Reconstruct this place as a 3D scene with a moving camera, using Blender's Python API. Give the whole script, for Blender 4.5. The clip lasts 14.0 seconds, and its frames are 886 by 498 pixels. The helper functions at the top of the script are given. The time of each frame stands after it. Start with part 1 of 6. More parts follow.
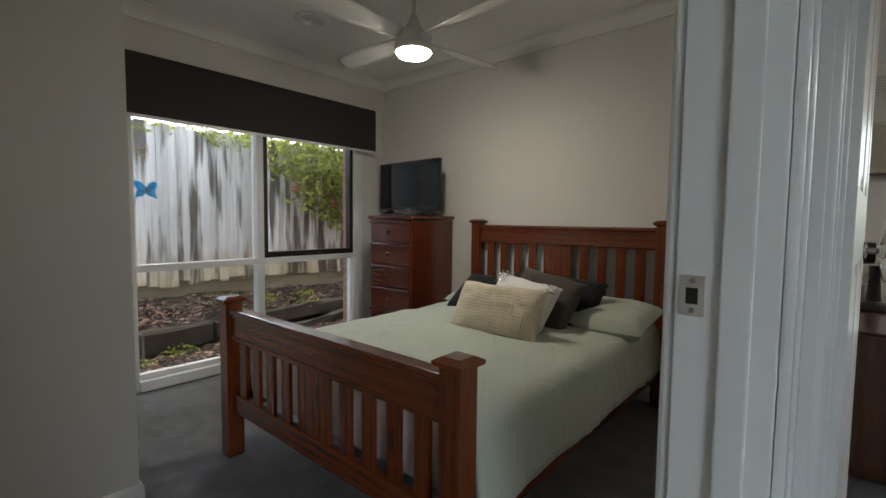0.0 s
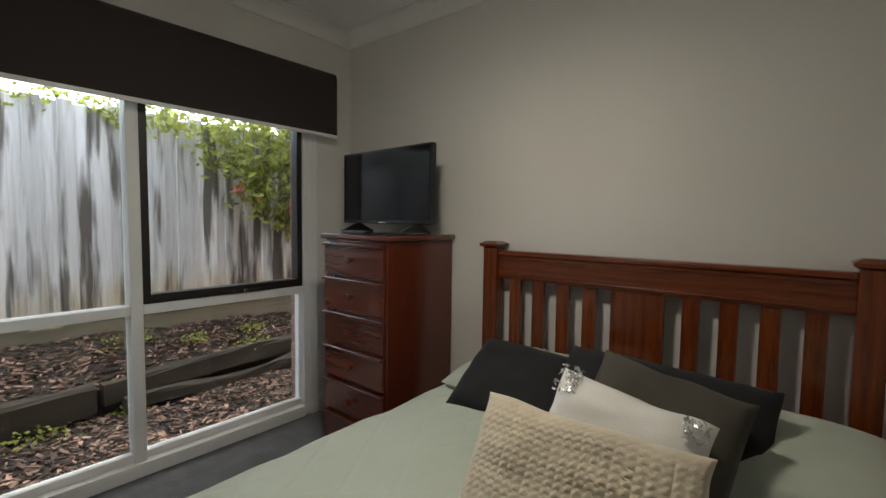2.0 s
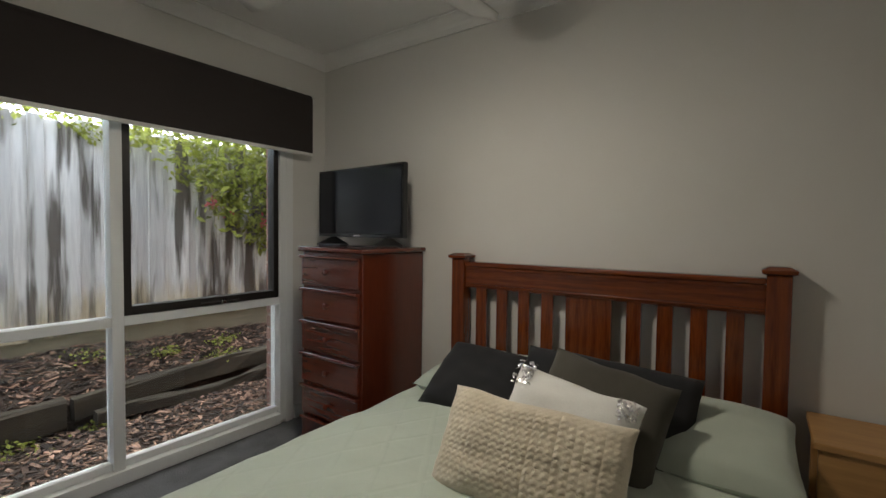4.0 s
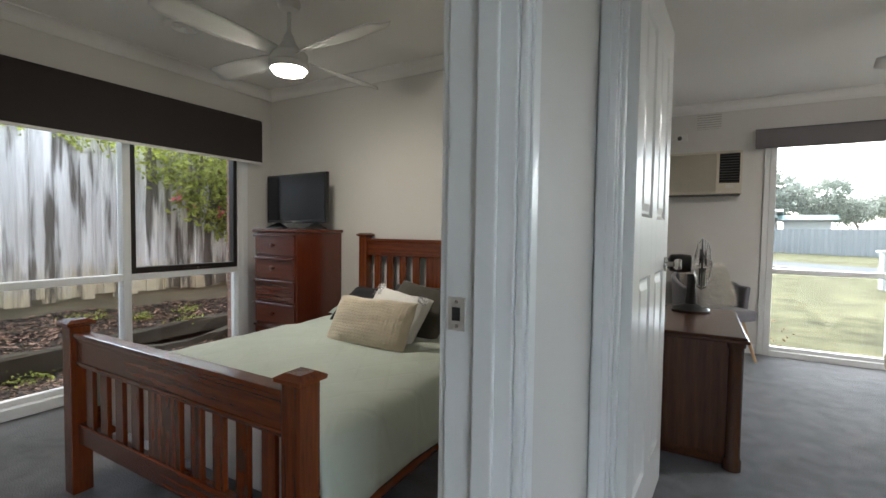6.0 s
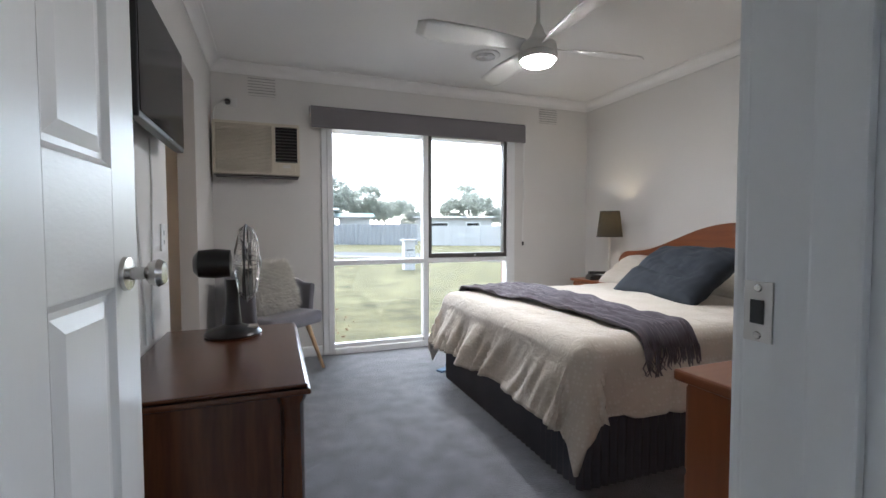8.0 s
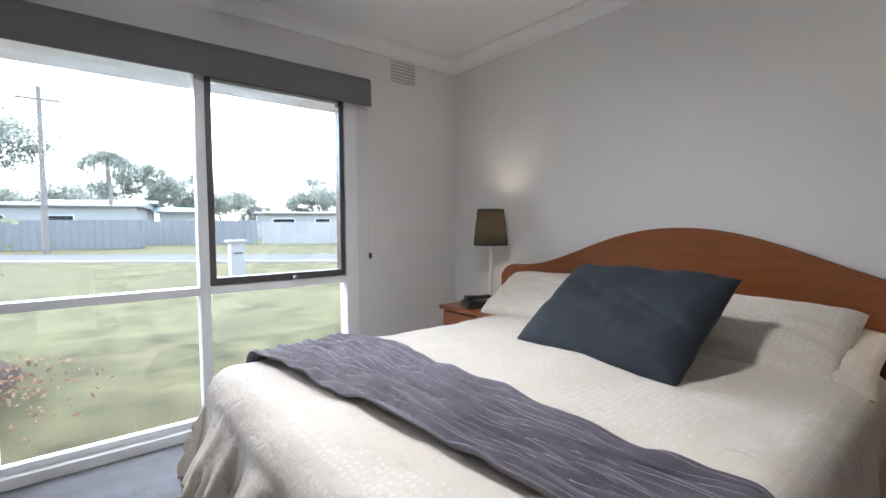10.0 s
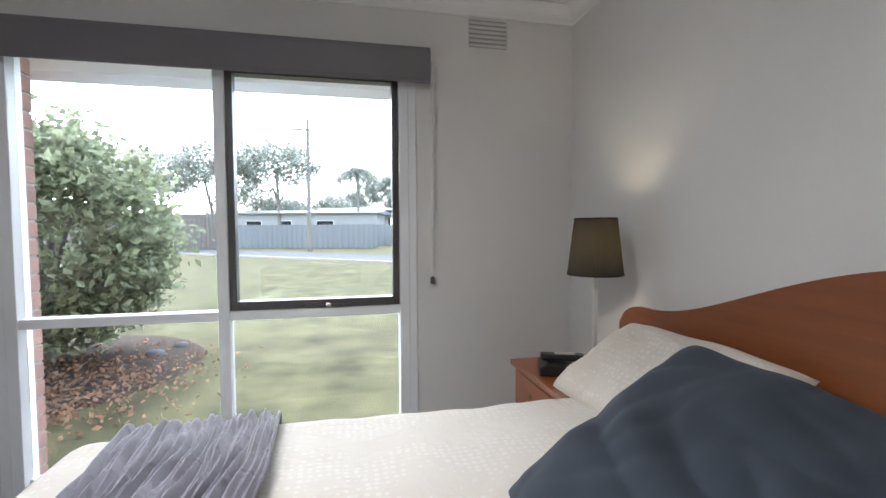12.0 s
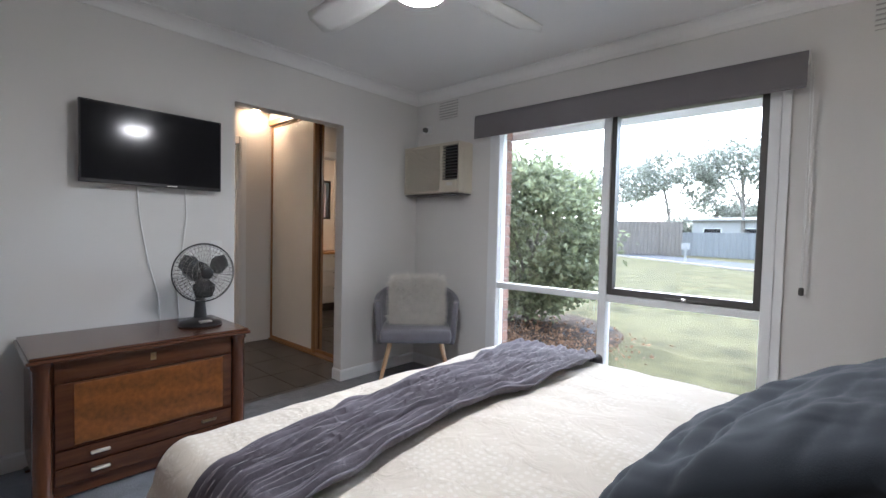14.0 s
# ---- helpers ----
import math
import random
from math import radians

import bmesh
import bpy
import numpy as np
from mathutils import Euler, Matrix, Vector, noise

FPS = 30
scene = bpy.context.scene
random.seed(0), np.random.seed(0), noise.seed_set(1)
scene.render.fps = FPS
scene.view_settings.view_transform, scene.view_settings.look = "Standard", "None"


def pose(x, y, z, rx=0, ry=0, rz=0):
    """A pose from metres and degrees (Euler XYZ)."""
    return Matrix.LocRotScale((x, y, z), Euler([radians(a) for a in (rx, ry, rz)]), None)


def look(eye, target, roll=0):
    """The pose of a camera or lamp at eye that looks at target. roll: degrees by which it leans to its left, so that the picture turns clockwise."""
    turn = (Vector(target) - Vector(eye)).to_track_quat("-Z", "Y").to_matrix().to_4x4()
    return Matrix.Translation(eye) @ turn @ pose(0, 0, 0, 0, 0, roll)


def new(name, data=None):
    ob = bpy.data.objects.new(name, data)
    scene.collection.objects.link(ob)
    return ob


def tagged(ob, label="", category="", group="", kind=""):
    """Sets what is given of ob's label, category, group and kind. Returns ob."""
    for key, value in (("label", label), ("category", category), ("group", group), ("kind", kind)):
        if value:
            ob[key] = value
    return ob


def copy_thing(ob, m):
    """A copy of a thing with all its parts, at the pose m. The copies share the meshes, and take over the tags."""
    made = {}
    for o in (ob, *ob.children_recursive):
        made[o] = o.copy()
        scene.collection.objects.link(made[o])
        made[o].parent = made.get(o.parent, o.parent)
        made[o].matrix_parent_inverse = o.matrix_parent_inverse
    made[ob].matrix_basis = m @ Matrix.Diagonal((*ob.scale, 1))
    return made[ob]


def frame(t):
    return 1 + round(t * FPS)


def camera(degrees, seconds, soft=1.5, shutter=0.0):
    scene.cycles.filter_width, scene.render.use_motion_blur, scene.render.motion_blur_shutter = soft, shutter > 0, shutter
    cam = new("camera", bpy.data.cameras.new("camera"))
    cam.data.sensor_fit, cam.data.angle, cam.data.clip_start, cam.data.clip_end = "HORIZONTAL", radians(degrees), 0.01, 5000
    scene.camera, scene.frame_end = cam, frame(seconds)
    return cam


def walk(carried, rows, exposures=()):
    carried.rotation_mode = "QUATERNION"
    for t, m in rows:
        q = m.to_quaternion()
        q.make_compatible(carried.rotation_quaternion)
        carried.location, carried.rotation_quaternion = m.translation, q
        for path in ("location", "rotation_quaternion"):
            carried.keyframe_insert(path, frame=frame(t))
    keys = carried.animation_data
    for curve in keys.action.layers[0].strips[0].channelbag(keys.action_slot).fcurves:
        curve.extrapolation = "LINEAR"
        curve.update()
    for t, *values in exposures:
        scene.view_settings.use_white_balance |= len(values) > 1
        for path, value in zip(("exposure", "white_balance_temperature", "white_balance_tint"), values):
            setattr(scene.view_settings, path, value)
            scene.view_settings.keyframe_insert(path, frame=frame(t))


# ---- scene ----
cam = camera(89.4, 14.0)
PATH = [
    (0, (0.09, -0.007, 1.094), (-1.212, 1.506, 0.966), 0.6),
    (0.5, (-0.082, 0.282, 1.099), (-1.444, 1.741, 0.97), 0.7),
    (1, (-0.29, 0.54, 1.147), (-1.664, 1.987, 1.007), 0.7),
    (1.5, (-0.523, 0.767, 1.179), (-1.882, 2.227, 1.03), 0.6),
    (2, (-0.784, 0.965, 1.201), (-2.05, 2.508, 1.073), 0.8),
    (4.3, (-0.628, 0.756, 1.211), (-1.789, 2.382, 1.138), 0.7),
    (4.5, (-0.507, 0.637, 1.204), (-1.695, 2.245, 1.133), 0.6),
    (5, (-0.17, 0.366, 1.177), (-1.433, 1.915, 1.101), 0.4),
    (5.5, (0.105, 0.148, 1.177), (-1.14, 1.711, 1.085), 0.8),
    (6, (0.311, 0.027, 1.136), (-0.676, 1.764, 1.051), 0.8),
    (6.5, (0.373, 0.161, 1.139), (-0.205, 2.073, 1.052), 0.6),
    (7, (0.366, 0.493, 1.11), (0.276, 2.489, 1.028), 0.3),
    (7.5, (0.371, 0.849, 1.086), (0.688, 2.822, 1.003), 0.1),
    (8, (0.451, 1.229, 1.081), (1.154, 3.099, 0.995), -0.1),
    (8.5, (0.585, 1.554, 1.117), (1.602, 3.273, 1.011), -0.1),
    (9, (0.756, 1.882, 1.127), (2.04, 3.411, 1.018), -0.3),
    (11.5, (2.098, 2.881, 1.194), (3.012, 4.657, 1.095), -0.7),
    (12, (2.342, 2.87, 1.209), (2.76, 4.824, 1.118), -0.3),
    (12.5, (2.461, 2.749, 1.244), (2.38, 4.746, 1.165), 0.1),
    (13, (2.575, 2.542, 1.241), (1.913, 4.428, 1.183), 0.6),
    (13.5, (2.764, 2.425, 1.211), (1.69, 4.111, 1.146), 1.1),
    (14, (2.94, 2.324, 1.199), (1.595, 3.803, 1.121), 1.3),
]
walk(cam, [(t, look(eye, target, roll)) for t, eye, target, roll in PATH], [(0, 3.12, 6500, 8), (0.5, 3.05, 6500, 8), (5.0, 3.08, 6500, 8), (5.5, 3.18, 6450, 9), (6.0, 3.52, 6300, 9), (6.5, 3.65, 6000, 9), (7.0, 3.5, 6150, 11), (7.5, 3.25, 6200, 13), (8.0, 3.45, 5900, 13), (9.2, 3.48, 5700, 13), (11.5, 3.28, 5800, 12), (12.2, 3.35, 5780, 12), (13, 3.5, 5700, 13), (14, 3.48, 5680, 13)])


# ---- world and sun: an overcast day ----
world = bpy.data.worlds.new("overcast_sky")
scene.world = world
world.use_nodes = True
wn = world.node_tree
sky = wn.nodes.new("ShaderNodeTexSky")
sky.sky_type, sky.sun_disc = "NISHITA", False
sky.sun_elevation, sky.sun_rotation = radians(45), radians(-21)
sky.air_density, sky.dust_density, sky.ozone_density = 1.0, 1.5, 1.0
soft_sky = wn.nodes.new("ShaderNodeHueSaturation")
soft_sky.inputs["Saturation"].default_value = 0.45
wn.links.new(sky.outputs[0], soft_sky.inputs["Color"])
wn.links.new(soft_sky.outputs[0], wn.nodes["Background"].inputs[0])
wn.nodes["Background"].inputs[1].default_value = 0.15
sun = new("sun", bpy.data.lights.new("sun", "SUN"))
sun.data.energy, sun.data.angle, sun.data.color = 0.75, radians(70), (1.0, 0.98, 0.95)
sun.matrix_world = look((-7, 18, 20), (0, 0, 0))


# ---- materials ----
def nodes_of(name):
    m = bpy.data.materials.new(name)
    m.use_nodes = True
    return m, m.node_tree.nodes, m.node_tree.links, m.node_tree.nodes["Principled BSDF"]


def shade(c, k):
    return (min(1, c[0] * k), min(1, c[1] * k), min(1, c[2] * k), 1)


def plain(name, c, rough=0.6, var=0.1, scale=6.0, grain=80.0, bump=0.15, metal=0.0, coat=0.0, stretch=(1, 1, 1), sheen=0.0, depth=0.002, per=0.0):
    """A surface with soft blotches at one scale and a grain with relief at a finer one. per: change from piece to piece."""
    m, n, l, b = nodes_of(name)
    tc, mp = n.new("ShaderNodeTexCoord"), n.new("ShaderNodeMapping")
    mp.inputs["Scale"].default_value = stretch
    l.new(tc.outputs["Object"], mp.inputs[0])
    big, fine, ramp = n.new("ShaderNodeTexNoise"), n.new("ShaderNodeTexNoise"), n.new("ShaderNodeValToRGB")
    big.inputs["Scale"].default_value, big.inputs["Detail"].default_value = scale, 5
    fine.inputs["Scale"].default_value, fine.inputs["Detail"].default_value = grain, 3
    for t in (big, fine):
        l.new(mp.outputs[0], t.inputs["Vector"])
    add = n.new("ShaderNodeMath")
    add.operation = "MULTIPLY_ADD"
    add.inputs[1].default_value = 0.35
    l.new(fine.outputs[0], add.inputs[0])
    sub = n.new("ShaderNodeMath")
    sub.operation = "MULTIPLY"
    sub.inputs[1].default_value = 0.65
    l.new(big.outputs[0], sub.inputs[0])
    l.new(sub.outputs[0], add.inputs[2])
    l.new(add.outputs[0], ramp.inputs[0])
    ramp.color_ramp.elements[0].position, ramp.color_ramp.elements[1].position = 0.3, 0.7
    ramp.color_ramp.elements[0].color, ramp.color_ramp.elements[1].color = shade(c, 1 - var), shade(c, 1 + var)
    colour = ramp.outputs[0]
    if per:
        info, hsv, mr = n.new("ShaderNodeObjectInfo"), n.new("ShaderNodeHueSaturation"), n.new("ShaderNodeMapRange")
        mr.inputs["To Min"].default_value, mr.inputs["To Max"].default_value = 1 - per, 1 + per
        l.new(info.outputs["Random"], mr.inputs[0])
        l.new(mr.outputs[0], hsv.inputs["Value"])
        l.new(colour, hsv.inputs["Color"])
        colour = hsv.outputs[0]
    l.new(colour, b.inputs["Base Color"])
    b.inputs["Roughness"].default_value, b.inputs["Metallic"].default_value = rough, metal
    b.inputs["Coat Weight"].default_value, b.inputs["Sheen Weight"].default_value = coat, sheen
    if bump:
        bp = n.new("ShaderNodeBump")
        bp.inputs["Strength"].default_value, bp.inputs["Distance"].default_value = bump, depth
        l.new(fine.outputs[0], bp.inputs["Height"])
        l.new(bp.outputs[0], b.inputs["Normal"])
    return m


def timber(name, dark, light, axis="x", rough=0.35, coat=0.3, scale=14.0, knots=True, per=0.12):
    """Wood with its grain along one axis of the piece, and knots."""
    m, n, l, b = nodes_of(name)
    tc, mp = n.new("ShaderNodeTexCoord"), n.new("ShaderNodeMapping")
    mp.inputs["Scale"].default_value = [0.09 if a == axis else 1.0 for a in "xyz"]
    l.new(tc.outputs["Object"], mp.inputs[0])
    warp, grain, fine, ramp = n.new("ShaderNodeTexNoise"), n.new("ShaderNodeTexWave"), n.new("ShaderNodeTexNoise"), n.new("ShaderNodeValToRGB")
    warp.inputs["Scale"].default_value, warp.inputs["Detail"].default_value = scale * 0.6, 3
    grain.bands_direction = "X" if axis == "z" else "Z"
    grain.inputs["Scale"].default_value, grain.inputs["Distortion"].default_value = scale * 0.55, 7
    grain.inputs["Detail"].default_value, grain.inputs["Detail Scale"].default_value = 3, 1.4
    fine.inputs["Scale"].default_value, fine.inputs["Detail"].default_value = scale * 9, 4
    for t in (warp, grain, fine):
        l.new(mp.outputs[0], t.inputs["Vector"])
    mix = n.new("ShaderNodeMix")
    mix.inputs[0].default_value = 0.78
    l.new(grain.outputs["Fac"], mix.inputs[2])
    l.new(fine.outputs[0], mix.inputs[3])
    l.new(mix.outputs[0], ramp.inputs[0])
    ramp.color_ramp.elements[0].position, ramp.color_ramp.elements[1].position = 0.2, 0.8
    ramp.color_ramp.elements[0].color, ramp.color_ramp.elements[1].color = (*dark, 1), (*light, 1)
    info, hsv, mr = n.new("ShaderNodeObjectInfo"), n.new("ShaderNodeHueSaturation"), n.new("ShaderNodeMapRange")
    mr.inputs["To Min"].default_value, mr.inputs["To Max"].default_value = 1 - per, 1 + per
    l.new(info.outputs["Random"], mr.inputs[0])
    l.new(mr.outputs[0], hsv.inputs["Value"])
    l.new(ramp.outputs[0], hsv.inputs["Color"])
    colour = hsv.outputs[0]
    if knots:
        vor, kr, km = n.new("ShaderNodeTexVoronoi"), n.new("ShaderNodeValToRGB"), n.new("ShaderNodeMix")
        vor.inputs["Scale"].default_value = 3.2
        mp2 = n.new("ShaderNodeMapping")
        mp2.inputs["Scale"].default_value = [0.5 if a == axis else 1.3 for a in "xyz"]
        l.new(tc.outputs["Object"], mp2.inputs[0])
        l.new(mp2.outputs[0], vor.inputs["Vector"])
        l.new(vor.outputs["Distance"], kr.inputs[0])
        kr.color_ramp.elements[0].position, kr.color_ramp.elements[1].position = 0.035, 0.1
        kr.color_ramp.elements[0].color, kr.color_ramp.elements[1].color = (0.75, 0.75, 0.75, 1), (0, 0, 0, 1)
        km.data_type = "RGBA"
        l.new(kr.outputs[0], km.inputs[0])
        l.new(colour, km.inputs[6])
        km.inputs[7].default_value = shade(dark, 0.35)
        colour = km.outputs[2]
    l.new(colour, b.inputs["Base Color"])
    b.inputs["Roughness"].default_value, b.inputs["Coat Weight"].default_value, b.inputs["Coat Roughness"].default_value = rough, coat, 0.25
    bp = n.new("ShaderNodeBump")
    bp.inputs["Strength"].default_value, bp.inputs["Distance"].default_value = 0.12, 0.001
    l.new(fine.outputs[0], bp.inputs["Height"])
    l.new(bp.outputs[0], b.inputs["Normal"])
    return m


def glowing(name, c, strength):
    m, n, l, b = nodes_of(name)
    b.inputs["Base Color"].default_value = (0.9, 0.9, 0.88, 1)
    b.inputs["Emission Color"].default_value, b.inputs["Emission Strength"].default_value = (*c, 1), strength
    return m


def glass_pane(name):
    m, n, l, b = nodes_of(name)
    clear, gloss, mix, fres = n.new("ShaderNodeBsdfTransparent"), n.new("ShaderNodeBsdfGlossy"), n.new("ShaderNodeMixShader"), n.new("ShaderNodeFresnel")
    gloss.inputs["Roughness"].default_value = 0.02
    fres.inputs["IOR"].default_value = 1.45
    clear.inputs["Color"].default_value = (0.95, 0.97, 0.96, 1)
    l.new(fres.outputs[0], mix.inputs[0])
    l.new(clear.outputs[0], mix.inputs[1])
    l.new(gloss.outputs[0], mix.inputs[2])
    l.new(mix.outputs[0], n["Material Output"].inputs[0])
    return m


WALL = plain("wall_paint", (0.66, 0.645, 0.62), 0.7, 0.02, 2.0, 180, 0.12, depth=0.0006)
CEIL = plain("ceiling_paint", (0.78, 0.775, 0.76), 0.85, 0.02, 1.5, 150, 0.1, depth=0.0005)
GLOSS_WHITE = plain("gloss_white_paint", (0.76, 0.77, 0.77), 0.3, 0.02, 5, 90, 0.02, depth=0.0005)
DOOR_WHITE = plain("door_paint", (0.76, 0.77, 0.76), 0.33, 0.02, 6, 60, 0.25, stretch=(1, 1, 0.12), depth=0.0007)
DOOR_GRAIN = plain("door_embossed_grain", (0.76, 0.77, 0.76), 0.33, 0.02, 6, 60, 0.4, stretch=(1, 0.06, 2.2), depth=0.0012)
CARPET = plain("charcoal_carpet", (0.125, 0.132, 0.150), 0.97, 0.45, 9, 130, 1.0, sheen=0.3, depth=0.008)
TILE = plain("dark_floor_tile", (0.05, 0.046, 0.043), 0.35, 0.25, 5, 40, 0.1, per=0.12)
GROUT = plain("grout", (0.085, 0.08, 0.075), 0.9, 0.15, 20, 120)
ALU_BLACK = plain("black_aluminium", (0.018, 0.015, 0.014), 0.35, 0.15, 8, 120, 0.05)
ALU_GREY = plain("bronze_aluminium", (0.07, 0.066, 0.06), 0.4, 0.15, 8, 120, 0.05)
BLIND_DARK = plain("brown_blind_fabric", (0.032, 0.026, 0.026), 0.9, 0.08, 3, 500, 0.3, depth=0.0005)
BLIND_GREY = plain("grey_blind_fabric", (0.165, 0.155, 0.16), 0.9, 0.08, 3, 500, 0.3, depth=0.0005)
CHROME = plain("satin_chrome", (0.55, 0.53, 0.5), 0.25, 0.05, 10, 100, 0.03, metal=1.0)
BRASS = plain("antique_brass", (0.33, 0.24, 0.13), 0.35, 0.2, 30, 100, 0.05, metal=1.0)
PLATE = plain("steel_strike_plate", (0.62, 0.6, 0.57), 0.35, 0.06, 20, 100, 0.03, metal=0.8)
RED = [timber("red_stained_pine_" + a, (0.075, 0.012, 0.0025), (0.20, 0.042, 0.006), a, 0.25, 0.5) for a in "xyz"]
DARK = [timber("mahogany_stain_" + a, (0.086, 0.015, 0.006), (0.115, 0.020, 0.008), a, 0.2, 0.7) for a in "xyz"]
OAK = [timber("honey_pine_" + a, (0.36, 0.19, 0.066), (0.49, 0.27, 0.10), a, 0.45, 0.15) for a in "xyz"]
CHERRY = [timber("cherry_veneer_" + a, (0.175, 0.050, 0.014), (0.225, 0.069, 0.020), a, 0.3, 0.3, 8, False, 0.06) for a in "xyz"]
WALNUT = [timber("old_walnut_" + a, (0.050, 0.016, 0.007), (0.100, 0.034, 0.013), a, 0.26, 0.5, 10, False, 0.1) for a in "xyz"]
BURL = timber("figured_walnut_panel", (0.085, 0.026, 0.006), (0.25, 0.088, 0.020), "x", 0.28, 0.5, 5, False, 0.1)
BEECH = [timber("beech_leg_" + a, (0.48, 0.30, 0.16), (0.62, 0.42, 0.25), a, 0.4, 0.2, 10, False) for a in "xyz"]
ROBE_FRAME = [timber("robe_timber_" + a, (0.20, 0.095, 0.03), (0.36, 0.19, 0.075), a, 0.3, 0.4, 12, False) for a in "xyz"]
SAGE = plain("sage_cotton", (0.45, 0.50, 0.43), 0.9, 0.07, 5, 420, 0.3, sheen=0.2, depth=0.0008)
BLACK_FABRIC = plain("black_cotton", (0.010, 0.010, 0.012), 0.9, 0.2, 8, 400, 0.3, sheen=0.05, depth=0.0008)
OLIVE_FABRIC = plain("olive_grey_cotton", (0.064, 0.058, 0.046), 0.9, 0.15, 8, 400, 0.3, sheen=0.05, depth=0.0008)
CREAM_KNIT = plain("cream_chunky_wool", (0.64, 0.56, 0.43), 0.95, 0.15, 12, 300, 0.6, sheen=0.4, depth=0.002)
SHINY_WHITE = plain("white_satin", (0.72, 0.71, 0.68), 0.55, 0.06, 10, 200, 0.3)
SEQUIN = plain("silver_sequins", (0.75, 0.75, 0.76), 0.18, 0.2, 60, 160, 0.8, metal=0.9, depth=0.003)
NAVY = plain("navy_cotton", (0.0105, 0.016, 0.025), 0.88, 0.12, 7, 380, 0.3, sheen=0.02, depth=0.0008)
THROW = plain("mauve_grey_throw", (0.118, 0.106, 0.128), 0.95, 0.18, 9, 300, 0.5, sheen=0.3, depth=0.0015)
VALANCE = plain("charcoal_valance", (0.070, 0.073, 0.090), 0.9, 0.15, 6, 350, 0.3, sheen=0.05, depth=0.0008)
GREY_FELT = plain("grey_felt", (0.17, 0.165, 0.19), 0.95, 0.1, 8, 400, 0.4, sheen=0.4, depth=0.001)
FUR = plain("white_fur", (0.85, 0.82, 0.76), 0.9, 0.1, 20, 120, 0.3, sheen=0.6)
BLACK_PLASTIC = plain("black_plastic", (0.012, 0.012, 0.013), 0.3, 0.1, 10, 120, 0.05)
SCREEN = plain("television_glass", (0.006, 0.006, 0.008), 0.12, 0.05, 3, 50, 0.0)
SCREEN.node_tree.nodes["Principled BSDF"].inputs["Specular IOR Level"].default_value = 0.22
BLUE_PLASTIC = plain("blue_plastic", (0.006, 0.07, 0.17), 0.4, 0.06, 8, 80, 0.05)
WHITE_PLASTIC = plain("white_plastic", (0.7, 0.7, 0.68), 0.4, 0.03, 6, 80, 0.04)
CREAM_PLASTIC = plain("aged_cream_plastic", (0.58, 0.53, 0.43), 0.45, 0.05, 5, 80, 0.05)
LAMP_WHITE = plain("white_lamp_metal", (0.72, 0.7, 0.65), 0.4, 0.03, 10, 100, 0.03)
QUILTED = plain("sage_quilted_cotton", (0.45, 0.50, 0.43), 0.9, 0.05, 5, 420, 0.3, sheen=0.2, depth=0.0008)
n, l = QUILTED.node_tree.nodes, QUILTED.node_tree.links
tc, heights = n.new("ShaderNodeTexCoord"), []
for a in (32, -32):
    mp, wv, rp = n.new("ShaderNodeMapping"), n.new("ShaderNodeTexWave"), n.new("ShaderNodeValToRGB")
    mp.inputs["Rotation"].default_value[2] = radians(a)
    wv.inputs["Scale"].default_value, wv.inputs["Distortion"].default_value = 2.4, 0.4
    rp.color_ramp.elements[0].position, rp.color_ramp.elements[1].position = 0.0, 0.07
    l.new(tc.outputs["Object"], mp.inputs[0])
    l.new(mp.outputs[0], wv.inputs["Vector"])
    l.new(wv.outputs["Fac"], rp.inputs[0])
    heights.append(rp)
low = n.new("ShaderNodeMath")
low.operation = "MINIMUM"
for i, rp in enumerate(heights):
    l.new(rp.outputs[0], low.inputs[i])
crumple, total, bp = n.new("ShaderNodeTexNoise"), n.new("ShaderNodeMath"), n.new("ShaderNodeBump")
crumple.inputs["Scale"].default_value, crumple.inputs["Detail"].default_value = 9, 6
total.operation = "MULTIPLY_ADD"
total.inputs[1].default_value = 2.5
l.new(tc.outputs["Object"], crumple.inputs["Vector"])
l.new(crumple.outputs[0], total.inputs[0])
l.new(low.outputs[0], total.inputs[2])
l.new(total.outputs[0], bp.inputs["Height"])
bp.inputs["Strength"].default_value, bp.inputs["Distance"].default_value = 0.25, 0.006
l.new(bp.outputs[0], n["Principled BSDF"].inputs["Normal"])
GLASS = glass_pane("window_glass")
def crumple(m, scale, strength, depth):
    """Creased cloth: a folded noise in the relief, laid over the weave."""
    n, l = m.node_tree.nodes, m.node_tree.links
    b, tc, ns, bp = n["Principled BSDF"], n.new("ShaderNodeTexCoord"), n.new("ShaderNodeTexNoise"), n.new("ShaderNodeBump")
    ns.noise_type = "RIDGED_MULTIFRACTAL"
    ns.inputs["Scale"].default_value, ns.inputs["Detail"].default_value, ns.inputs["Distortion"].default_value = scale, 2.0, 0.8
    bp.inputs["Strength"].default_value, bp.inputs["Distance"].default_value = strength, depth
    l.new(tc.outputs["Object"], ns.inputs["Vector"])
    l.new(ns.outputs[0], bp.inputs["Height"])
    if b.inputs["Normal"].is_linked:
        l.new(b.inputs["Normal"].links[0].from_socket, bp.inputs["Normal"])
    l.new(bp.outputs[0], b.inputs["Normal"])


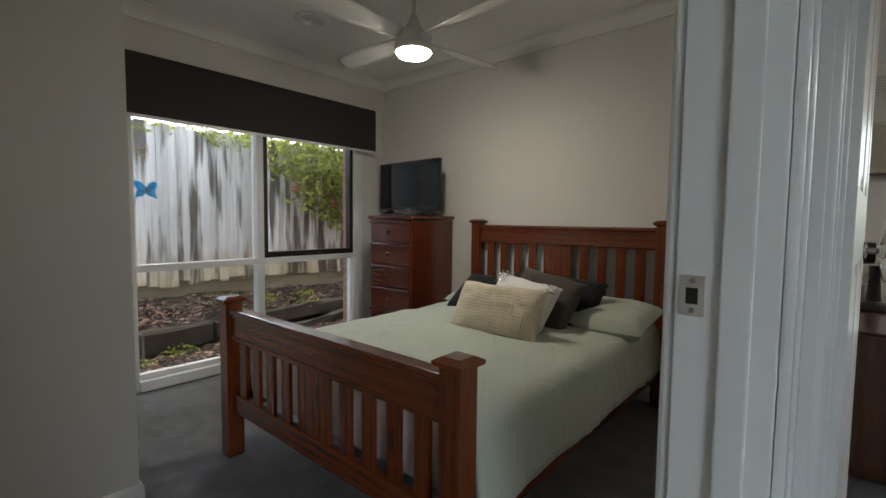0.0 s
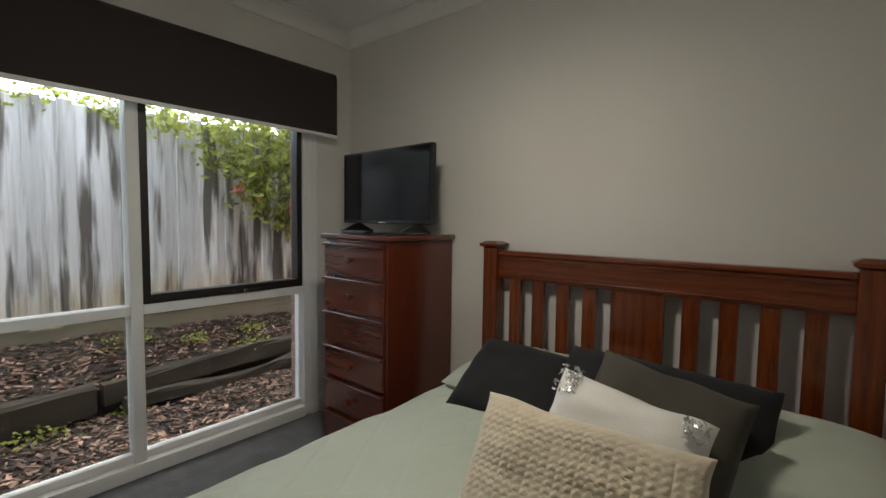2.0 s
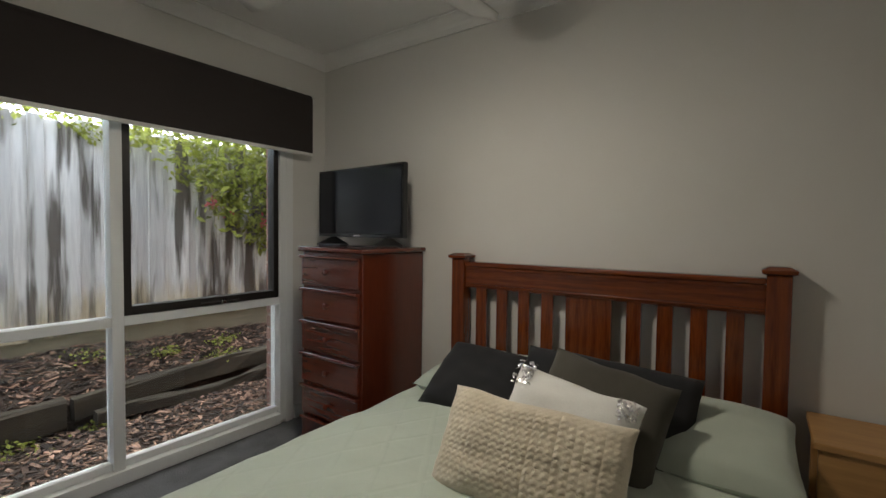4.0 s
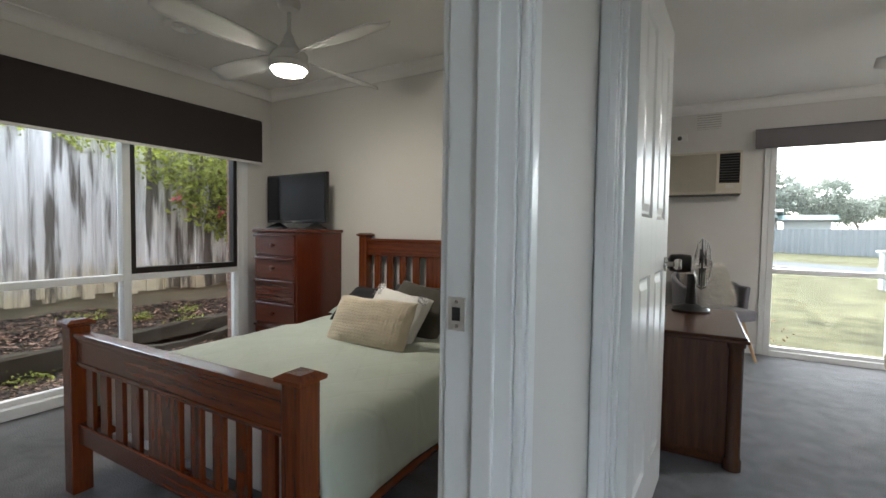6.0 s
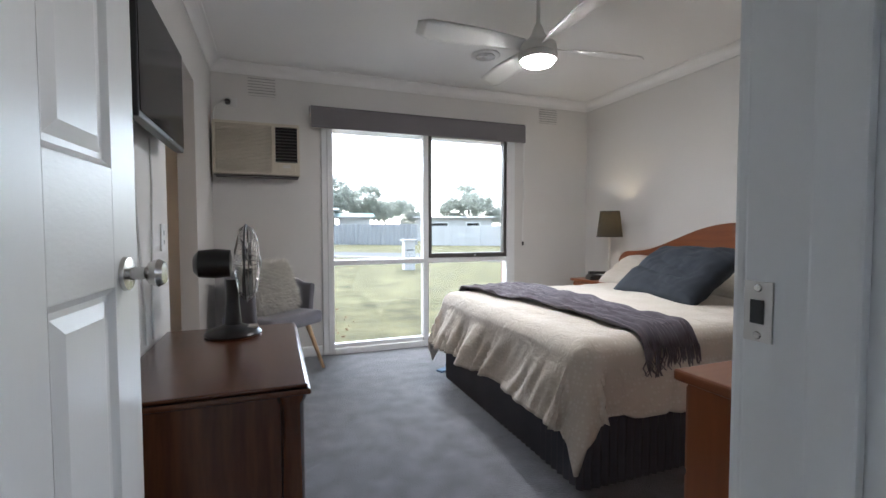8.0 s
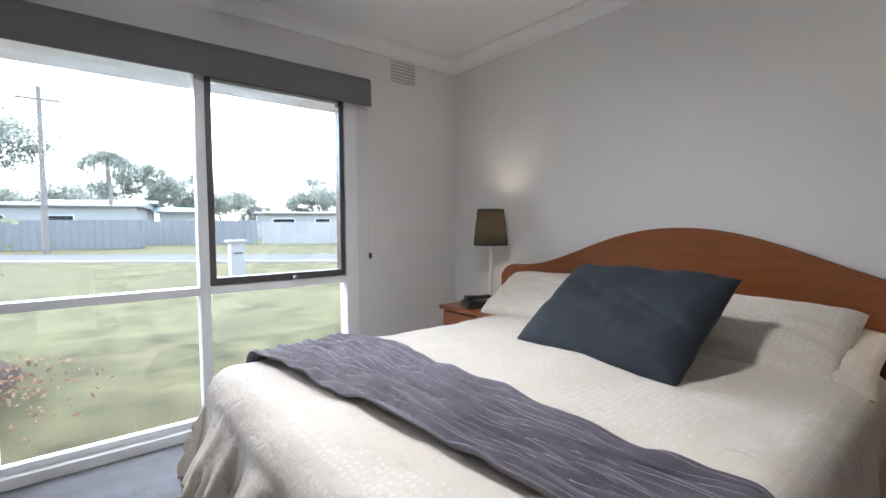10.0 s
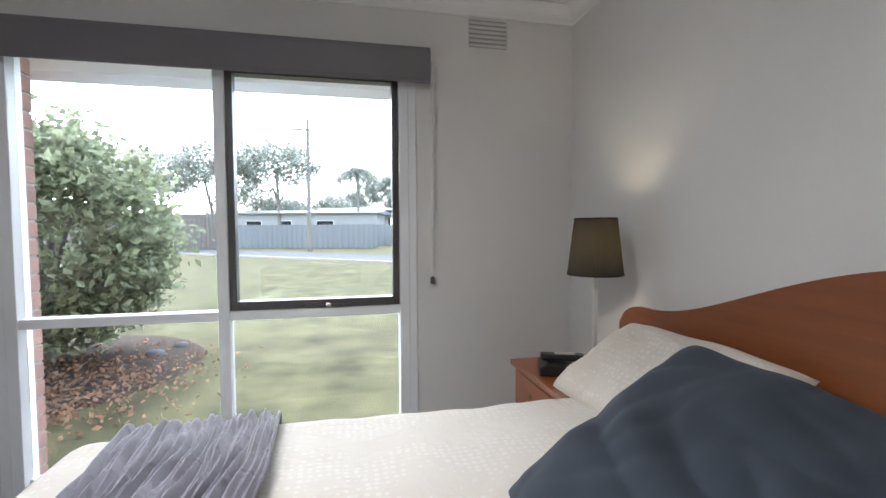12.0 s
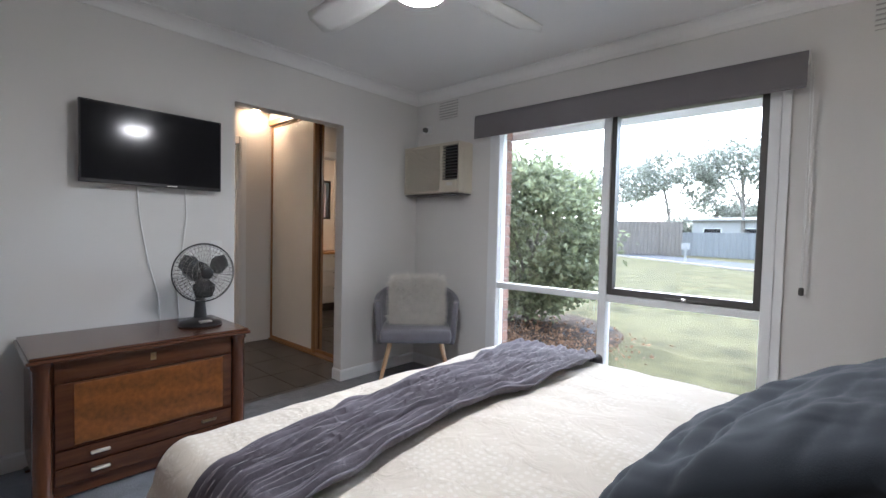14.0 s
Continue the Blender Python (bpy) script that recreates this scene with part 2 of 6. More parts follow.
crumple(NAVY, 7.5, 0.6, 0.010)
for m in (BLACK_FABRIC, OLIVE_FABRIC, SHINY_WHITE):
    crumple(m, 4.5, 0.35, 0.008)
crumple(THROW, 20.0, 0.55, 0.007)
FAN_GLOW = glowing("fan_light_diffuser", (1.0, 0.90, 0.76), 14.0)
FAN_GLOW_COOL = glowing("fan_light_diffuser_white", (1.0, 0.94, 0.86), 25.0)
BULB = glowing("warm_bulb", (1.0, 0.80, 0.52), 12.0)
DOWNLIGHT = glowing("downlight_lens", (1.0, 0.66, 0.38), 36.0)
MIRROR = plain("mirror_glass", (0.9, 0.9, 0.9), 0.01, 0.0, 1, 1, 0.0, metal=1.0)


# ---- mesh helpers ----
def obj(name, bm, material, parent=None, label="", smooth=False):
    me = bpy.data.meshes.new(name)
    bm.normal_update()
    bm.to_mesh(me)
    bm.free()
    me.materials.append(material)
    if smooth:
        me.polygons.foreach_set("use_smooth", [True] * len(me.polygons))
        me.set_sharp_from_angle(angle=radians(40))
    ob = new(name, me)
    if parent is not None:
        ob.parent = parent
    if label:
        tagged(ob, label)
    return ob


def part(name, bm, material, parent, label="", smooth=False):
    return obj(name, bm, material, parent, label, smooth)


def thing(name, place, label, category, group="", turn=0.0, kind=""):
    ob = new(name)
    ob.empty_display_size = 0.05
    ob.matrix_world = pose(*place, 0, 0, turn)
    return tagged(ob, label, category, group, kind)


def add_box(bm, x0, x1, y0, y1, z0, z1):
    v = [bm.verts.new(p) for p in ((x0, y0, z0), (x1, y0, z0), (x1, y1, z0), (x0, y1, z0), (x0, y0, z1), (x1, y0, z1), (x1, y1, z1), (x0, y1, z1))]
    for f in ((0, 3, 2, 1), (4, 5, 6, 7), (0, 1, 5, 4), (1, 2, 6, 5), (2, 3, 7, 6), (3, 0, 4, 7)):
        bm.faces.new([v[i] for i in f])
    return v


def box(x0, x1, y0, y1, z0, z1, bevel=0.003, seg=2):
    bm = bmesh.new()
    add_box(bm, x0, x1, y0, y1, z0, z1)
    if bevel:
        bmesh.ops.bevel(bm, geom=bm.edges[:], offset=bevel, segments=seg, affect="EDGES", profile=0.6)
    return bm


def boxes(*dims):
    bm = bmesh.new()
    for d in dims:
        add_box(bm, *d)
    return bm


def lathe(profile, steps=24, at=(0, 0, 0), axis="z"):
    """Turned shape: profile is a list of (radius, height)."""
    bm = bmesh.new()
    rings = []
    for r, h in profile:
        ring = []
        for i in range(steps):
            a = 2 * math.pi * i / steps
            p = Vector((r * math.cos(a), r * math.sin(a), h))
            if axis == "x":
                p = Vector((p.z, p.x, p.y))
            elif axis == "y":
                p = Vector((p.x, p.z, p.y))
            ring.append(bm.verts.new(p + Vector(at)))
        rings.append(ring)
    for a, b in zip(rings, rings[1:]):
        for i in range(steps):
            bm.faces.new((a[i], a[(i + 1) % steps], b[(i + 1) % steps], b[i]))
    if profile[0][0] > 1e-5:
        bm.faces.new(rings[0][::-1])
    if profile[-1][0] > 1e-5:
        bm.faces.new(rings[-1])
    bmesh.ops.remove_doubles(bm, verts=bm.verts[:], dist=1e-5)
    bmesh.ops.recalc_face_normals(bm, faces=bm.faces[:])
    return bm


def tube(points, r, steps=8, taper=1.0):
    """A round bar along points."""
    bm = bmesh.new()
    pts = [Vector(p) for p in points]
    rings = []
    for i, p in enumerate(pts):
        d = (pts[min(i + 1, len(pts) - 1)] - pts[max(i - 1, 0)]).normalized()
        side = d.cross(Vector((0, 0, 1)) if abs(d.z) < 0.9 else Vector((1, 0, 0))).normalized()
        up = side.cross(d)
        k = r * (1 + (taper - 1) * i / max(1, len(pts) - 1))
        rings.append([bm.verts.new(p + k * (side * math.cos(2 * math.pi * j / steps) + up * math.sin(2 * math.pi * j / steps))) for j in range(steps)])
    for a, b in zip(rings, rings[1:]):
        for j in range(steps):
            bm.faces.new((a[j], a[(j + 1) % steps], b[(j + 1) % steps], b[j]))
    bm.faces.new(rings[0][::-1])
    bm.faces.new(rings[-1])
    bmesh.ops.recalc_face_normals(bm, faces=bm.faces[:])
    return bm


def prism(outline, t0, t1, axis="y", bevel=0.0):
    """An outline in the plane across axis, given thickness from t0 to t1. y: outline is (x, z); x: (y, z); z: (x, y)."""
    bm = bmesh.new()

    def at(p, t):
        return (p[0], t, p[1]) if axis == "y" else (t, p[0], p[1]) if axis == "x" else (p[0], p[1], t)
    a, b = [bm.verts.new(at(p, t0)) for p in outline], [bm.verts.new(at(p, t1)) for p in outline]
    n = len(outline)
    bm.faces.new(a)
    bm.faces.new(b[::-1])
    for i in range(n):
        bm.faces.new((a[i], b[i], b[(i + 1) % n], a[(i + 1) % n]))
    bmesh.ops.recalc_face_normals(bm, faces=bm.faces[:])
    if bevel:
        rim = [e for e in bm.edges if any(len(f.verts) > 4 for f in e.link_faces)] or bm.edges[:]
        bmesh.ops.bevel(bm, geom=rim, offset=bevel, segments=2, affect="EDGES")
    return bm


def cushion(w, h, t, n=26, puff=0.42, wrinkle=0.004, seed=0, pinch=0.06, knit=0.0, crease=0.0):
    """A stuffed cushion lying in x and z, thickness along y."""
    bm = bmesh.new()
    sides = []
    for s in (-1, 1):
        grid = []
        for i in range(n + 1):
            row = []
            for j in range(n + 1):
                u, v = 2 * i / n - 1, 2 * j / n - 1
                edge = max(0.0, (1 - u ** 4) * (1 - v ** 4)) ** puff
                k = 1 - pinch * (1 - u * u) * 0.6 * abs(v) ** 3
                q = 1 - pinch * (1 - v * v) * 0.6 * abs(u) ** 3
                p = Vector((u * w / 2 * q, s * t / 2 * edge, v * h / 2 * k))
                p.y += s * wrinkle * edge * noise.noise(Vector((u * 3 + seed * 7, v * 3, s * 2.0))) * 2
                if crease:
                    p.y += s * crease * edge * (abs(noise.noise(Vector((u * 0.9 + v * 2.9 + seed, u * 0.7, s)))) ** 0.7 - 0.4 + 0.4 * abs(noise.noise(Vector((u * 4.5 - v * 1.2, v * 1.5, seed)))))
                if knit:
                    p.y += s * knit * edge * (abs(math.sin(math.pi * (u * 0.5 + 0.5) * w / 0.021)) * abs(math.sin(math.pi * ((v * 0.5 + 0.5) * h / 0.0165 + 0.25 * math.sin(math.pi * u * w / 0.021))))) ** 0.6
                p.x += 0.006 * noise.noise(Vector((u * 2, v * 2, seed)))
                p.z += 0.008 * noise.noise(Vector((u * 2 + 9, v * 2, seed)))
                row.append(bm.verts.new(p))
            grid.append(row)
        for i in range(n):
            for j in range(n):
                q = (grid[i][j], grid[i + 1][j], grid[i + 1][j + 1], grid[i][j + 1])
                bm.faces.new(q if s < 0 else q[::-1])
        sides.append(grid)
    bmesh.ops.remove_doubles(bm, verts=bm.verts[:], dist=1e-4)
    bmesh.ops.recalc_face_normals(bm, faces=bm.faces[:])
    return bm


def drape(x0, x1, y0, y1, top, drop, step=0.03, radius=0.07, fold=0.03, flare=0.12, seed=0, sides="wens", crown=0.02, rumple=0.008, freq=9.0, drops=None):
    """A cover laid over a mattress; drop: how far it hangs past the edges named in sides (w: x0, e: x1, s: y0, n: y1)."""
    drops = drops or {}
    over = {k: (drops.get(k, drop) if k in sides else 0.0) for k in "wens"}
    xs = np.linspace(x0 - over["w"], x1 + over["e"], int((x1 - x0 + over["w"] + over["e"]) / step) + 1)
    ys = np.linspace(y0 - over["s"], y1 + over["n"], int((y1 - y0 + over["s"] + over["n"]) / step) + 1)
    bm = bmesh.new()
    grid = []
    for x in xs:
        row = []
        for y in ys:
            cx, cy = min(max(x, x0), x1), min(max(y, y0), y1)
            dx, dy = x - cx, y - cy
            d = math.hypot(dx, dy)
            u, v = (cx - x0) / (x1 - x0) * 2 - 1, (cy - y0) / (y1 - y0) * 2 - 1
            z = top + crown * (1 - u ** 2) * (1 - v ** 2) + rumple * noise.noise(Vector((x * 3.1, y * 3.1, seed))) + 0.5 * rumple * noise.noise(Vector((x * 9, y * 9, seed + 3)))
            if d > 1e-6:
                ox, oy = dx / d, dy / d
                a = min(d / radius, math.pi / 2)
                out, down = radius * math.sin(a), radius * (1 - math.cos(a))
                rest = max(0.0, d - radius * math.pi / 2)
                along = cx * abs(oy) - cy * abs(ox) + 0.35 * math.atan2(oy, ox)
                lean = along + 0.4 * d + 0.8 * d * noise.noise(Vector((along * 1.5, seed, 5)))
                wave = 1.1 * noise.noise(Vector((lean * freq * 0.5, seed, 0.8 * d))) + 0.95 * (abs(noise.noise(Vector((lean * freq * 1.2 + 1.5 * d, seed + 9, d)))) ** 0.6 - 0.4) + 0.22 * noise.noise(Vector((lean * freq * 2.6 - 3 * d, seed + 4, d * 2)))
                corner = min(1.0, 2.2 * min(abs(ox), abs(oy)))
                wave = wave * (1 - corner) + corner * 0.5 * math.sin(5 * math.atan2(oy, ox))
                out += rest * flare + fold * wave * min(1.0, rest / 0.15)
                z -= down + rest * math.sqrt(max(0.1, 1 - flare * flare))
                row.append(bm.verts.new((cx + ox * out, cy + oy * out, z)))
            else:
                row.append(bm.verts.new((x, y, z)))
        grid.append(row)
    for i in range(len(xs) - 1):
        for j in range(len(ys) - 1):
            bm.faces.new((grid[i][j], grid[i + 1][j], grid[i + 1][j + 1], grid[i][j + 1]))
    return bm


def thick(ob, amount=0.012, offset=-1):
    m = ob.modifiers.new("thickness", "SOLIDIFY")
    m.thickness, m.offset = amount, offset
    return ob


# ---- structure ----
def structure(name, bm, material, label, category):
    return tagged(obj(name, bm, material), label, category, kind="structure")


H = 2.4
structure("floor", boxes((-3.3, 3.75, -1.75, 2.9, -0.12, 0), (-0.05, 3.75, 2.9, 5.4, -0.12, 0)), CARPET, "charcoal grey cut-pile carpet through bedrooms and hall", "floor")
H1 = 2.362
structure("ceiling", boxes((-3.4, 3.8, -1.8, 5.45, H, H + 0.1), (-3.12, -0.06, -0.1, 2.85, H1, H - 0.002)), CEIL, "flat white painted plaster ceiling", "ceiling")
structure("wall_west", boxes((-3.24, -3.12, -0.3, 0.775, 0, H), (-3.24, -3.12, 2.545, 3.0, 0, H), (-3.24, -3.12, 0.775, 2.545, 2.06, H), (-3.24, -3.12, 0.775, 2.545, -0.1, 0.02),
                             (-3.24, -3.12, 3.5, 5.4, 0, H), (-3.24, -3.12, 3.0, 3.5, 0, 1.35), (-3.24, -3.12, 3.0, 3.5, 1.95, H)), WALL, "warm white plaster wall with a tall window", "wall")
structure("wall_bedroom_north", boxes((-3.12, -0.08, 2.85, 2.95, 0, H)), WALL, "plain warm white plaster wall behind the pine bed", "wall")
structure("wall_hall_west", boxes((-0.08, 0.045, 0.743, 1.4, 0, H), (-0.08, 0.045, -0.3, -0.04, 0, H), (-0.08, 0.045, -0.04, 0.743, 2.05, H), (-0.08, 0.045, -1.6, -0.3, 0, H)), WALL, "painted plaster wall between hall and bedroom", "wall")
structure("wall_bedroom_south", boxes((-3.12, -0.08, -0.3, -0.1, 0, H)), WALL, "plain painted plaster wall", "wall")
structure("wall_robe_return", boxes((-3.12, -1.845, -0.1, 0.489, 0, H)), WALL, "painted plaster return of the built-in robe", "wall")
structure("wall_between", boxes((-0.08, 0.0, 1.4, 2.95, 0, H), (-0.1, 0.0, 2.95, 3.555, 0, H), (-0.1, 0.0, 4.385, 5.18, 0, H), (-0.1, 0.0, 3.555, 4.385, 2.0, H)), WALL, "white plaster wall with a square opening to the robe passage", "wall")
structure("wall_door_south", boxes((0.045, 0.085, 1.4, 1.525, 0, H), (0.888, 3.57, 1.4, 1.525, 0, H), (0.085, 0.888, 1.4, 1.525, 2.05, H)), WALL, "painted plaster wall with a doorway", "wall")
structure("wall_north", boxes((-3.24, 0.877, 5.18, 5.3, 0, H), (2.66, 3.7, 5.18, 5.3, 0, H), (0.877, 2.66, 5.18, 5.3, 2.03, H), (0.877, 2.66, 5.18, 5.3, -0.1, -0.01)), WALL, "white plaster wall with a tall window", "wall")
structure("wall_east", boxes((3.57, 3.7, 1.4, 5.18, 0, H)), WALL, "plain white plaster wall behind the large bed", "wall")
structure("wall_hall_far", boxes((0.045, 1.8, -1.72, -1.6, 0, H), (1.68, 1.8, -1.6, -1.2, 0, H), (1.68, 1.8, -0.05, 1.4, 0, H), (1.68, 1.8, -1.2, -0.05, 2.1, H)), WALL, "plain painted plaster hall wall", "wall")
structure("wall_robe_passage", boxes((-1.76, -1.66, 2.95, 3.45, 0, H), (-1.76, -1.66, 4.3, 5.18, 0, H), (-1.76, -1.66, 3.45, 4.3, 2.04, H)), WALL, "cream-lit plaster wall with a doorway to the ensuite", "wall")
structure("floor_tile_bed", boxes((-3.3, -0.05, 2.9, 5.4, -0.12, -0.006)), GROUT, "grey grout bed under dark floor tiles", "floor")


def sweep(name, corners, profile, material, label, category, closed=True):
    """A moulding run round a room: corners in plan, inside on the left; profile: (distance from wall, height)."""
    bm = bmesh.new()
    n = len(corners)
    rings = []
    for i, c in enumerate(corners):
        p, q, r = Vector(corners[i - 1]), Vector(c), Vector(corners[(i + 1) % n])
        d0 = (q - p).normalized() if closed or i > 0 else (r - q).normalized()
        d1 = (r - q).normalized() if closed or i < n - 1 else d0
        n0, n1 = Vector((-d0.y, d0.x)), Vector((-d1.y, d1.x))
        m = n0 if (n0 - n1).length < 1e-6 else (n0 + n1) / max(0.2, 1 + n0.dot(n1))
        rings.append([bm.verts.new((q.x + m.x * a, q.y + m.y * a, z)) for a, z in profile])
    for i in range(n if closed else n - 1):
        a, b = rings[i], rings[(i + 1) % n]
        for j in range(len(profile)):
            k = (j + 1) % len(profile)
            bm.faces.new((a[j], b[j], b[k], a[k]))
    if not closed:
        bm.faces.new(rings[0])
        bm.faces.new(rings[-1][::-1])
    bmesh.ops.recalc_face_normals(bm, faces=bm.faces[:])
    return structure(name, bm, material, label, category)


def cove(h):
    """Cornice profile under a ceiling at h."""
    return [(0.0, h), (0.078, h)] + [(0.078 - 0.066 * math.sin(a * math.pi / 12), h - 0.008 - 0.062 * (1 - math.cos(a * math.pi / 12))) for a in range(7)] + [(0.01, h - 0.082), (0.0, h - 0.082)]


sweep("cornice_bedroom", [(-3.12, 0.489), (-1.845, 0.489), (-1.845, -0.1), (-0.08, -0.1), (-0.08, 2.85), (-3.12, 2.85)], cove(H1), CEIL, "white plaster cove cornice", "cornice")
sweep("cornice_main", [(0, 1.525), (3.57, 1.525), (3.57, 5.18), (0, 5.18)], cove(H), CEIL, "white plaster cove cornice", "cornice")
SKIRT = [(0, 0.0), (0.014, 0.0), (0.014, 0.072), (0.008, 0.085), (0, 0.085)]
for nm, run in (("baseboard_1", [(-3.12, 0.775), (-3.12, 0.489), (-1.845, 0.489), (-1.845, -0.1), (-0.08, -0.1)]), ("baseboard_2", [(-0.08, 0.81), (-0.08, 2.85), (-3.12, 2.85), (-3.12, 2.6)]),
                ("baseboard_3", [(0.94, 1.525), (3.57, 1.525), (3.57, 5.18), (2.71, 5.18)]), ("baseboard_4", [(0.82, 5.18), (0, 5.18), (0, 4.385), (-0.1, 4.385)]),
                ("baseboard_5", [(-0.1, 3.555), (0, 3.555), (0, 1.54)]), ("baseboard_6", [(0.045, 1.33), (0.045, 0.81)])):
    sweep(nm, run, SKIRT, GLOSS_WHITE, "white painted timber skirting board", "skirting", closed=False)


def door_frame(name, axis, a0, a1, w0, w1, top, label):
    """Jamb linings, stops and architraves. axis: the way along the wall; a0, a1: the opening; w0, w1: the wall's faces."""
    root = thing(name, (0, 0, 0), label, "door frame", kind="structure")

    def b(nm, p0, p1, q0, q1, z0, z1, bev=0.003):
        part(nm, box(p0, p1, q0, q1, z0, z1, bev) if axis == "x" else box(q0, q1, p0, p1, z0, z1, bev), GLOSS_WHITE, root)
    j = 0.018
    b("jamb", a0 - j + 0.001, a0, w0 - 0.002, w1 + 0.002, 0, top)
    b("jamb", a1, a1 + j - 0.001, w0 - 0.002, w1 + 0.002, 0, top)
    b("head", a0 - j, a1 + j, w0 - 0.002, w1 + 0.002, top + 0.001, top + j)
    m = w0 + (w1 - w0) * (0.62 if axis == "y" else 0.38)
    for s, e in ((a0, a0 + 0.011), (a1 - 0.011, a1)):
        b("stop", s, e, m - 0.019, m + 0.019, 0, top - 0.001)
    for face, out in ((w0, -1), (w1, 1)):
        f0, f1 = sorted((face + 0.0025 * out, face + 0.0175 * out))
        g0, g1 = sorted((face + 0.0175 * out, face + 0.0235 * out))
        for s, e, g in ((a0 - 0.078, a0 - 0.006, a0 - 0.05), (a1 + 0.006, a1 + 0.078, a1 + 0.022)):
            if s < 0.05 and axis == "x" and out < 0:
                s, g = 0.047, 0.052
            b("architrave", s, e, f0, f1, 0, top + 0.08, 0.005)
            b("moulding", g, g + 0.028, g0, g1, 0, top + 0.06, 0.0028)
        b("architrave", a0 - 0.005, a1 + 0.005, f0, f1, top + 0.008, top + 0.08, 0.005)
    return root


frame_1 = door_frame("door_frame_1", "y", -0.02, 0.73, -0.08, 0.045, 2.03, "white gloss door frame with a steel strike plate")
frame_2 = door_frame("door_frame_2", "x", 0.105, 0.87, 1.4, 1.525, 2.03, "white gloss door frame with a steel strike plate")


# ---- windows and blinds ----
def strike(parent, place, axis):
    """Strike plate with its latch hole on a jamb."""
    x, y, z = place
    # The latch hole is a black slab on the plate, its shade put in colour.
    if axis == "y":
        p = part("strike_plate", box(x - 0.017, x + 0.017, y - 0.003, y - 0.0005, z - 0.03, z + 0.03, 0.001), PLATE, parent, "steel strike plate")
        part("latch_hole", box(x - 0.008, x + 0.008, y - 0.0045, y - 0.0032, z - 0.012, z + 0.012, 0), BLACK_PLASTIC, p)
        for dz in (-0.022, 0.022):
            part("screw", lathe([(0.004, 0), (0.003, -0.0012), (0, -0.0012)], 10, (x, y - 0.003, z + dz), "y"), CHROME, p)
    else:
        p = part("strike_plate", box(x - 0.003, x - 0.0005, y - 0.013, y + 0.013, z - 0.028, z + 0.028, 0.001), PLATE, parent, "steel strike plate")
        part("latch_hole", box(x - 0.0045, x - 0.0032, y - 0.006, y + 0.006, z - 0.011, z + 0.011, 0), BLACK_PLASTIC, p)
        for dz in (-0.022, 0.022):
            part("screw", lathe([(0.004, 0), (0.003, -0.0012), (0, -0.0012)], 10, (x - 0.003, y, z + dz), "x"), CHROME, p)


strike(frame_1, (-0.058, 0.73, 0.987), "y")
strike(frame_2, (0.87, 1.511, 1.005), "x")


def tall_window(name, axis, face, out, a0, a1, mid, rail, top, sash_mat, label, sill=0.02):
    """A four-light window: white timber frame, mullion and rail, one awning sash top right. out: -1 or 1, the way outdoors."""
    root = thing(name, (0, 0, 0), label, "window", kind="structure")

    def b(nm, p0, p1, d0, d1, z0, z1, material=GLOSS_WHITE, bev=0.004, parent=root):
        q0, q1 = sorted((face + out * d0, face + out * d1))
        return part(nm, box(p0, p1, q0, q1, z0, z1, bev) if axis == "x" else box(q0, q1, p0, p1, z0, z1, bev), material, parent)
    for p0, p1 in ((a0, a0 + 0.05), (a1 - 0.05, a1)):
        b("stile", p0, p1, 0.0, 0.1, sill, top)
    b("head", a0 + 0.05, a1 - 0.05, 0.0, 0.1, top - 0.05, top)
    b("sill_board", a0 + 0.05, a1 - 0.05, -0.012, 0.1, sill - 0.015, sill + 0.05)
    b("inner_bead", a0 + 0.05, a1 - 0.05, 0.03, 0.075, sill + 0.05, sill + 0.085)
    b("mullion", mid - 0.025, mid + 0.025, 0.004, 0.085, sill + 0.05, top - 0.05)
    b("rail", a0 + 0.05, mid - 0.025, 0.006, 0.08, rail - 0.022, rail + 0.022)
    b("rail", mid + 0.025, a1 - 0.05, 0.006, 0.08, rail - 0.022, rail + 0.022)
    for p0, p1, z0, z1 in ((a0 + 0.05, mid - 0.025, sill + 0.05, rail - 0.022), (mid + 0.025, a1 - 0.05, sill + 0.05, rail - 0.022), (a0 + 0.05, mid - 0.025, rail + 0.022, top - 0.05)):
        g = b("pane", p0, p1, 0.055, 0.059, z0, z1, GLASS, 0)
        g.visible_shadow = False
    s0, s1, z0, z1 = mid + 0.027, a1 - 0.052, rail + 0.024, top - 0.052
    sash = b("sash", s0, s0 + 0.032, 0.012, 0.075, z0, z1, sash_mat, 0.002)
    for p0, p1, y0, y1 in ((s1 - 0.032, s1, z0, z1), (s0 + 0.032, s1 - 0.032, z0, z0 + 0.042), (s0 + 0.032, s1 - 0.032, z1 - 0.032, z1)):
        b("sash_rail", p0, p1, 0.012, 0.075, y0, y1, sash_mat, 0.002, sash)
    g = b("sash_pane", s0 + 0.032, s1 - 0.032, 0.04, 0.044, z0 + 0.042, z1 - 0.032, GLASS, 0, sash)
    g.visible_shadow = False
    c = (s0 + s1) / 2 + 0.05
    b("winder_base", c - 0.11, c + 0.11, -0.004, 0.012, z0 + 0.004, z0 + 0.018, sash_mat, 0.003, sash)
    b("winder_knob", c - 0.012, c + 0.016, -0.022, -0.004, z0 + 0.006, z0 + 0.026, CHROME, 0.005, sash)
    return root


tall_window("window_1", "y", -3.105, -1, 0.785, 2.54, 1.635, 0.775, 2.06, ALU_BLACK, "white timber window with a black awning sash, to the garden")
tall_window("window_2", "x", 5.155, 1, 0.876, 2.655, 1.762, 0.795, 2.03, ALU_GREY, "white timber window with a bronze awning sash, to the lawn", 0.0)


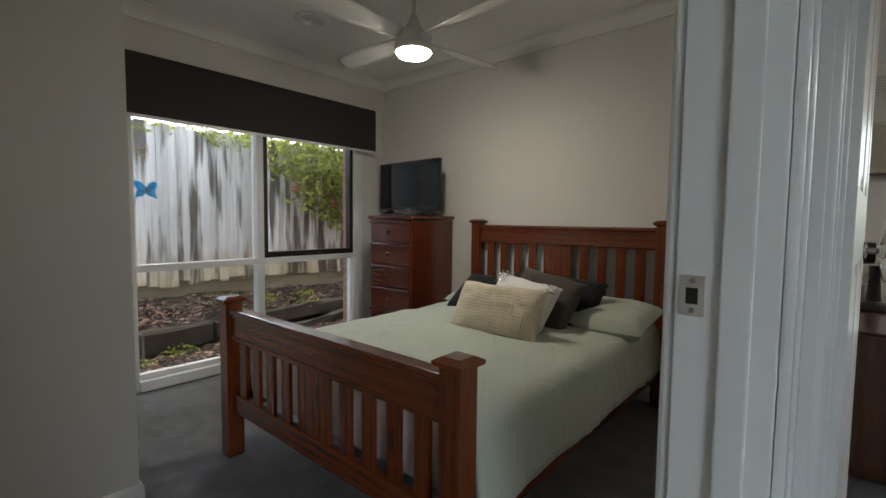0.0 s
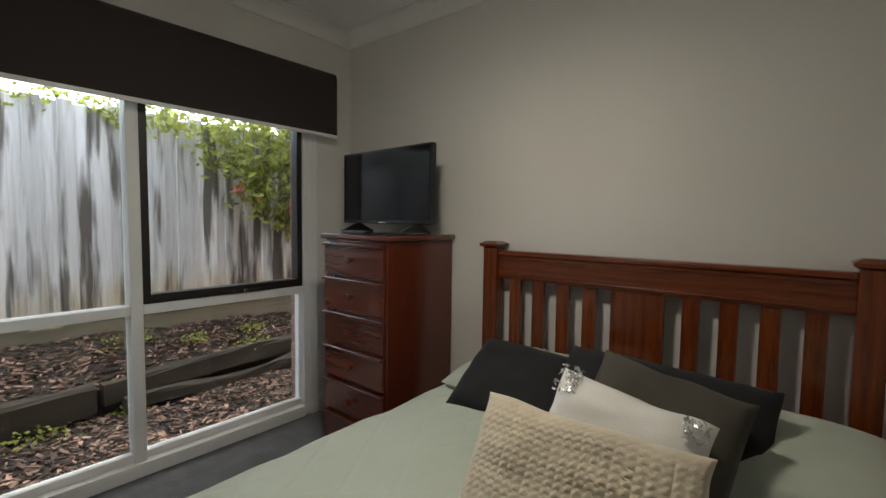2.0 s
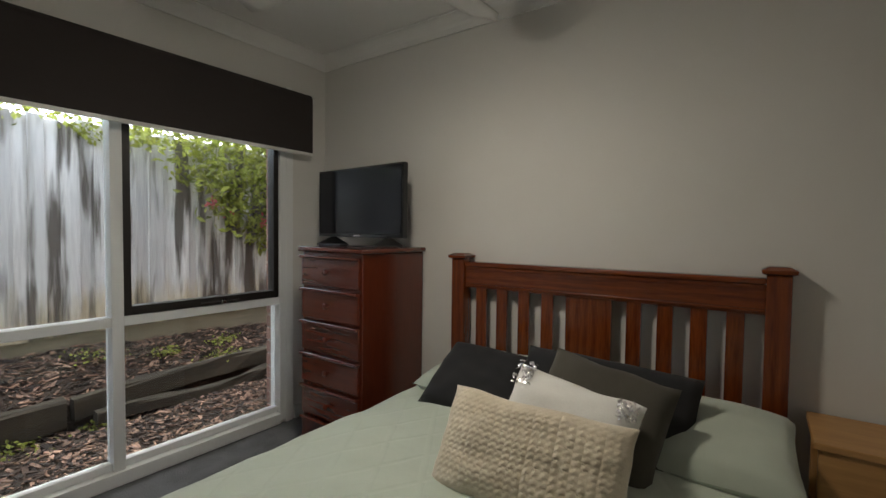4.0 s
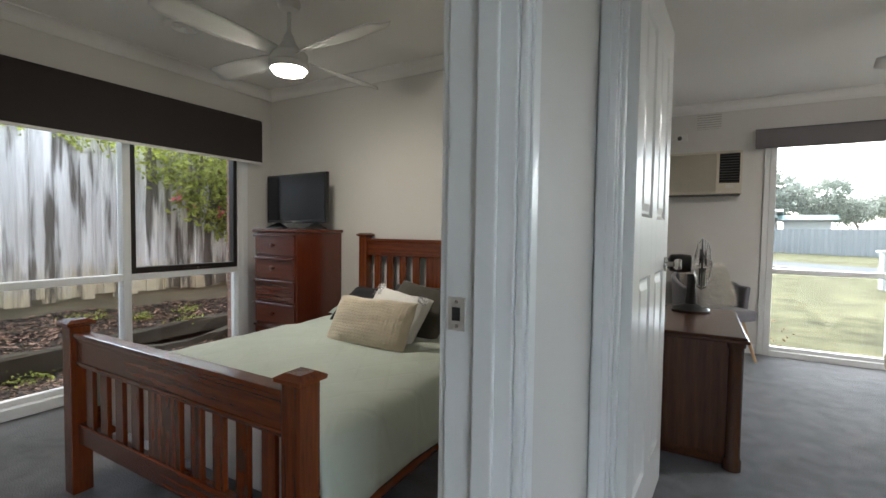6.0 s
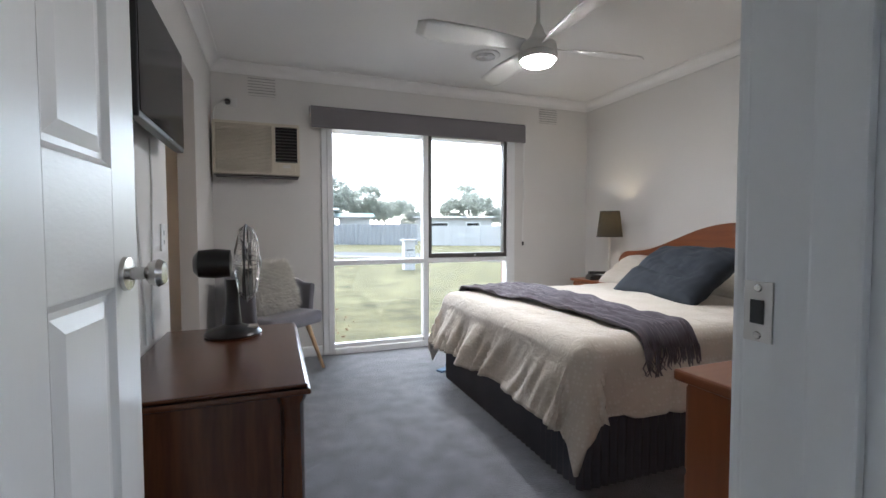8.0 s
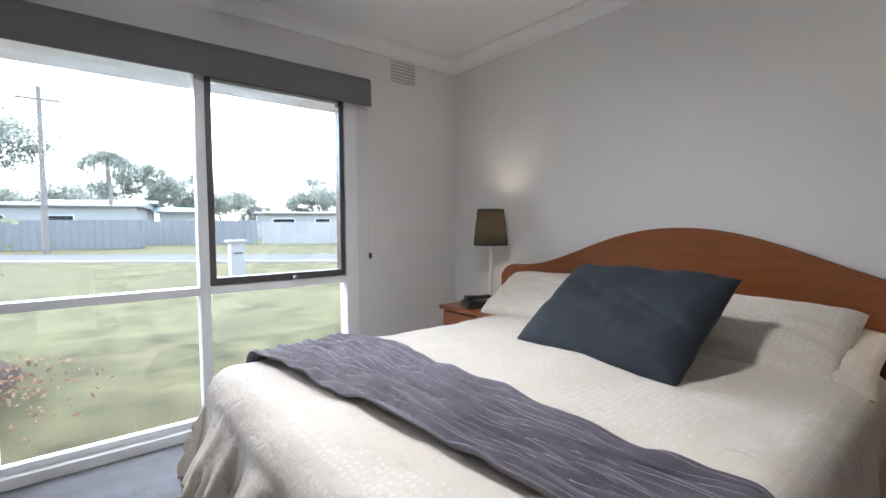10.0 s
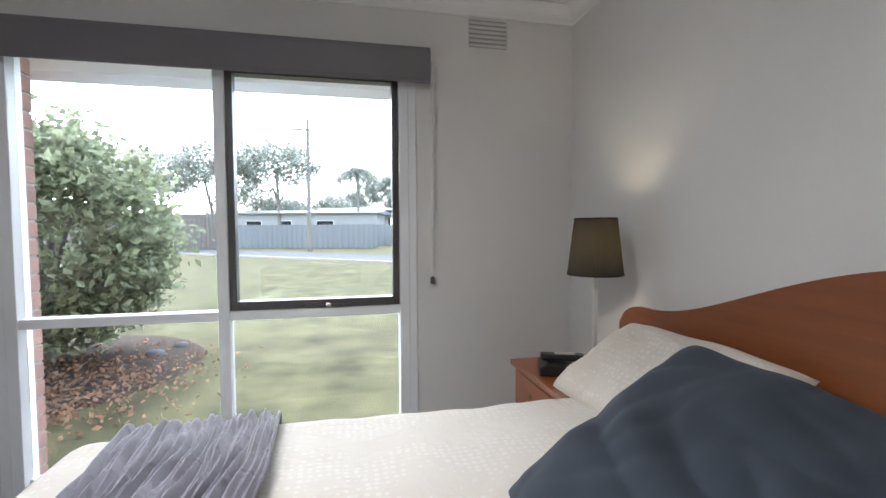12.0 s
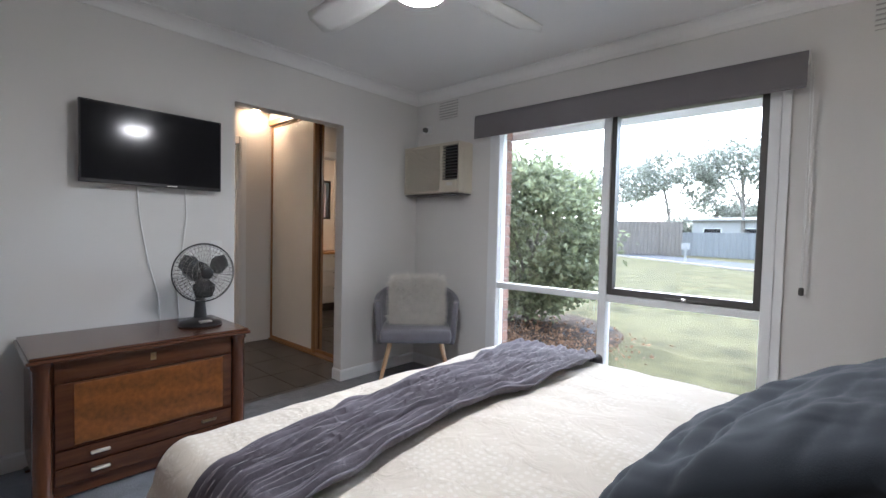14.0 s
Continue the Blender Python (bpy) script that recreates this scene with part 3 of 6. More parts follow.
def window_trim(name, axis, face, out, a0, a1, top, z0):
    root = thing(name, (0, 0, 0), "white painted window architrave", "trim", kind="structure")
    q0, q1 = sorted((face, face - out * 0.016))
    for p0, p1 in ((a0 - 0.045, a0 + 0.008), (a1 - 0.008, a1 + 0.045)):
        part("architrave", box(p0, p1, q0, q1, z0, top + 0.04, 0.004) if axis == "x" else box(q0, q1, p0, p1, z0, top + 0.04, 0.004), GLOSS_WHITE, root)


window_trim("trim_1", "y", -3.1195, -1, 0.785, 2.54, 2.06, 0.0)
window_trim("trim_2", "x", 5.1795, 1, 0.876, 2.65, 2.03, 0.0)


def roller_blind(name, axis, face, out, a0, a1, top, bottom, fabric, chain_at, chain_z, label):
    """Fabric wound on a tube, hanging off its front, with a bottom bar, brackets and a bead chain."""
    root = thing(name, (0, 0, 0), label, "roller blind")

    def put(nm, bm, material):
        if axis == "y":
            bmesh.ops.rotate(bm, verts=bm.verts[:], cent=(0, 0, 0), matrix=Matrix.Rotation(radians(90), 3, "Z"))
            if out > 0:
                bmesh.ops.rotate(bm, verts=bm.verts[:], cent=(0, 0, 0), matrix=Matrix.Rotation(radians(180), 3, "Z"))
            bmesh.ops.translate(bm, verts=bm.verts[:], vec=(face, 0, 0))
        else:
            bmesh.ops.translate(bm, verts=bm.verts[:], vec=(0, face, 0))
        return part(nm, bm, material, root)
    r = 0.036
    outer = [(-0.075 - r * math.sin(a), top - r + r * math.cos(a)) for a in np.linspace(-math.pi / 2, math.pi / 2, 9)] + [(-0.075 - r, bottom)]
    inner = [(-0.075 - (r - 0.003) * math.sin(a), top - r + (r - 0.003) * math.cos(a)) for a in np.linspace(-math.pi / 2, math.pi / 2, 9)] + [(-0.075 - r + 0.003, bottom)]
    put("fabric", prism(outer + inner[::-1], a0, a1, "x"), fabric)
    put("tube", lathe([(0.022, a0 + 0.01), (0.022, a1 - 0.01)], 16, (0, -0.075, top - r), "x"), WHITE_PLASTIC)
    put("bottom_bar", box(a0 + 0.002, a1 - 0.002, -0.075 - r - 0.006, -0.075 - r + 0.008, bottom - 0.02, bottom - 0.0005, 0.004), WHITE_PLASTIC if fabric is BLIND_DARK else fabric)
    for a in (a0 - 0.006, a1 + 0.002):
        put("bracket", box(a, a + 0.004, -0.11, -0.003, top - 0.075, top - 0.002, 0.001), WHITE_PLASTIC)
    if chain_z:
        put("chain", tube([(chain_at, -0.06, top - 0.05), (chain_at + 0.002, -0.05, (top + chain_z) / 2), (chain_at, -0.045, chain_z)], 0.0028, 6), WHITE_PLASTIC)
        put("chain", tube([(chain_at + 0.012, -0.06, top - 0.05), (chain_at + 0.011, -0.05, (top + chain_z) / 2), (chain_at + 0.004, -0.045, chain_z)], 0.0028, 6), WHITE_PLASTIC)
        put("chain_weight" if fabric is BLIND_GREY else "chain_joiner", lathe([(0.006, chain_z - 0.022), (0.011, chain_z - 0.018), (0.011, chain_z + 0.01), (0.006, chain_z + 0.018)], 12, (chain_at + 0.005, -0.045, 0)), ALU_GREY)
    return root


roller_blind("roller_blind", "y", -3.134, -1, 0.70, 2.672, 2.068, 1.702, BLIND_DARK, 0.705, 0.9, "dark brown roller blind a quarter down over the garden window")
roller_blind("roller_blind", "x", 5.178, 1, 0.745, 2.755, 2.106, 1.943, BLIND_GREY, 2.765, 0.945, "grey roller blind almost wound up over the lawn window")


# ---- red pine bed ----
def bed_end(root, name, cx0, cx1, y, top, slat_z, low, slats, post_top):
    """Posts with caps, capped top rail, slats either side of a wide middle panel, lower rail."""
    end = part(name, box(cx0 + 0.036, cx1 - 0.036, y - 0.016, y + 0.016, slat_z, top - 0.035, 0.003), RED[0], root)
    part("cap_rail", box(cx0 + 0.037, cx1 - 0.037, y - 0.03, y + 0.03, top - 0.034, top - 0.012, 0.007), RED[0], end)
    part("bead", box(cx0 + 0.037, cx1 - 0.037, y - 0.021, y + 0.021, top - 0.052, top - 0.0345, 0.005), RED[0], end)
    part("bead", box(cx0 + 0.037, cx1 - 0.037, y - 0.022, y + 0.022, slat_z + 0.008, slat_z + 0.022, 0.005), RED[0], end)
    part("lower_rail", box(cx0 + 0.036, cx1 - 0.036, y - 0.015, y + 0.015, low - 0.085, low, 0.004), RED[0], end)
    w = cx1 - cx0 - 0.072
    panel = 0.2
    part("panel", box((cx0 + cx1 - panel) / 2, (cx0 + cx1 + panel) / 2, y - 0.008, y + 0.008, low - 0.002, slat_z + 0.002, 0.002), RED[2], end)
    gap = ((w - panel) / 2 - slats * 0.058) / (slats + 1)
    for s in range(2):
        base = cx0 + 0.036 if s == 0 else (cx0 + cx1 + panel) / 2
        for i in range(slats):
            a = base + gap * (i + 1) + 0.058 * i
            part("slat", box(a, a + 0.058, y - 0.008, y + 0.008, low - 0.002, slat_z + 0.002, 0.002), RED[2], end)
    for cx in (cx0, cx1):
        p = part("post", box(cx - 0.037, cx + 0.037, y - 0.037, y + 0.037, 0, post_top - 0.03, 0.004), RED[2], root)
        cap = lathe([(0.036 * 1.41, post_top - 0.0305), (0.050 * 1.41, post_top - 0.024), (0.052 * 1.41, post_top - 0.012), (0.03 * 1.41, post_top), (0, post_top + 0.001)], 4)
        bmesh.ops.rotate(cap, verts=cap.verts[:], cent=(0, 0, 0), matrix=Matrix.Rotation(radians(45), 3, "Z"))
        bmesh.ops.translate(cap, verts=cap.verts[:], vec=(cx, y, 0))
        part("cap", cap, RED[0], p)
    return end


BX0, BX1, FY, HY = -1.965, -0.63, 0.897, 2.795
bed1 = thing("pine_bed", (0, 0, 0), "red-stained pine double bed with slatted head and foot", "bed")
bed_end(bed1, "headboard", BX0, BX1, HY, 1.075, 0.93, 0.56, 4, 1.105)
bed_end(bed1, "footboard", BX0, BX1, FY, 0.70, 0.545, 0.30, 4, 0.74)
for x in (BX0, BX1):
    part("side_rail", box(x - 0.014, x + 0.014, FY + 0.0375, HY - 0.0375, 0.2, 0.34, 0.004), RED[1], bed1)
for i in range(9):
    y = FY + 0.15 + i * 0.2
    part("bed_slat", box(BX0 + 0.015, BX1 - 0.015, y, y + 0.07, 0.262, 0.28, 0.002), OAK[0], bed1)
tagged(obj("mattress", box(BX0 + 0.045, BX1 - 0.045, FY + 0.05, HY - 0.05, 0.281, 0.505, 0.05, 4), SHINY_WHITE, smooth=True), "white mattress under a sage quilt cover", "mattress")
quilt1 = obj("quilt", drape(BX0 + 0.075, BX1 - 0.05, FY + 0.06, HY - 0.1, 0.53, 0.30, 0.028, 0.07, 0.014, 0.14, 3, "we", 0.03, 0.012, 7.0), QUILTED, smooth=True)
thick(quilt1, 0.02)
tagged(quilt1, "sage green quilted cover smoothed over the pine bed", "quilt")


def soft(name, w, h, t, place, rot, material, label, category, seed=0, **k):
    ob = obj(name, cushion(w, h, t, seed=seed, **k), material, smooth=True)
    ob.matrix_world = pose(*place, *rot)
    return tagged(ob, label, category)


soft("pillow", 0.64, 0.46, 0.15, (-0.89, 2.42, 0.575), (-83, 0, 2), SAGE, "sage green pillow against the pine headboard", "pillow", 1)
soft("pillow", 0.64, 0.46, 0.15, (-1.58, 2.55, 0.57), (-85, 0, -2), SAGE, "sage green pillow under black cushions", "pillow", 2)
soft("cushion", 0.42, 0.34, 0.13, (-1.58, 2.37, 0.61), (-58, 4, 4), BLACK_FABRIC, "black cotton cushion leaning on the pillows", "cushion", 3)
soft("cushion", 0.60, 0.37, 0.14, (-1.12, 2.33, 0.625), (-42, 2, 0), BLACK_FABRIC, "wide black cotton cushion leaning on the sage pillow", "cushion", 4)
soft("cushion", 0.38, 0.37, 0.12, (-1.07, 2.16, 0.65), (-36, 10, 0), OLIVE_FABRIC, "olive grey cotton cushion among others on the bed", "cushion", 5)
sequin_cushion = soft("cushion", 0.37, 0.31, 0.11, (-1.12, 2.01, 0.655), (-37, 8, -2), SHINY_WHITE, "white cushion with silver sequin corners", "cushion", 6)
knit_cushion = soft("cushion", 0.50, 0.27, 0.11, (-1.145, 1.84, 0.65), (-30, 0, 0), CREAM_KNIT, "cream chunky knitted wool cushion on the quilt", "cushion", 7, puff=0.5, n=110, knit=0.006)
# ---- chest, television and bedside table of the first bedroom ----
chest = thing("chest_of_drawers", (-2.485, 2.595, 0), "mahogany-stained pine chest of six drawers", "chest of drawers")
part("body", box(-0.228, 0.228, -0.228, 0.245, 0.03, 1.1, 0.004), DARK[2], chest)
part("plinth", box(-0.22, 0.22, -0.215, 0.24, 0, 0.0295, 0.003), DARK[0], chest)
part("top", box(-0.246, 0.246, -0.255, 0.25, 1.1005, 1.127, 0.009, 3), DARK[0], chest)
for i in range(6):
    z = 0.052 + i * 0.174
    d = part("drawer", box(-0.222, 0.214, -0.244, -0.2285, z, z + 0.158, 0.005, 2), DARK[0], chest)
    part("lip", box(-0.224, 0.216, -0.262, -0.2445, z + 0.145, z + 0.161, 0.006, 3), DARK[0], d)
    part("knob", lathe([(0.007, -0.2435), (0.007, -0.258), (0.016, -0.266), (0.017, -0.274), (0.010, -0.281), (0, -0.282)], 16, (0.0, 0, z + 0.08), "y"), DARK[0], d)


def television(name, place, turn, w, h, label, stand):
    tv = thing(name, place, label, "television", turn=turn)
    part("casing", box(-w / 2, w / 2, 0.0, 0.035, 0.05 if stand else 0, h, 0.006), BLACK_PLASTIC, tv)
    part("screen", box(-w / 2 + 0.012, w / 2 - 0.012, -0.003, -0.0005, 0.07 if stand else 0.018, h - 0.012, 0.0), SCREEN, tv)
    part("rear_housing", box(-w * 0.3, w * 0.3, 0.0355, 0.075, 0.1, h * 0.7, 0.012), BLACK_PLASTIC, tv)
    part("badge", box(-0.03, 0.03, -0.0045, -0.0032, (0.055 if stand else 0.006), (0.062 if stand else 0.012), 0), CHROME, tv)
    if stand:
        for s in (-1, 1):
            part("foot", prism([(-0.1, 0), (0.12, 0), (0.12, 0.008), (0.03, 0.05), (0.0, 0.05), (-0.1, 0.008)], s * w * 0.33 - 0.008, s * w * 0.33 + 0.008, "x"), BLACK_PLASTIC, tv)
    return tv


television("television", (-2.60, 2.655, 1.1275), -4, 0.745, 0.455, "black flat television standing on the chest of drawers", True)
tagged(obj("cable", tube([(-2.50, 2.49, 1.132), (-2.42, 2.46, 1.133), (-2.36, 2.48, 1.133), (-2.30, 2.55, 1.133), (-2.27, 2.58, 1.133), (-2.24, 2.6, 1.133)], 0.005, 6), BLACK_PLASTIC), "black television cable lying on the chest", "cable")
tagged(obj("media_box", box(-2.68, -2.5, 2.44, 2.5, 1.1275, 1.142, 0.004), BLACK_PLASTIC), "small black plastic media box beside the television", "box")

bedside = thing("bedside_table", (-0.335, 2.69, 0), "honey pine bedside table with open shelves", "bedside table")
part("top", box(-0.205, 0.205, -0.155, 0.145, 0.58, 0.602, 0.005), OAK[0], bedside)
for x in (-0.19, 0.152):
    for y in (-0.13, 0.10):
        part("leg", box(x, x + 0.038, y, y + 0.034, 0, 0.5795, 0.004), OAK[2], bedside)
part("drawer_front", box(-0.192, 0.192, -0.146, -0.1305, 0.425, 0.5785, 0.004), OAK[0], bedside)
part("drawer_box", box(-0.15, 0.15, -0.1295, 0.1, 0.44, 0.565, 0.003), OAK[1], bedside)
part("shelf", box(-0.189, 0.189, -0.13, 0.128, 0.325, 0.341, 0.003), OAK[0], bedside)
part("shelf_rail", box(-0.151, 0.151, -0.148, -0.1305, 0.312, 0.342, 0.003), OAK[0], bedside)
part("shelf", box(-0.189, 0.189, -0.13, 0.128, 0.09, 0.106, 0.003), OAK[0], bedside)
part("shelf_rail", box(-0.151, 0.151, -0.148, -0.1305, 0.078, 0.107, 0.003), OAK[0], bedside)
bucket = thing("bucket", (-0.335, 2.66, 0.1062), "bright blue plastic bin on the lower shelf", "bin")
part("body", lathe([(0, 0.002), (0.068, 0.0), (0.09, 0.2), (0.086, 0.2), (0.065, 0.006), (0, 0.006)], 28), BLUE_PLASTIC, bucket, smooth=True)
part("rim", lathe([(0.0865, 0.18), (0.095, 0.178), (0.098, 0.19), (0.095, 0.206), (0.086, 0.206)], 28), BLUE_PLASTIC, bucket, smooth=True)

# ---- large bed ----
bed2 = thing("large_bed", (0, 0, 0), "queen bed with a curved cherry headboard and dark valance", "bed")
Q0, Q1, Q2, Q3 = 1.62, 3.49, 2.72, 4.25


def pleated(x0, x1, y0, y1, z0, z1, pitch=0.022, depth=0.007):
    """Pleated skirt round three sides of a base."""
    run = [(x1, y0), (x0, y0), (x0, y1), (x1, y1)]
    pts = []
    for (ax, ay), (bx, by) in zip(run, run[1:]):
        ln = math.hypot(bx - ax, by - ay)
        k = int(ln / pitch)
        nx, ny = (by - ay) / ln, -(bx - ax) / ln
        for i in range(k):
            t = i / k
            o = depth * (1 if i % 2 else -1)
            pts.append((ax + (bx - ax) * t - nx * o, ay + (by - ay) * t - ny * o))
    pts.append(run[-1])
    bm = bmesh.new()
    low = [bm.verts.new((x, y, z0)) for x, y in pts]
    high = [bm.verts.new((x, y, z1)) for x, y in pts]
    for i in range(len(pts) - 1):
        bm.faces.new((low[i], low[i + 1], high[i + 1], high[i]))
    bmesh.ops.recalc_face_normals(bm, faces=bm.faces[:])
    return bm


part("valance", pleated(Q0 - 0.01, Q1, Q2 - 0.01, Q3 + 0.01, 0.004, 0.36), VALANCE, bed2, "charcoal pleated valance")
part("base", box(Q0 + 0.02, Q1, Q2 + 0.02, Q3 - 0.02, 0.05, 0.36, 0.02), VALANCE, bed2)


def head_curve(y):
    """Top edge: a wide arch that eases into level shoulders with rounded ends."""
    c = abs(y - 3.43)
    rise = 0.5 + 0.5 * math.cos(math.pi * min(1.0, (c / 1.02) ** 1.08))
    end = max(0.0, (c - 1.04) / 0.15)
    return 0.885 + 0.243 * rise - 0.11 * (1 - math.sqrt(max(0.0, 1 - min(1.0, end) ** 2)))


ys = np.linspace(2.245, 4.615, 80)
part("headboard", prism([(2.245, 0.1)] + [(float(a), head_curve(float(a))) for a in ys] + [(4.615, 0.1)], 3.50, 3.535, "x", 0.008), CHERRY[1], bed2, smooth=True)
tagged(obj("mattress", box(Q0 + 0.02, Q1 - 0.005, Q2 + 0.02, Q3 - 0.02, 0.361, 0.60, 0.05, 4), SHINY_WHITE, smooth=True), "white mattress under a cream quilt cover", "mattress")


# ---- cover, pillows and throw of the large bed ----
def dotted(name, base, dot, pitch):
    """Printed cotton: pale blossoms on a beige ground, with crumpled relief."""
    m, n, l, b = nodes_of(name)
    tc, vor, ramp, crease, bp = n.new("ShaderNodeTexCoord"), n.new("ShaderNodeTexVoronoi"), n.new("ShaderNodeValToRGB"), n.new("ShaderNodeTexNoise"), n.new("ShaderNodeBump")
    vor.inputs["Scale"].default_value, vor.inputs["Randomness"].default_value = 1 / pitch, 0.35
    crease.inputs["Scale"].default_value, crease.inputs["Detail"].default_value, crease.inputs["Distortion"].default_value = 14, 5, 1.2
    l.new(tc.outputs["Object"], vor.inputs["Vector"])
    l.new(tc.outputs["Object"], crease.inputs["Vector"])
    l.new(vor.outputs["Distance"], ramp.inputs[0])
    ramp.color_ramp.elements[0].position, ramp.color_ramp.elements[1].position = 0.26, 0.36
    ramp.color_ramp.elements[0].color, ramp.color_ramp.elements[1].color = (*dot, 1), (*base, 1)
    l.new(ramp.outputs[0], b.inputs["Base Color"])
    b.inputs["Roughness"].default_value, b.inputs["Sheen Weight"].default_value = 0.9, 0.15
    bp.inputs["Strength"].default_value, bp.inputs["Distance"].default_value = 0.5, 0.014
    l.new(crease.outputs[0], bp.inputs["Height"])
    l.new(bp.outputs[0], b.inputs["Normal"])
    return m


PRINT = dotted("blossom_print_cotton", (0.54, 0.495, 0.425), (0.592, 0.555, 0.495), 0.021)
COVER = dict(top=0.635, step=0.017, radius=0.10, fold=0.058, flare=0.26, seed=11, sides="wns", crown=0.035, rumple=0.014, freq=9.5)
CX0, CX1, CY0, CY1 = Q0 + 0.05, Q1 - 0.1, Q2 + 0.04, Q3 - 0.04
quilt2 = obj("quilt", drape(CX0, CX1, CY0, CY1, drop=0.43, drops={"s": 0.37, "n": 0.40}, **COVER), PRINT, smooth=True)
thick(quilt2, 0.022)
tagged(quilt2, "cream blossom-print quilt cover hanging over the large bed", "quilt")
for nm, pl, rz, sd in (("pillow", (3.25, 3.08, 0.705), -92, 21), ("pillow", (3.27, 4.06, 0.72), -87, 22)):
    soft(nm, 0.68, 0.42, 0.16, pl, (-58, 0, rz), PRINT, "cream blossom-print pillow against the cherry headboard", "pillow", sd, wrinkle=0.005, crease=0.016, n=44)
soft("pillow", 0.66, 0.44, 0.14, (3.29, 3.0, 0.67), (-74, 0, -90), PRINT, "cream blossom-print pillow lying under another", "pillow", 23, crease=0.014, n=44)
soft("cushion", 0.69, 0.52, 0.15, (2.845, 3.375, 0.80), (-55, 0, -95), NAVY, "large navy blue cotton cushion leaning on the pillows", "cushion", 24, wrinkle=0.005, crease=0.022, n=72)


def over_cover(x, y, lift):
    """A point on the quilt of the large bed, lifted off it."""
    cx, cy = min(max(x, CX0), CX1), min(max(y, CY0), CY1)
    u, v = (cx - CX0) / (CX1 - CX0) * 2 - 1, (cy - CY0) / (CY1 - CY0) * 2 - 1
    z = 0.635 + 0.035 * (1 - u ** 2) * (1 - v ** 2) + 0.014 * noise.noise(Vector((x * 3.1, y * 3.1, 11)))
    dy = y - cy
    if abs(dy) < 1e-6:
        return Vector((x, y, z + lift))
    s, d = (1 if dy > 0 else -1), abs(dy)
    r = 0.09
    a = min(d / r, math.pi / 2)
    rest = max(0, d - r * math.pi / 2)
    return Vector((x, cy + s * (r * math.sin(a) + rest * 0.2 + lift * (0.4 + min(1, rest * 12) * 1.4)), z - r * (1 - math.cos(a)) - rest * 0.97 + lift * math.cos(a)))


def throw_mesh():
    bm = bmesh.new()
    nu, nv = 96, 160
    grid = []
    for j in range(nv + 1):
        v = j / nv
        y = CY1 + 0.10 - v * (CY1 - CY0 + 0.22)
        mid = 1.93 + 0.10 * v + 0.015 * math.sin(v * 7)
        half = 0.18 + 0.025 * math.sin(v * 5 + 1) - 0.02 * v
        row = []
        for i in range(nu + 1):
            u = 2 * i / nu - 1
            ridge = abs(math.sin(u * 14 + 2.6 * noise.noise(Vector((u * 1.3, v * 2.6, 1))) + 3.5 * v)) ** 0.8 * (0.75 + 0.5 * noise.noise(Vector((u * 3, v * 14, 3))))
            tuck = max(0.0, noise.noise(Vector((u * 6, v * 12, 5)))) * 0.017
            row.append(bm.verts.new(over_cover(mid + u * half + 0.012 * noise.noise(Vector((u * 3, v * 9, 2))), y + 0.02 * noise.noise(Vector((u * 4, v * 3, 8))), 0.012 + 0.028 * ridge + 0.012 * abs(math.sin(u * 33 + 5 * noise.noise(Vector((u * 2, v * 4, 6))))) + tuck)))
        grid.append(row)
    for j in range(nv):
        for i in range(nu):
            bm.faces.new((grid[j][i], grid[j][i + 1], grid[j + 1][i + 1], grid[j + 1][i]))
    return bm, [grid[-1][i].co.copy() for i in range(0, nu + 1, 2)]


throw_bm, hem = throw_mesh()
throw = thing("throw", (0, 0, 0), "mauve grey ruffled knitted throw laid across the bed", "throw")
thick(part("cloth", throw_bm, THROW, throw, smooth=True), 0.006, 1)
rng = random.Random(5)
for p in hem:
    q = [p + Vector((rng.uniform(-0.010, 0.010) * k, -0.004 * k, -0.036 * k)) for k in range(4)]
    part("tassel", tube(q, 0.0042, 5, 0.6), THROW, throw)

# ---- bedside tables and lamps of the large bedroom ----
def nightstand(place, label, sunk=0.0):
    place = (place[0], place[1], place[2] - sunk)
    root = thing("nightstand", place, label, "bedside table", "cherry bedside tables")
    part("body", box(0.02, 0.475, -0.225, 0.225, 0.03, 0.628, 0.003), CHERRY[2], root)
    part("plinth", box(0.012, 0.43, -0.228, 0.228, sunk, 0.088, 0.004), CHERRY[1], root)
    part("top", box(-0.012, 0.48, -0.245, 0.245, 0.6285, 0.655, 0.009, 3), CHERRY[1], root)
    for i in range(3):
        z = 0.10 + 0.176 * i
        d = part("drawer", box(0.002, 0.0195, -0.215, 0.215, z, z + 0.165, 0.005), CHERRY[1], root)
        for s in (-0.048, 0.048):
            part("rosette", lathe([(0.011, 0.0015), (0.009, -0.006), (0.004, -0.009), (0, -0.009)], 12, (0, s, z + 0.098), "x"), BRASS, d)
        part("handle", tube([(-0.009, -0.048, z + 0.098), (-0.016, -0.05, z + 0.082), (-0.02, -0.03, z + 0.07), (-0.021, 0, z + 0.066), (-0.02, 0.03, z + 0.07), (-0.016, 0.05, z + 0.082), (-0.009, 0.048, z + 0.098)], 0.0035, 8), BRASS, d, "antique brass bail handle")
    return root


nightstand((2.998, 2.343, 0), "cherry veneer bedside table with three drawers and brass handles")
nightstand((3.055, 4.49, 0), "cherry veneer bedside table beside the window wall", 0.025)

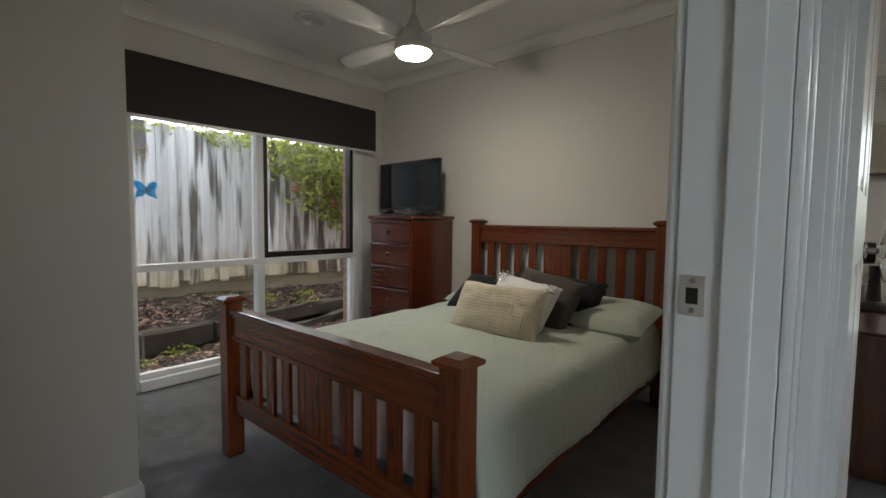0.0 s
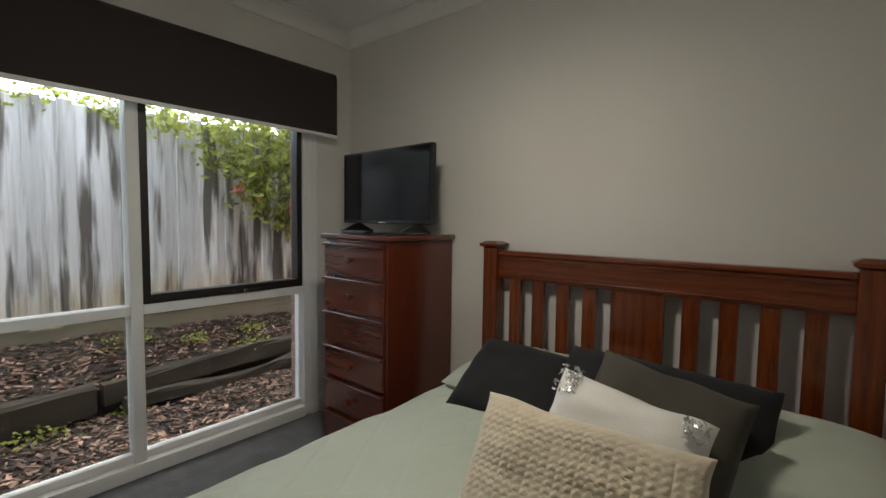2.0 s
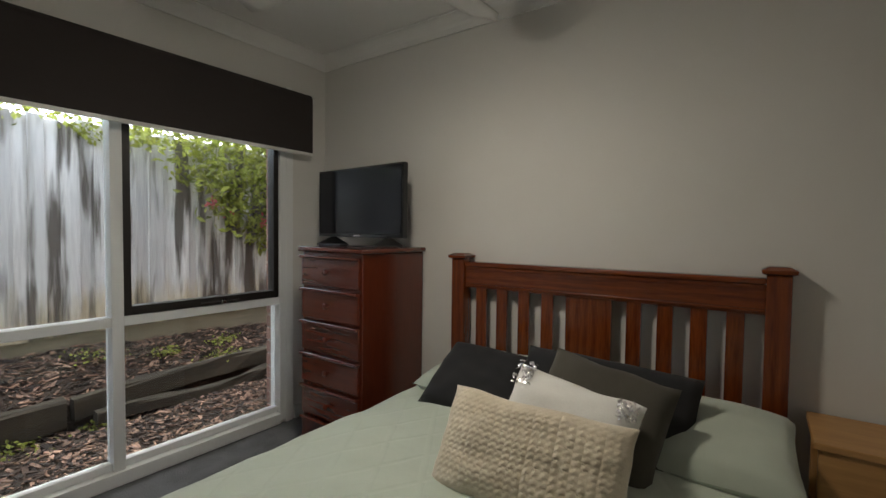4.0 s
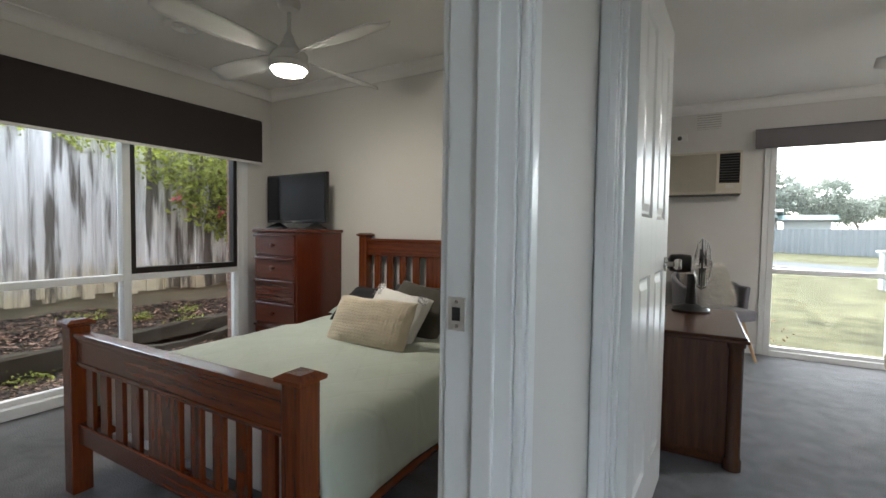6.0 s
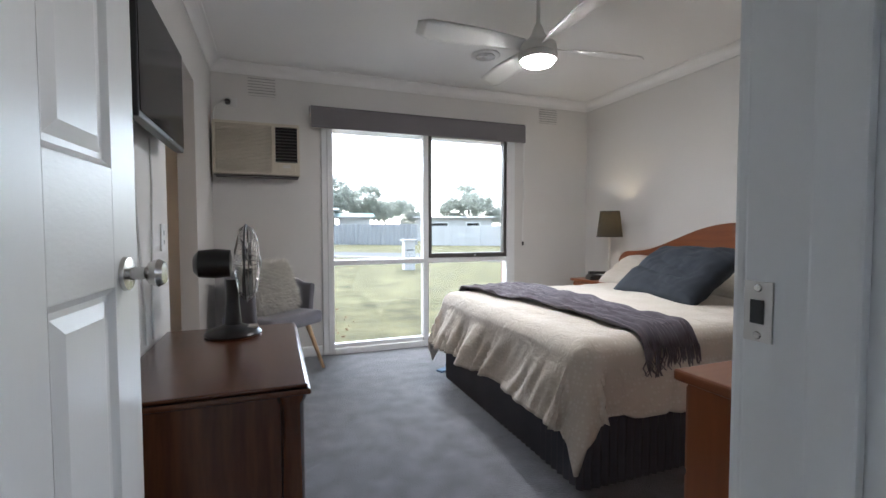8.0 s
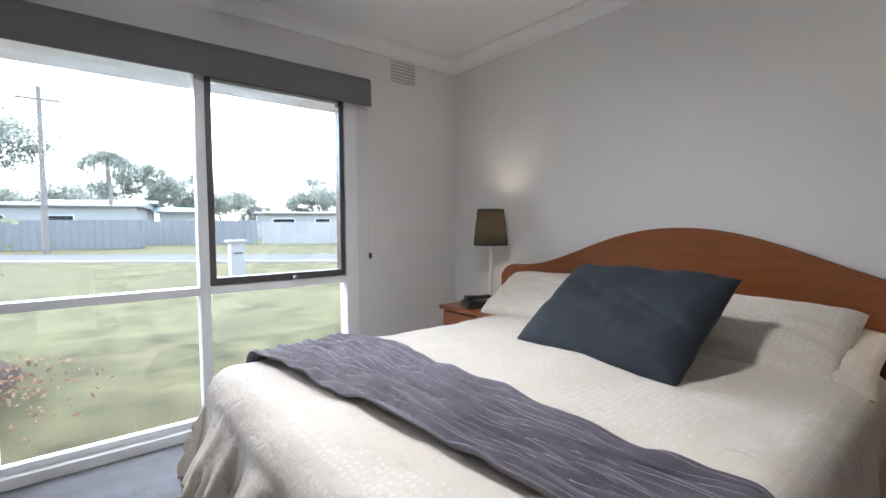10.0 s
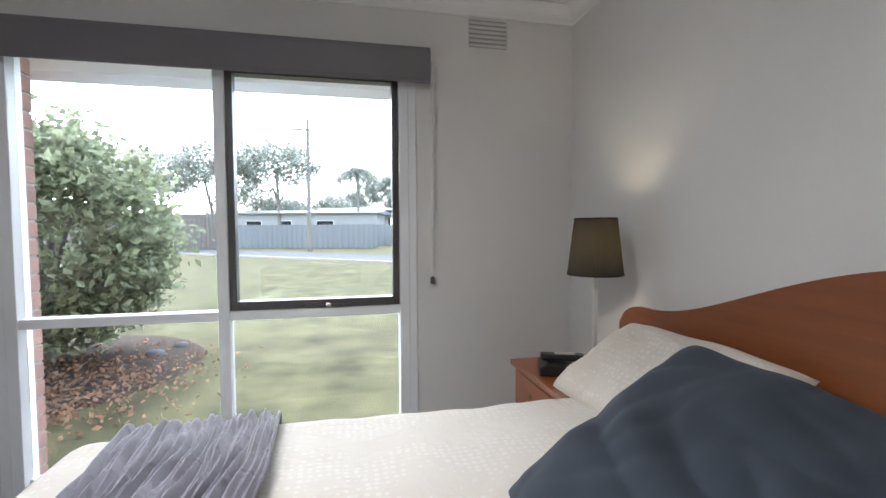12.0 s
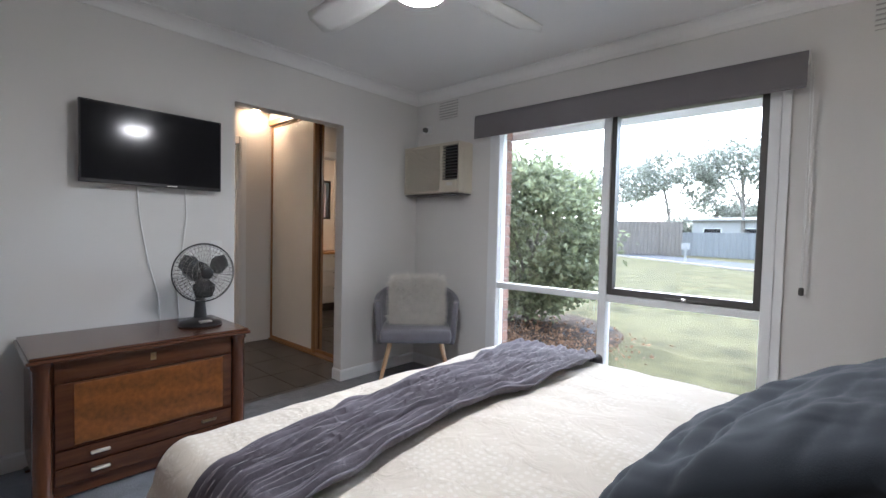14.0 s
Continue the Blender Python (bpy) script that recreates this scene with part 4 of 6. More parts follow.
SHADE = plain("black_pleated_fabric", (0.020, 0.018, 0.013), 0.8, 0.2, 10, 300, 0.2, depth=0.0008)
tn = SHADE.node_tree
tl = tn.nodes.new("ShaderNodeBsdfTranslucent")
tl.inputs["Color"].default_value = (0.0048, 0.0038, 0.0020, 1)
ad = tn.nodes.new("ShaderNodeAddShader")
tn.links.new(tn.nodes["Principled BSDF"].outputs[0], ad.inputs[0])
tn.links.new(tl.outputs[0], ad.inputs[1])
tn.links.new(ad.outputs[0], tn.nodes["Material Output"].inputs[0])


def band(r, h):
    """An open ring of tape round a shade's rim."""
    bm = bmesh.new()
    rings = [[bm.verts.new((q * math.cos(2 * math.pi * k / 48), q * math.sin(2 * math.pi * k / 48), z)) for k in range(48)]
             for q, z in ((r - 0.0015, h - 0.004), (r + 0.001, h - 0.004), (r + 0.001, h + 0.004), (r - 0.0015, h + 0.004))]
    for a, b in zip(rings, rings[1:] + rings[:1]):
        for k in range(48):
            bm.faces.new((a[k], a[(k + 1) % 48], b[(k + 1) % 48], b[k]))
    return bm


def table_lamp(place, label, turn):
    root = thing("table_lamp", place, label, "table lamp", "bedside lamps", turn)
    part("base", box(-0.06, 0.06, -0.075, 0.075, 0.006, 0.018, 0.003), LAMP_WHITE, root)
    for x in (-0.045, 0.045):
        for y in (-0.06, 0.06):
            part("foot", lathe([(0.006, 0), (0.006, 0.0058)], 8, (x, y, 0)), BLACK_PLASTIC, root)
    part("stem", box(-0.008, 0.008, -0.008, 0.008, 0.0185, 0.43, 0.002), LAMP_WHITE, root)
    part("socket", lathe([(0.016, 0.4305), (0.018, 0.44), (0.018, 0.47), (0.012, 0.475)], 16), LAMP_WHITE, root)
    bm = bmesh.new()
    steps, rings = 144, []
    for h, r in ((0.385, 0.113), (0.50, 0.100), (0.615, 0.086)):
        rings.append([bm.verts.new(((r + (0.0012 if k % 2 else -0.0012)) * math.cos(2 * math.pi * k / steps), (r + (0.0012 if k % 2 else -0.0012)) * math.sin(2 * math.pi * k / steps), h)) for k in range(steps)])
    for a, b in zip(rings, rings[1:]):
        for k in range(steps):
            bm.faces.new((a[k], a[(k + 1) % steps], b[(k + 1) % steps], b[k]))
    shade_ob = part("shade", bm, SHADE, root, "black pleated fabric shade")
    for h, r in ((0.384, 0.1145), (0.616, 0.0875)):
        part("trim", band(r, h), BLACK_FABRIC, shade_ob)
    part("bulb", lathe([(0.011, 0.4755), (0.013, 0.485), (0.026, 0.51), (0.028, 0.525), (0.02, 0.545), (0, 0.552)], 18), BULB, root, "glowing warm bulb", True)
    return root


table_lamp((3.385, 2.415, 0.6555), "white metal lamp with a lit black pleated shade", 0)
table_lamp((3.365, 4.58, 0.6305), "white metal lamp with a lit black shade beside the window", 0)
tagged(obj("cord", tube([(3.40, 2.345, 0.66), (3.43, 2.30, 0.659), (3.45, 2.22, 0.659), (3.465, 2.16, 0.659), (3.49, 2.10, 0.655), (3.55, 2.08, 0.45), (3.555, 2.07, 0.3)], 0.0028, 6), WHITE_PLASTIC), "white lamp cord trailing over the bedside table", "cord")
phone = thing("cordless_phone", (3.18, 4.51, 0.6305), "black cordless telephone on its base", "telephone", turn=-20)
part("base", prism([(-0.09, 0), (0.09, 0), (0.09, 0.03), (-0.06, 0.05), (-0.09, 0.03)], -0.07, 0.07, "y", 0.004), BLACK_PLASTIC, phone)
part("handset", box(-0.085, 0.085, -0.027, 0.027, 0.05, 0.074, 0.008), BLACK_PLASTIC, phone)
part("keypad", box(-0.03, 0.05, -0.015, 0.015, 0.0745, 0.076, 0.0), PLATE, phone)

# ---- dresser and old bureau ----
dresser = thing("dresser", (1.335, 1.55, 0), "long cherry veneer dresser with a polished top", "dresser")
part("body", box(0.02, 1.16, 0.0, 0.45, 0.0, 0.722, 0.003), CHERRY[2], dresser)
part("top", box(0.0, 1.18, 0.0, 0.475, 0.7225, 0.75, 0.009, 3), CHERRY[0], dresser)
for c in range(2):
    for r in range(3):
        d = part("drawer", box(0.035 + c * 0.558, 0.58 + c * 0.558, 0.4505, 0.467, 0.07 + r * 0.216, 0.275 + r * 0.216, 0.005), CHERRY[0], dresser)
        part("handle", tube([(0.26 + c * 0.558, 0.467, 0.18 + r * 0.216), (0.27 + c * 0.558, 0.485, 0.165 + r * 0.216), (0.345 + c * 0.558, 0.485, 0.165 + r * 0.216), (0.355 + c * 0.558, 0.467, 0.18 + r * 0.216)], 0.0035, 8), BRASS, d, "antique brass bail handle")

bureau = thing("bureau", (0.016, 2.52, 0), "old walnut bureau with rounded columns and figured front", "bureau")
BW, BT = 0.895, 0.65
part("body", box(0.0, 0.47, 0.03, BW - 0.03, 0.07, BT - 0.032, 0.004), WALNUT[2], bureau)
part("plinth", box(0.01, 0.46, 0.045, BW - 0.045, 0.012, 0.0695, 0.004), WALNUT[1], bureau)
part("top", box(-0.005, 0.525, -0.005, BW + 0.005, BT - 0.03, BT - 0.012, 0.008, 3), WALNUT[1], bureau)
part("top_rim", box(0.0, 0.515, 0.005, BW - 0.005, BT - 0.0115, BT, 0.005), WALNUT[1], bureau, "polished worn walnut top")
for y in (0.045, BW - 0.045):
    c = part("column", lathe([(0.04, 0.0), (0.04, 0.05), (0.034, 0.06), (0.034, BT - 0.06), (0.041, BT - 0.05), (0.041, BT - 0.031)], 20, (0.472, y, 0)), WALNUT[2], bureau, "rounded corner column", True)
    part("back_foot", box(0.01, 0.06, y - 0.02, y + 0.02, 0, 0.0118, 0.002), WALNUT[2], bureau)
part("frieze", box(0.4705, 0.482, 0.085, BW - 0.085, BT - 0.125, BT - 0.033, 0.003), WALNUT[1], bureau)
fall = part("fall_front", box(0.4705, 0.488, 0.085, BW - 0.085, 0.235, BT - 0.132, 0.004), WALNUT[1], bureau)
part("veneer_panel", box(0.4885, 0.491, 0.15, BW - 0.13, 0.243, BT - 0.14, 0.001), BURL, fall, "figured amber walnut veneer")
part("escutcheon", box(0.4822, 0.486, BW / 2 - 0.012, BW / 2 + 0.012, BT - 0.095, BT - 0.06, 0.002), BRASS, bureau)
for r in range(2):
    d = part("drawer", box(0.4705, 0.486, 0.085, BW - 0.085, 0.078 + r * 0.077, 0.148 + r * 0.077, 0.003), WALNUT[1], bureau)
    for y in (0.24, BW - 0.2):
        part("pull", box(0.4865, 0.502, y - 0.035, y + 0.035, 0.108 + r * 0.077, 0.12 + r * 0.077, 0.004), CREAM_PLASTIC if y < 0.4 else BRASS, d, "small bar pull")

# ---- table fan ----
fan = thing("table_fan", (0.285, 3.25, BT + 0.0004), "black plastic table fan with a wire cage", "fan")
part("base", lathe([(0, 0), (0.105, 0), (0.11, 0.008), (0.1, 0.022), (0.06, 0.034), (0.035, 0.045), (0, 0.046)], 32), BLACK_PLASTIC, fan, smooth=True)
part("control_panel", box(0.05, 0.095, -0.03, 0.03, 0.026, 0.034, 0.003), PLATE, fan)
part("neck", lathe([(0.034, 0.04), (0.03, 0.08), (0.024, 0.16), (0.026, 0.23)], 18), BLACK_PLASTIC, fan, smooth=True)
part("motor", lathe([(0, -0.14), (0.035, -0.138), (0.055, -0.12), (0.06, -0.06), (0.055, -0.005), (0.03, 0.0)], 24, (0, 0, 0.295), "x"), BLACK_PLASTIC, fan, smooth=True)
cage = part("cage_ring", tube([(0.055, 0.158 * math.cos(a * math.pi / 24), 0.295 + 0.158 * math.sin(a * math.pi / 24)) for a in range(49)], 0.004, 8), BLACK_PLASTIC, fan)
for k in range(44):
    a = 2 * math.pi * k / 44
    ca, sa = math.cos(a), math.sin(a)
    part("wire", tube([(0.105, 0.03 * ca, 0.295 + 0.03 * sa), (0.1, 0.09 * ca, 0.295 + 0.09 * sa), (0.085, 0.14 * ca, 0.295 + 0.14 * sa), (0.055, 0.158 * ca, 0.295 + 0.158 * sa), (0.03, 0.14 * ca, 0.295 + 0.14 * sa), (0.012, 0.06 * ca, 0.295 + 0.06 * sa)], 0.0011, 4), CHROME, cage)
for q, deep in ((0.05, 0.104), (0.075, 0.102), (0.1, 0.098), (0.122, 0.092), (0.142, 0.082), (0.152, 0.068)):
    part("wire_ring", tube([(deep, q * math.cos(a * math.pi / 20), 0.295 + q * math.sin(a * math.pi / 20)) for a in range(41)], 0.0012, 4), CHROME, cage)
part("hub_cap", lathe([(0.034, 0.1), (0.03, 0.108), (0.02, 0.112), (0, 0.113)], 20, (0, 0, 0.295), "x"), BLACK_PLASTIC, fan, smooth=True)
for k in range(3):
    bm = bmesh.new()
    grid = []
    for i in range(7):
        r = 0.025 + 0.112 * i / 6
        row = []
        for j in range(7):
            w = (j / 6 - 0.5) * (0.55 + 0.75 * math.sin(math.pi * min(1, i / 5.5)))
            a = 2 * math.pi * k / 3 + w + 0.5
            row.append(bm.verts.new((0.06 + 0.035 * (j / 6 - 0.5), r * math.cos(a), 0.295 + r * math.sin(a))))
        grid.append(row)
    for i in range(6):
        for j in range(6):
            bm.faces.new((grid[i][j], grid[i + 1][j], grid[i + 1][j + 1], grid[i][j + 1]))
    thick(part("blade", bm, BLACK_PLASTIC, fan, smooth=True), 0.003)

# ---- wall television ----
tv2 = thing("television", (0.0, 3.095, 1.41), "black flat television on a wall bracket", "television", turn=90)
part("casing", box(-0.34, 0.34, -0.092, -0.06, 0, 0.415, 0.005), BLACK_PLASTIC, tv2)
part("screen", box(-0.332, 0.332, -0.0945, -0.0925, 0.018, 0.407, 0), SCREEN, tv2)
part("rear_housing", box(-0.2, 0.2, -0.0595, -0.04, 0.05, 0.3, 0.01), BLACK_PLASTIC, tv2)
part("wall_bracket", box(-0.12, 0.12, -0.0395, -0.001, 0.1, 0.28, 0.004), ALU_BLACK, tv2)
part("badge", box(0.05, 0.1, -0.0935, -0.0925, 0.004, 0.011, 0), CHROME, tv2)
for y0, y1 in ((3.02, 3.12), (3.26, 3.22)):
    tagged(obj("cable", tube([(0.006, y0, 1.44), (0.006, y0 + 0.01, 1.25), (0.007, (y0 + y1) / 2, 1.0), (0.006, y1, 0.8), (0.006, y1 + 0.01, 0.66)], 0.0045, 6), WHITE_PLASTIC), "white cable running down the wall", "cable")
socket = thing("wall_switch", (0.0, 3.44, 1.05), "white plastic double switch plate on the wall", "switch")
part("plate", box(0.0005, 0.008, -0.035, 0.035, -0.058, 0.058, 0.003), WHITE_PLASTIC, socket)
for dz in (-0.02, 0.02):
    part("rocker", box(0.0082, 0.012, -0.008, 0.008, dz - 0.01, dz + 0.01, 0.002), WHITE_PLASTIC, socket)

# ---- air conditioner, vents ----
ac = thing("air_conditioner", (0.02, 5.18, 1.522), "cream wall-mounted box air conditioner with a grille", "air conditioner")
part("cabinet", box(0, 0.64, -0.12, -0.002, 0.0, 0.39, 0.012), CREAM_PLASTIC, ac)
face = part("front_frame", boxes((0.004, 0.022, -0.17, -0.1205, 0.006, 0.386), (0.622, 0.638, -0.17, -0.1205, 0.006, 0.386), (0.022, 0.622, -0.17, -0.1205, 0.366, 0.386), (0.022, 0.622, -0.17, -0.1205, 0.006, 0.024), (0.43, 0.455, -0.17, -0.1205, 0.024, 0.366), (0.455, 0.622, -0.17, -0.1205, 0.024, 0.1)), CREAM_PLASTIC, ac)
part("grille_back", box(0.022, 0.43, -0.13, -0.1215, 0.024, 0.366, 0), CREAM_PLASTIC, ac)
for k in range(34):
    part("slat", box(0.023, 0.429, -0.167, -0.14, 0.0265 + 0.01 * k, 0.0328 + 0.01 * k, 0), CREAM_PLASTIC, face)
part("outlet_back", box(0.455, 0.622, -0.13, -0.1215, 0.1, 0.366, 0), BLACK_PLASTIC, ac)
for k in range(11):
    part("louvre", box(0.457, 0.62, -0.164, -0.135, 0.108 + 0.0235 * k, 0.113 + 0.0235 * k, 0), ALU_GREY, face)
part("control_cover", box(0.475, 0.605, -0.174, -0.1705, 0.034, 0.09, 0.002), CREAM_PLASTIC, ac)
part("label_plate", box(0.51, 0.57, -0.1755, -0.1745, 0.058, 0.082, 0), PLATE, ac)
ac.scale = (0.985, 1.0, 1.05)
ac.location.z = 1.508
part("drain_lip", box(0.01, 0.63, -0.16, -0.003, -0.008, -0.0005, 0.002), ALU_GREY, ac)
tagged(obj("cord", tube([(0.03, 5.13, 1.912), (0.018, 5.15, 1.96), (0.025, 5.155, 2.03), (0.06, 5.155, 2.075), (0.12, 5.145, 2.09)], 0.006, 8), WHITE_PLASTIC), "white power cord of the air conditioner", "cord")
plug = thing("power_point", (0.13, 5.18, 2.09), "white power point with a plug", "power point")
part("plate", box(-0.05, 0.06, -0.009, -0.0005, -0.036, 0.036, 0.003), WHITE_PLASTIC, plug)
part("plug", lathe([(0.022, -0.009), (0.02, -0.035), (0.01, -0.045), (0, -0.046)], 14, (-0.01, 0, 0), "y"), ALU_GREY, plug)
# Grey lining colour holds the shade between the vent slats.
VENT_GREY = plain("shadowed_vent_lining", (0.36, 0.355, 0.34), 0.9, 0.1, 10, 80)
for x0 in (0.27, 2.98):
    v = thing("wall_vent", (x0, 5.18, 2.16), "white slatted plaster wall vent", "vent", "wall vents")
    part("backing", box(0, 0.205, -0.004, -0.0005, 0, 0.14, 0.0), VENT_GREY, v)
    for k in range(6):
        part("slat", prism([(-0.0045, 0.004 + k * 0.023), (-0.012, 0.0 + k * 0.023), (-0.012, 0.013 + k * 0.023), (-0.0045, 0.019 + k * 0.023)], -0.003, 0.208, "x"), WALL, v)


def round_vent(x, y, h):
    v = thing("ceiling_vent", (x, y, h), "round white ducted heating vent in the ceiling", "vent", "ceiling vents")
    part("flange", lathe([(0.085, -0.0005), (0.108, -0.002), (0.112, -0.007), (0.1, -0.014), (0.082, -0.012)], 32), WHITE_PLASTIC, v, smooth=True)
    part("throat", lathe([(0, -0.001), (0.081, -0.001), (0.081, -0.004), (0, -0.004)], 32), BLACK_PLASTIC, v)
    for r in (0.022, 0.044, 0.066):
        part("ring", lathe([(r - 0.008, -0.006), (r + 0.006, -0.022), (r + 0.008, -0.02), (r - 0.005, -0.005)], 28), WHITE_PLASTIC, v, smooth=True)


round_vent(-2.455, 1.66, H1)
round_vent(1.965, 4.335, H)


# ---- ceiling fans with lights ----
def ceiling_fan(place, turn, label, glow, longer=0.0):
    root = thing("ceiling_fan", place, label, "ceiling fan", "ceiling fans with lights", turn)
    part("canopy", lathe([(0.062, -0.0005), (0.062, -0.02), (0.05, -0.045), (0.02, -0.055), (0, -0.056)], 24), WHITE_PLASTIC, root, smooth=True)
    part("rod", lathe([(0.011, -0.0565), (0.011, -0.17 - longer)], 12), WHITE_PLASTIC, root)
    k = -longer
    part("motor_housing", lathe([(0.014, k - 0.165), (0.024, k - 0.185), (0.038, k - 0.225), (0.065, k - 0.26), (0.098, k - 0.28), (0.102, k - 0.3), (0.096, k - 0.325), (0, k - 0.326)], 36), WHITE_PLASTIC, root, smooth=True)
    part("light_ring", lathe([(0.096, k - 0.3265), (0.106, k - 0.332), (0.106, k - 0.358), (0.1, k - 0.366), (0.094, k - 0.366), (0.094, k - 0.356), (0, k - 0.356)], 36), WHITE_PLASTIC, root, smooth=True)
    part("diffuser", lathe([(0.090, k - 0.3565), (0.091, k - 0.367), (0.082, k - 0.383), (0.052, k - 0.394), (0, k - 0.398)], 36), glow, root, "glowing opal diffuser", True)
    for k in range(4):
        bm = bmesh.new()
        grid = []
        for i in range(13):
            t = i / 12
            r = 0.09 + 0.60 * t
            w = 0.06 + 0.085 * math.sin(math.pi * min(1, t * 1.15) * 0.62)
            if t > 0.9:
                w *= 1 - ((t - 0.9) / 0.1) ** 2 * 0.55
            grid.append([bm.verts.new((r, (j / 5 - 0.5) * w + 0.015 * t, -longer - 0.285 + (j / 5 - 0.5) * 0.035 + 0.012 * t)) for j in range(6)])
        for i in range(12):
            for j in range(5):
                bm.faces.new((grid[i][j], grid[i + 1][j], grid[i + 1][j + 1], grid[i][j + 1]))
        bmesh.ops.rotate(bm, verts=bm.verts[:], cent=(0, 0, 0), matrix=Matrix.Rotation(math.pi / 2 * k, 3, "Z"))
        thick(part("blade", bm, WHITE_PLASTIC, root, smooth=True), 0.006)
    return root


ceiling_fan((-1.66, 1.765, H1), -5, "white four-blade ceiling fan with a lit lamp, over the pine bed", FAN_GLOW)
ceiling_fan((1.83, 3.40, H), -4, "white four-blade ceiling fan with a lit lamp, over the large bed", FAN_GLOW_COOL, 0.022)

# ---- tub chair with fur cushion ----
chair = thing("tub_chair", (0.42, 4.80, 0), "grey felt tub chair with splayed beech legs", "chair", turn=45)
for sx in (-1, 1):
    for sy in (-1, 1):
        part("leg", tube([(sx * 0.19, sy * 0.17, 0.365), (sx * 0.275, sy * 0.255, 0.0)], 0.02, 12, 0.6), BEECH[2], chair)
part("seat", box(-0.265, 0.265, -0.27, 0.22, 0.365, 0.465, 0.04, 4), GREY_FELT, chair, smooth=True)
bm = bmesh.new()
grid = []
N = 44
for i in range(N + 1):
    a = math.pi * (-0.12 + 1.24 * i / N)
    low, high = 0.33, 0.66 + 0.11 * max(0, math.sin(a)) ** 0.8
    ring = []
    for j in range(9):
        t = j / 8
        flare = 1 + 0.10 * t
        ring.append(bm.verts.new((0.285 * math.cos(a) * flare, 0.29 * math.sin(a) * flare - 0.03, low + (high - low) * t)))
    grid.append(ring)
for i in range(N):
    for j in range(8):
        bm.faces.new((grid[i][j], grid[i + 1][j], grid[i + 1][j + 1], grid[i][j + 1]))
back = part("back_shell", bm, GREY_FELT, chair, smooth=True)
thick(back, 0.042, 0)
bv = back.modifiers.new("round", "BEVEL")
bv.width, bv.segments, bv.limit_method = 0.014, 3, "ANGLE"


def fur_cushion(w, h, t, strands, seed):
    bm = cushion(w, h, t, n=20, seed=seed)
    bm.normal_update()
    rg = random.Random(seed)
    faces = bm.faces[:]
    strand = []
    for _ in range(strands):
        f = rg.choice(faces)
        p, nrm = f.calc_center_median(), f.normal
        p = p + Vector((rg.uniform(-0.012, 0.012), 0, rg.uniform(-0.012, 0.012)))
        d = (nrm + Vector((rg.uniform(-0.8, 0.8), rg.uniform(-0.5, 0.5), rg.uniform(-1.3, 0.4)))).normalized()
        ln = rg.uniform(0.03, 0.075)
        side = d.cross(Vector((rg.uniform(-1, 1), rg.uniform(-1, 1), rg.uniform(-1, 1)))).normalized() * 0.0022
        strand.append((p - side, p + side, p + d * ln + Vector((0, 0, -0.012))))
    for a, b, c in strand:
        bm.faces.new([bm.verts.new(q) for q in (a, b, c)])
    return bm


fur = obj("fur_cushion", fur_cushion(0.40, 0.36, 0.16, 26000, 31), FUR)
fur.matrix_world = pose(0.40, 4.825, 0.66, -22, 0, 45)
tagged(fur, "shaggy white fur cushion on the tub chair", "cushion")

slipper = thing("slipper", (1.71, 4.43, 0), "pale blue slipper on the carpet by the bed", "slipper", turn=25)
SLIP = plain("pale_blue_fabric", (0.13, 0.22, 0.34), 0.9, 0.1, 20, 200, 0.3)
part("sole", prism([(-0.12, -0.03), (0.06, -0.042), (0.12, -0.02), (0.12, 0.02), (0.06, 0.042), (-0.12, 0.03)], 0.0, 0.015, "z", 0.004), SLIP, slipper)
part("upper", drape(0.0, 0.1, -0.02, 0.02, 0.05, 0.035, 0.01, 0.02, 0.0, 0.1, 1, "wens", 0.0, 0.0), SLIP, slipper, smooth=True)

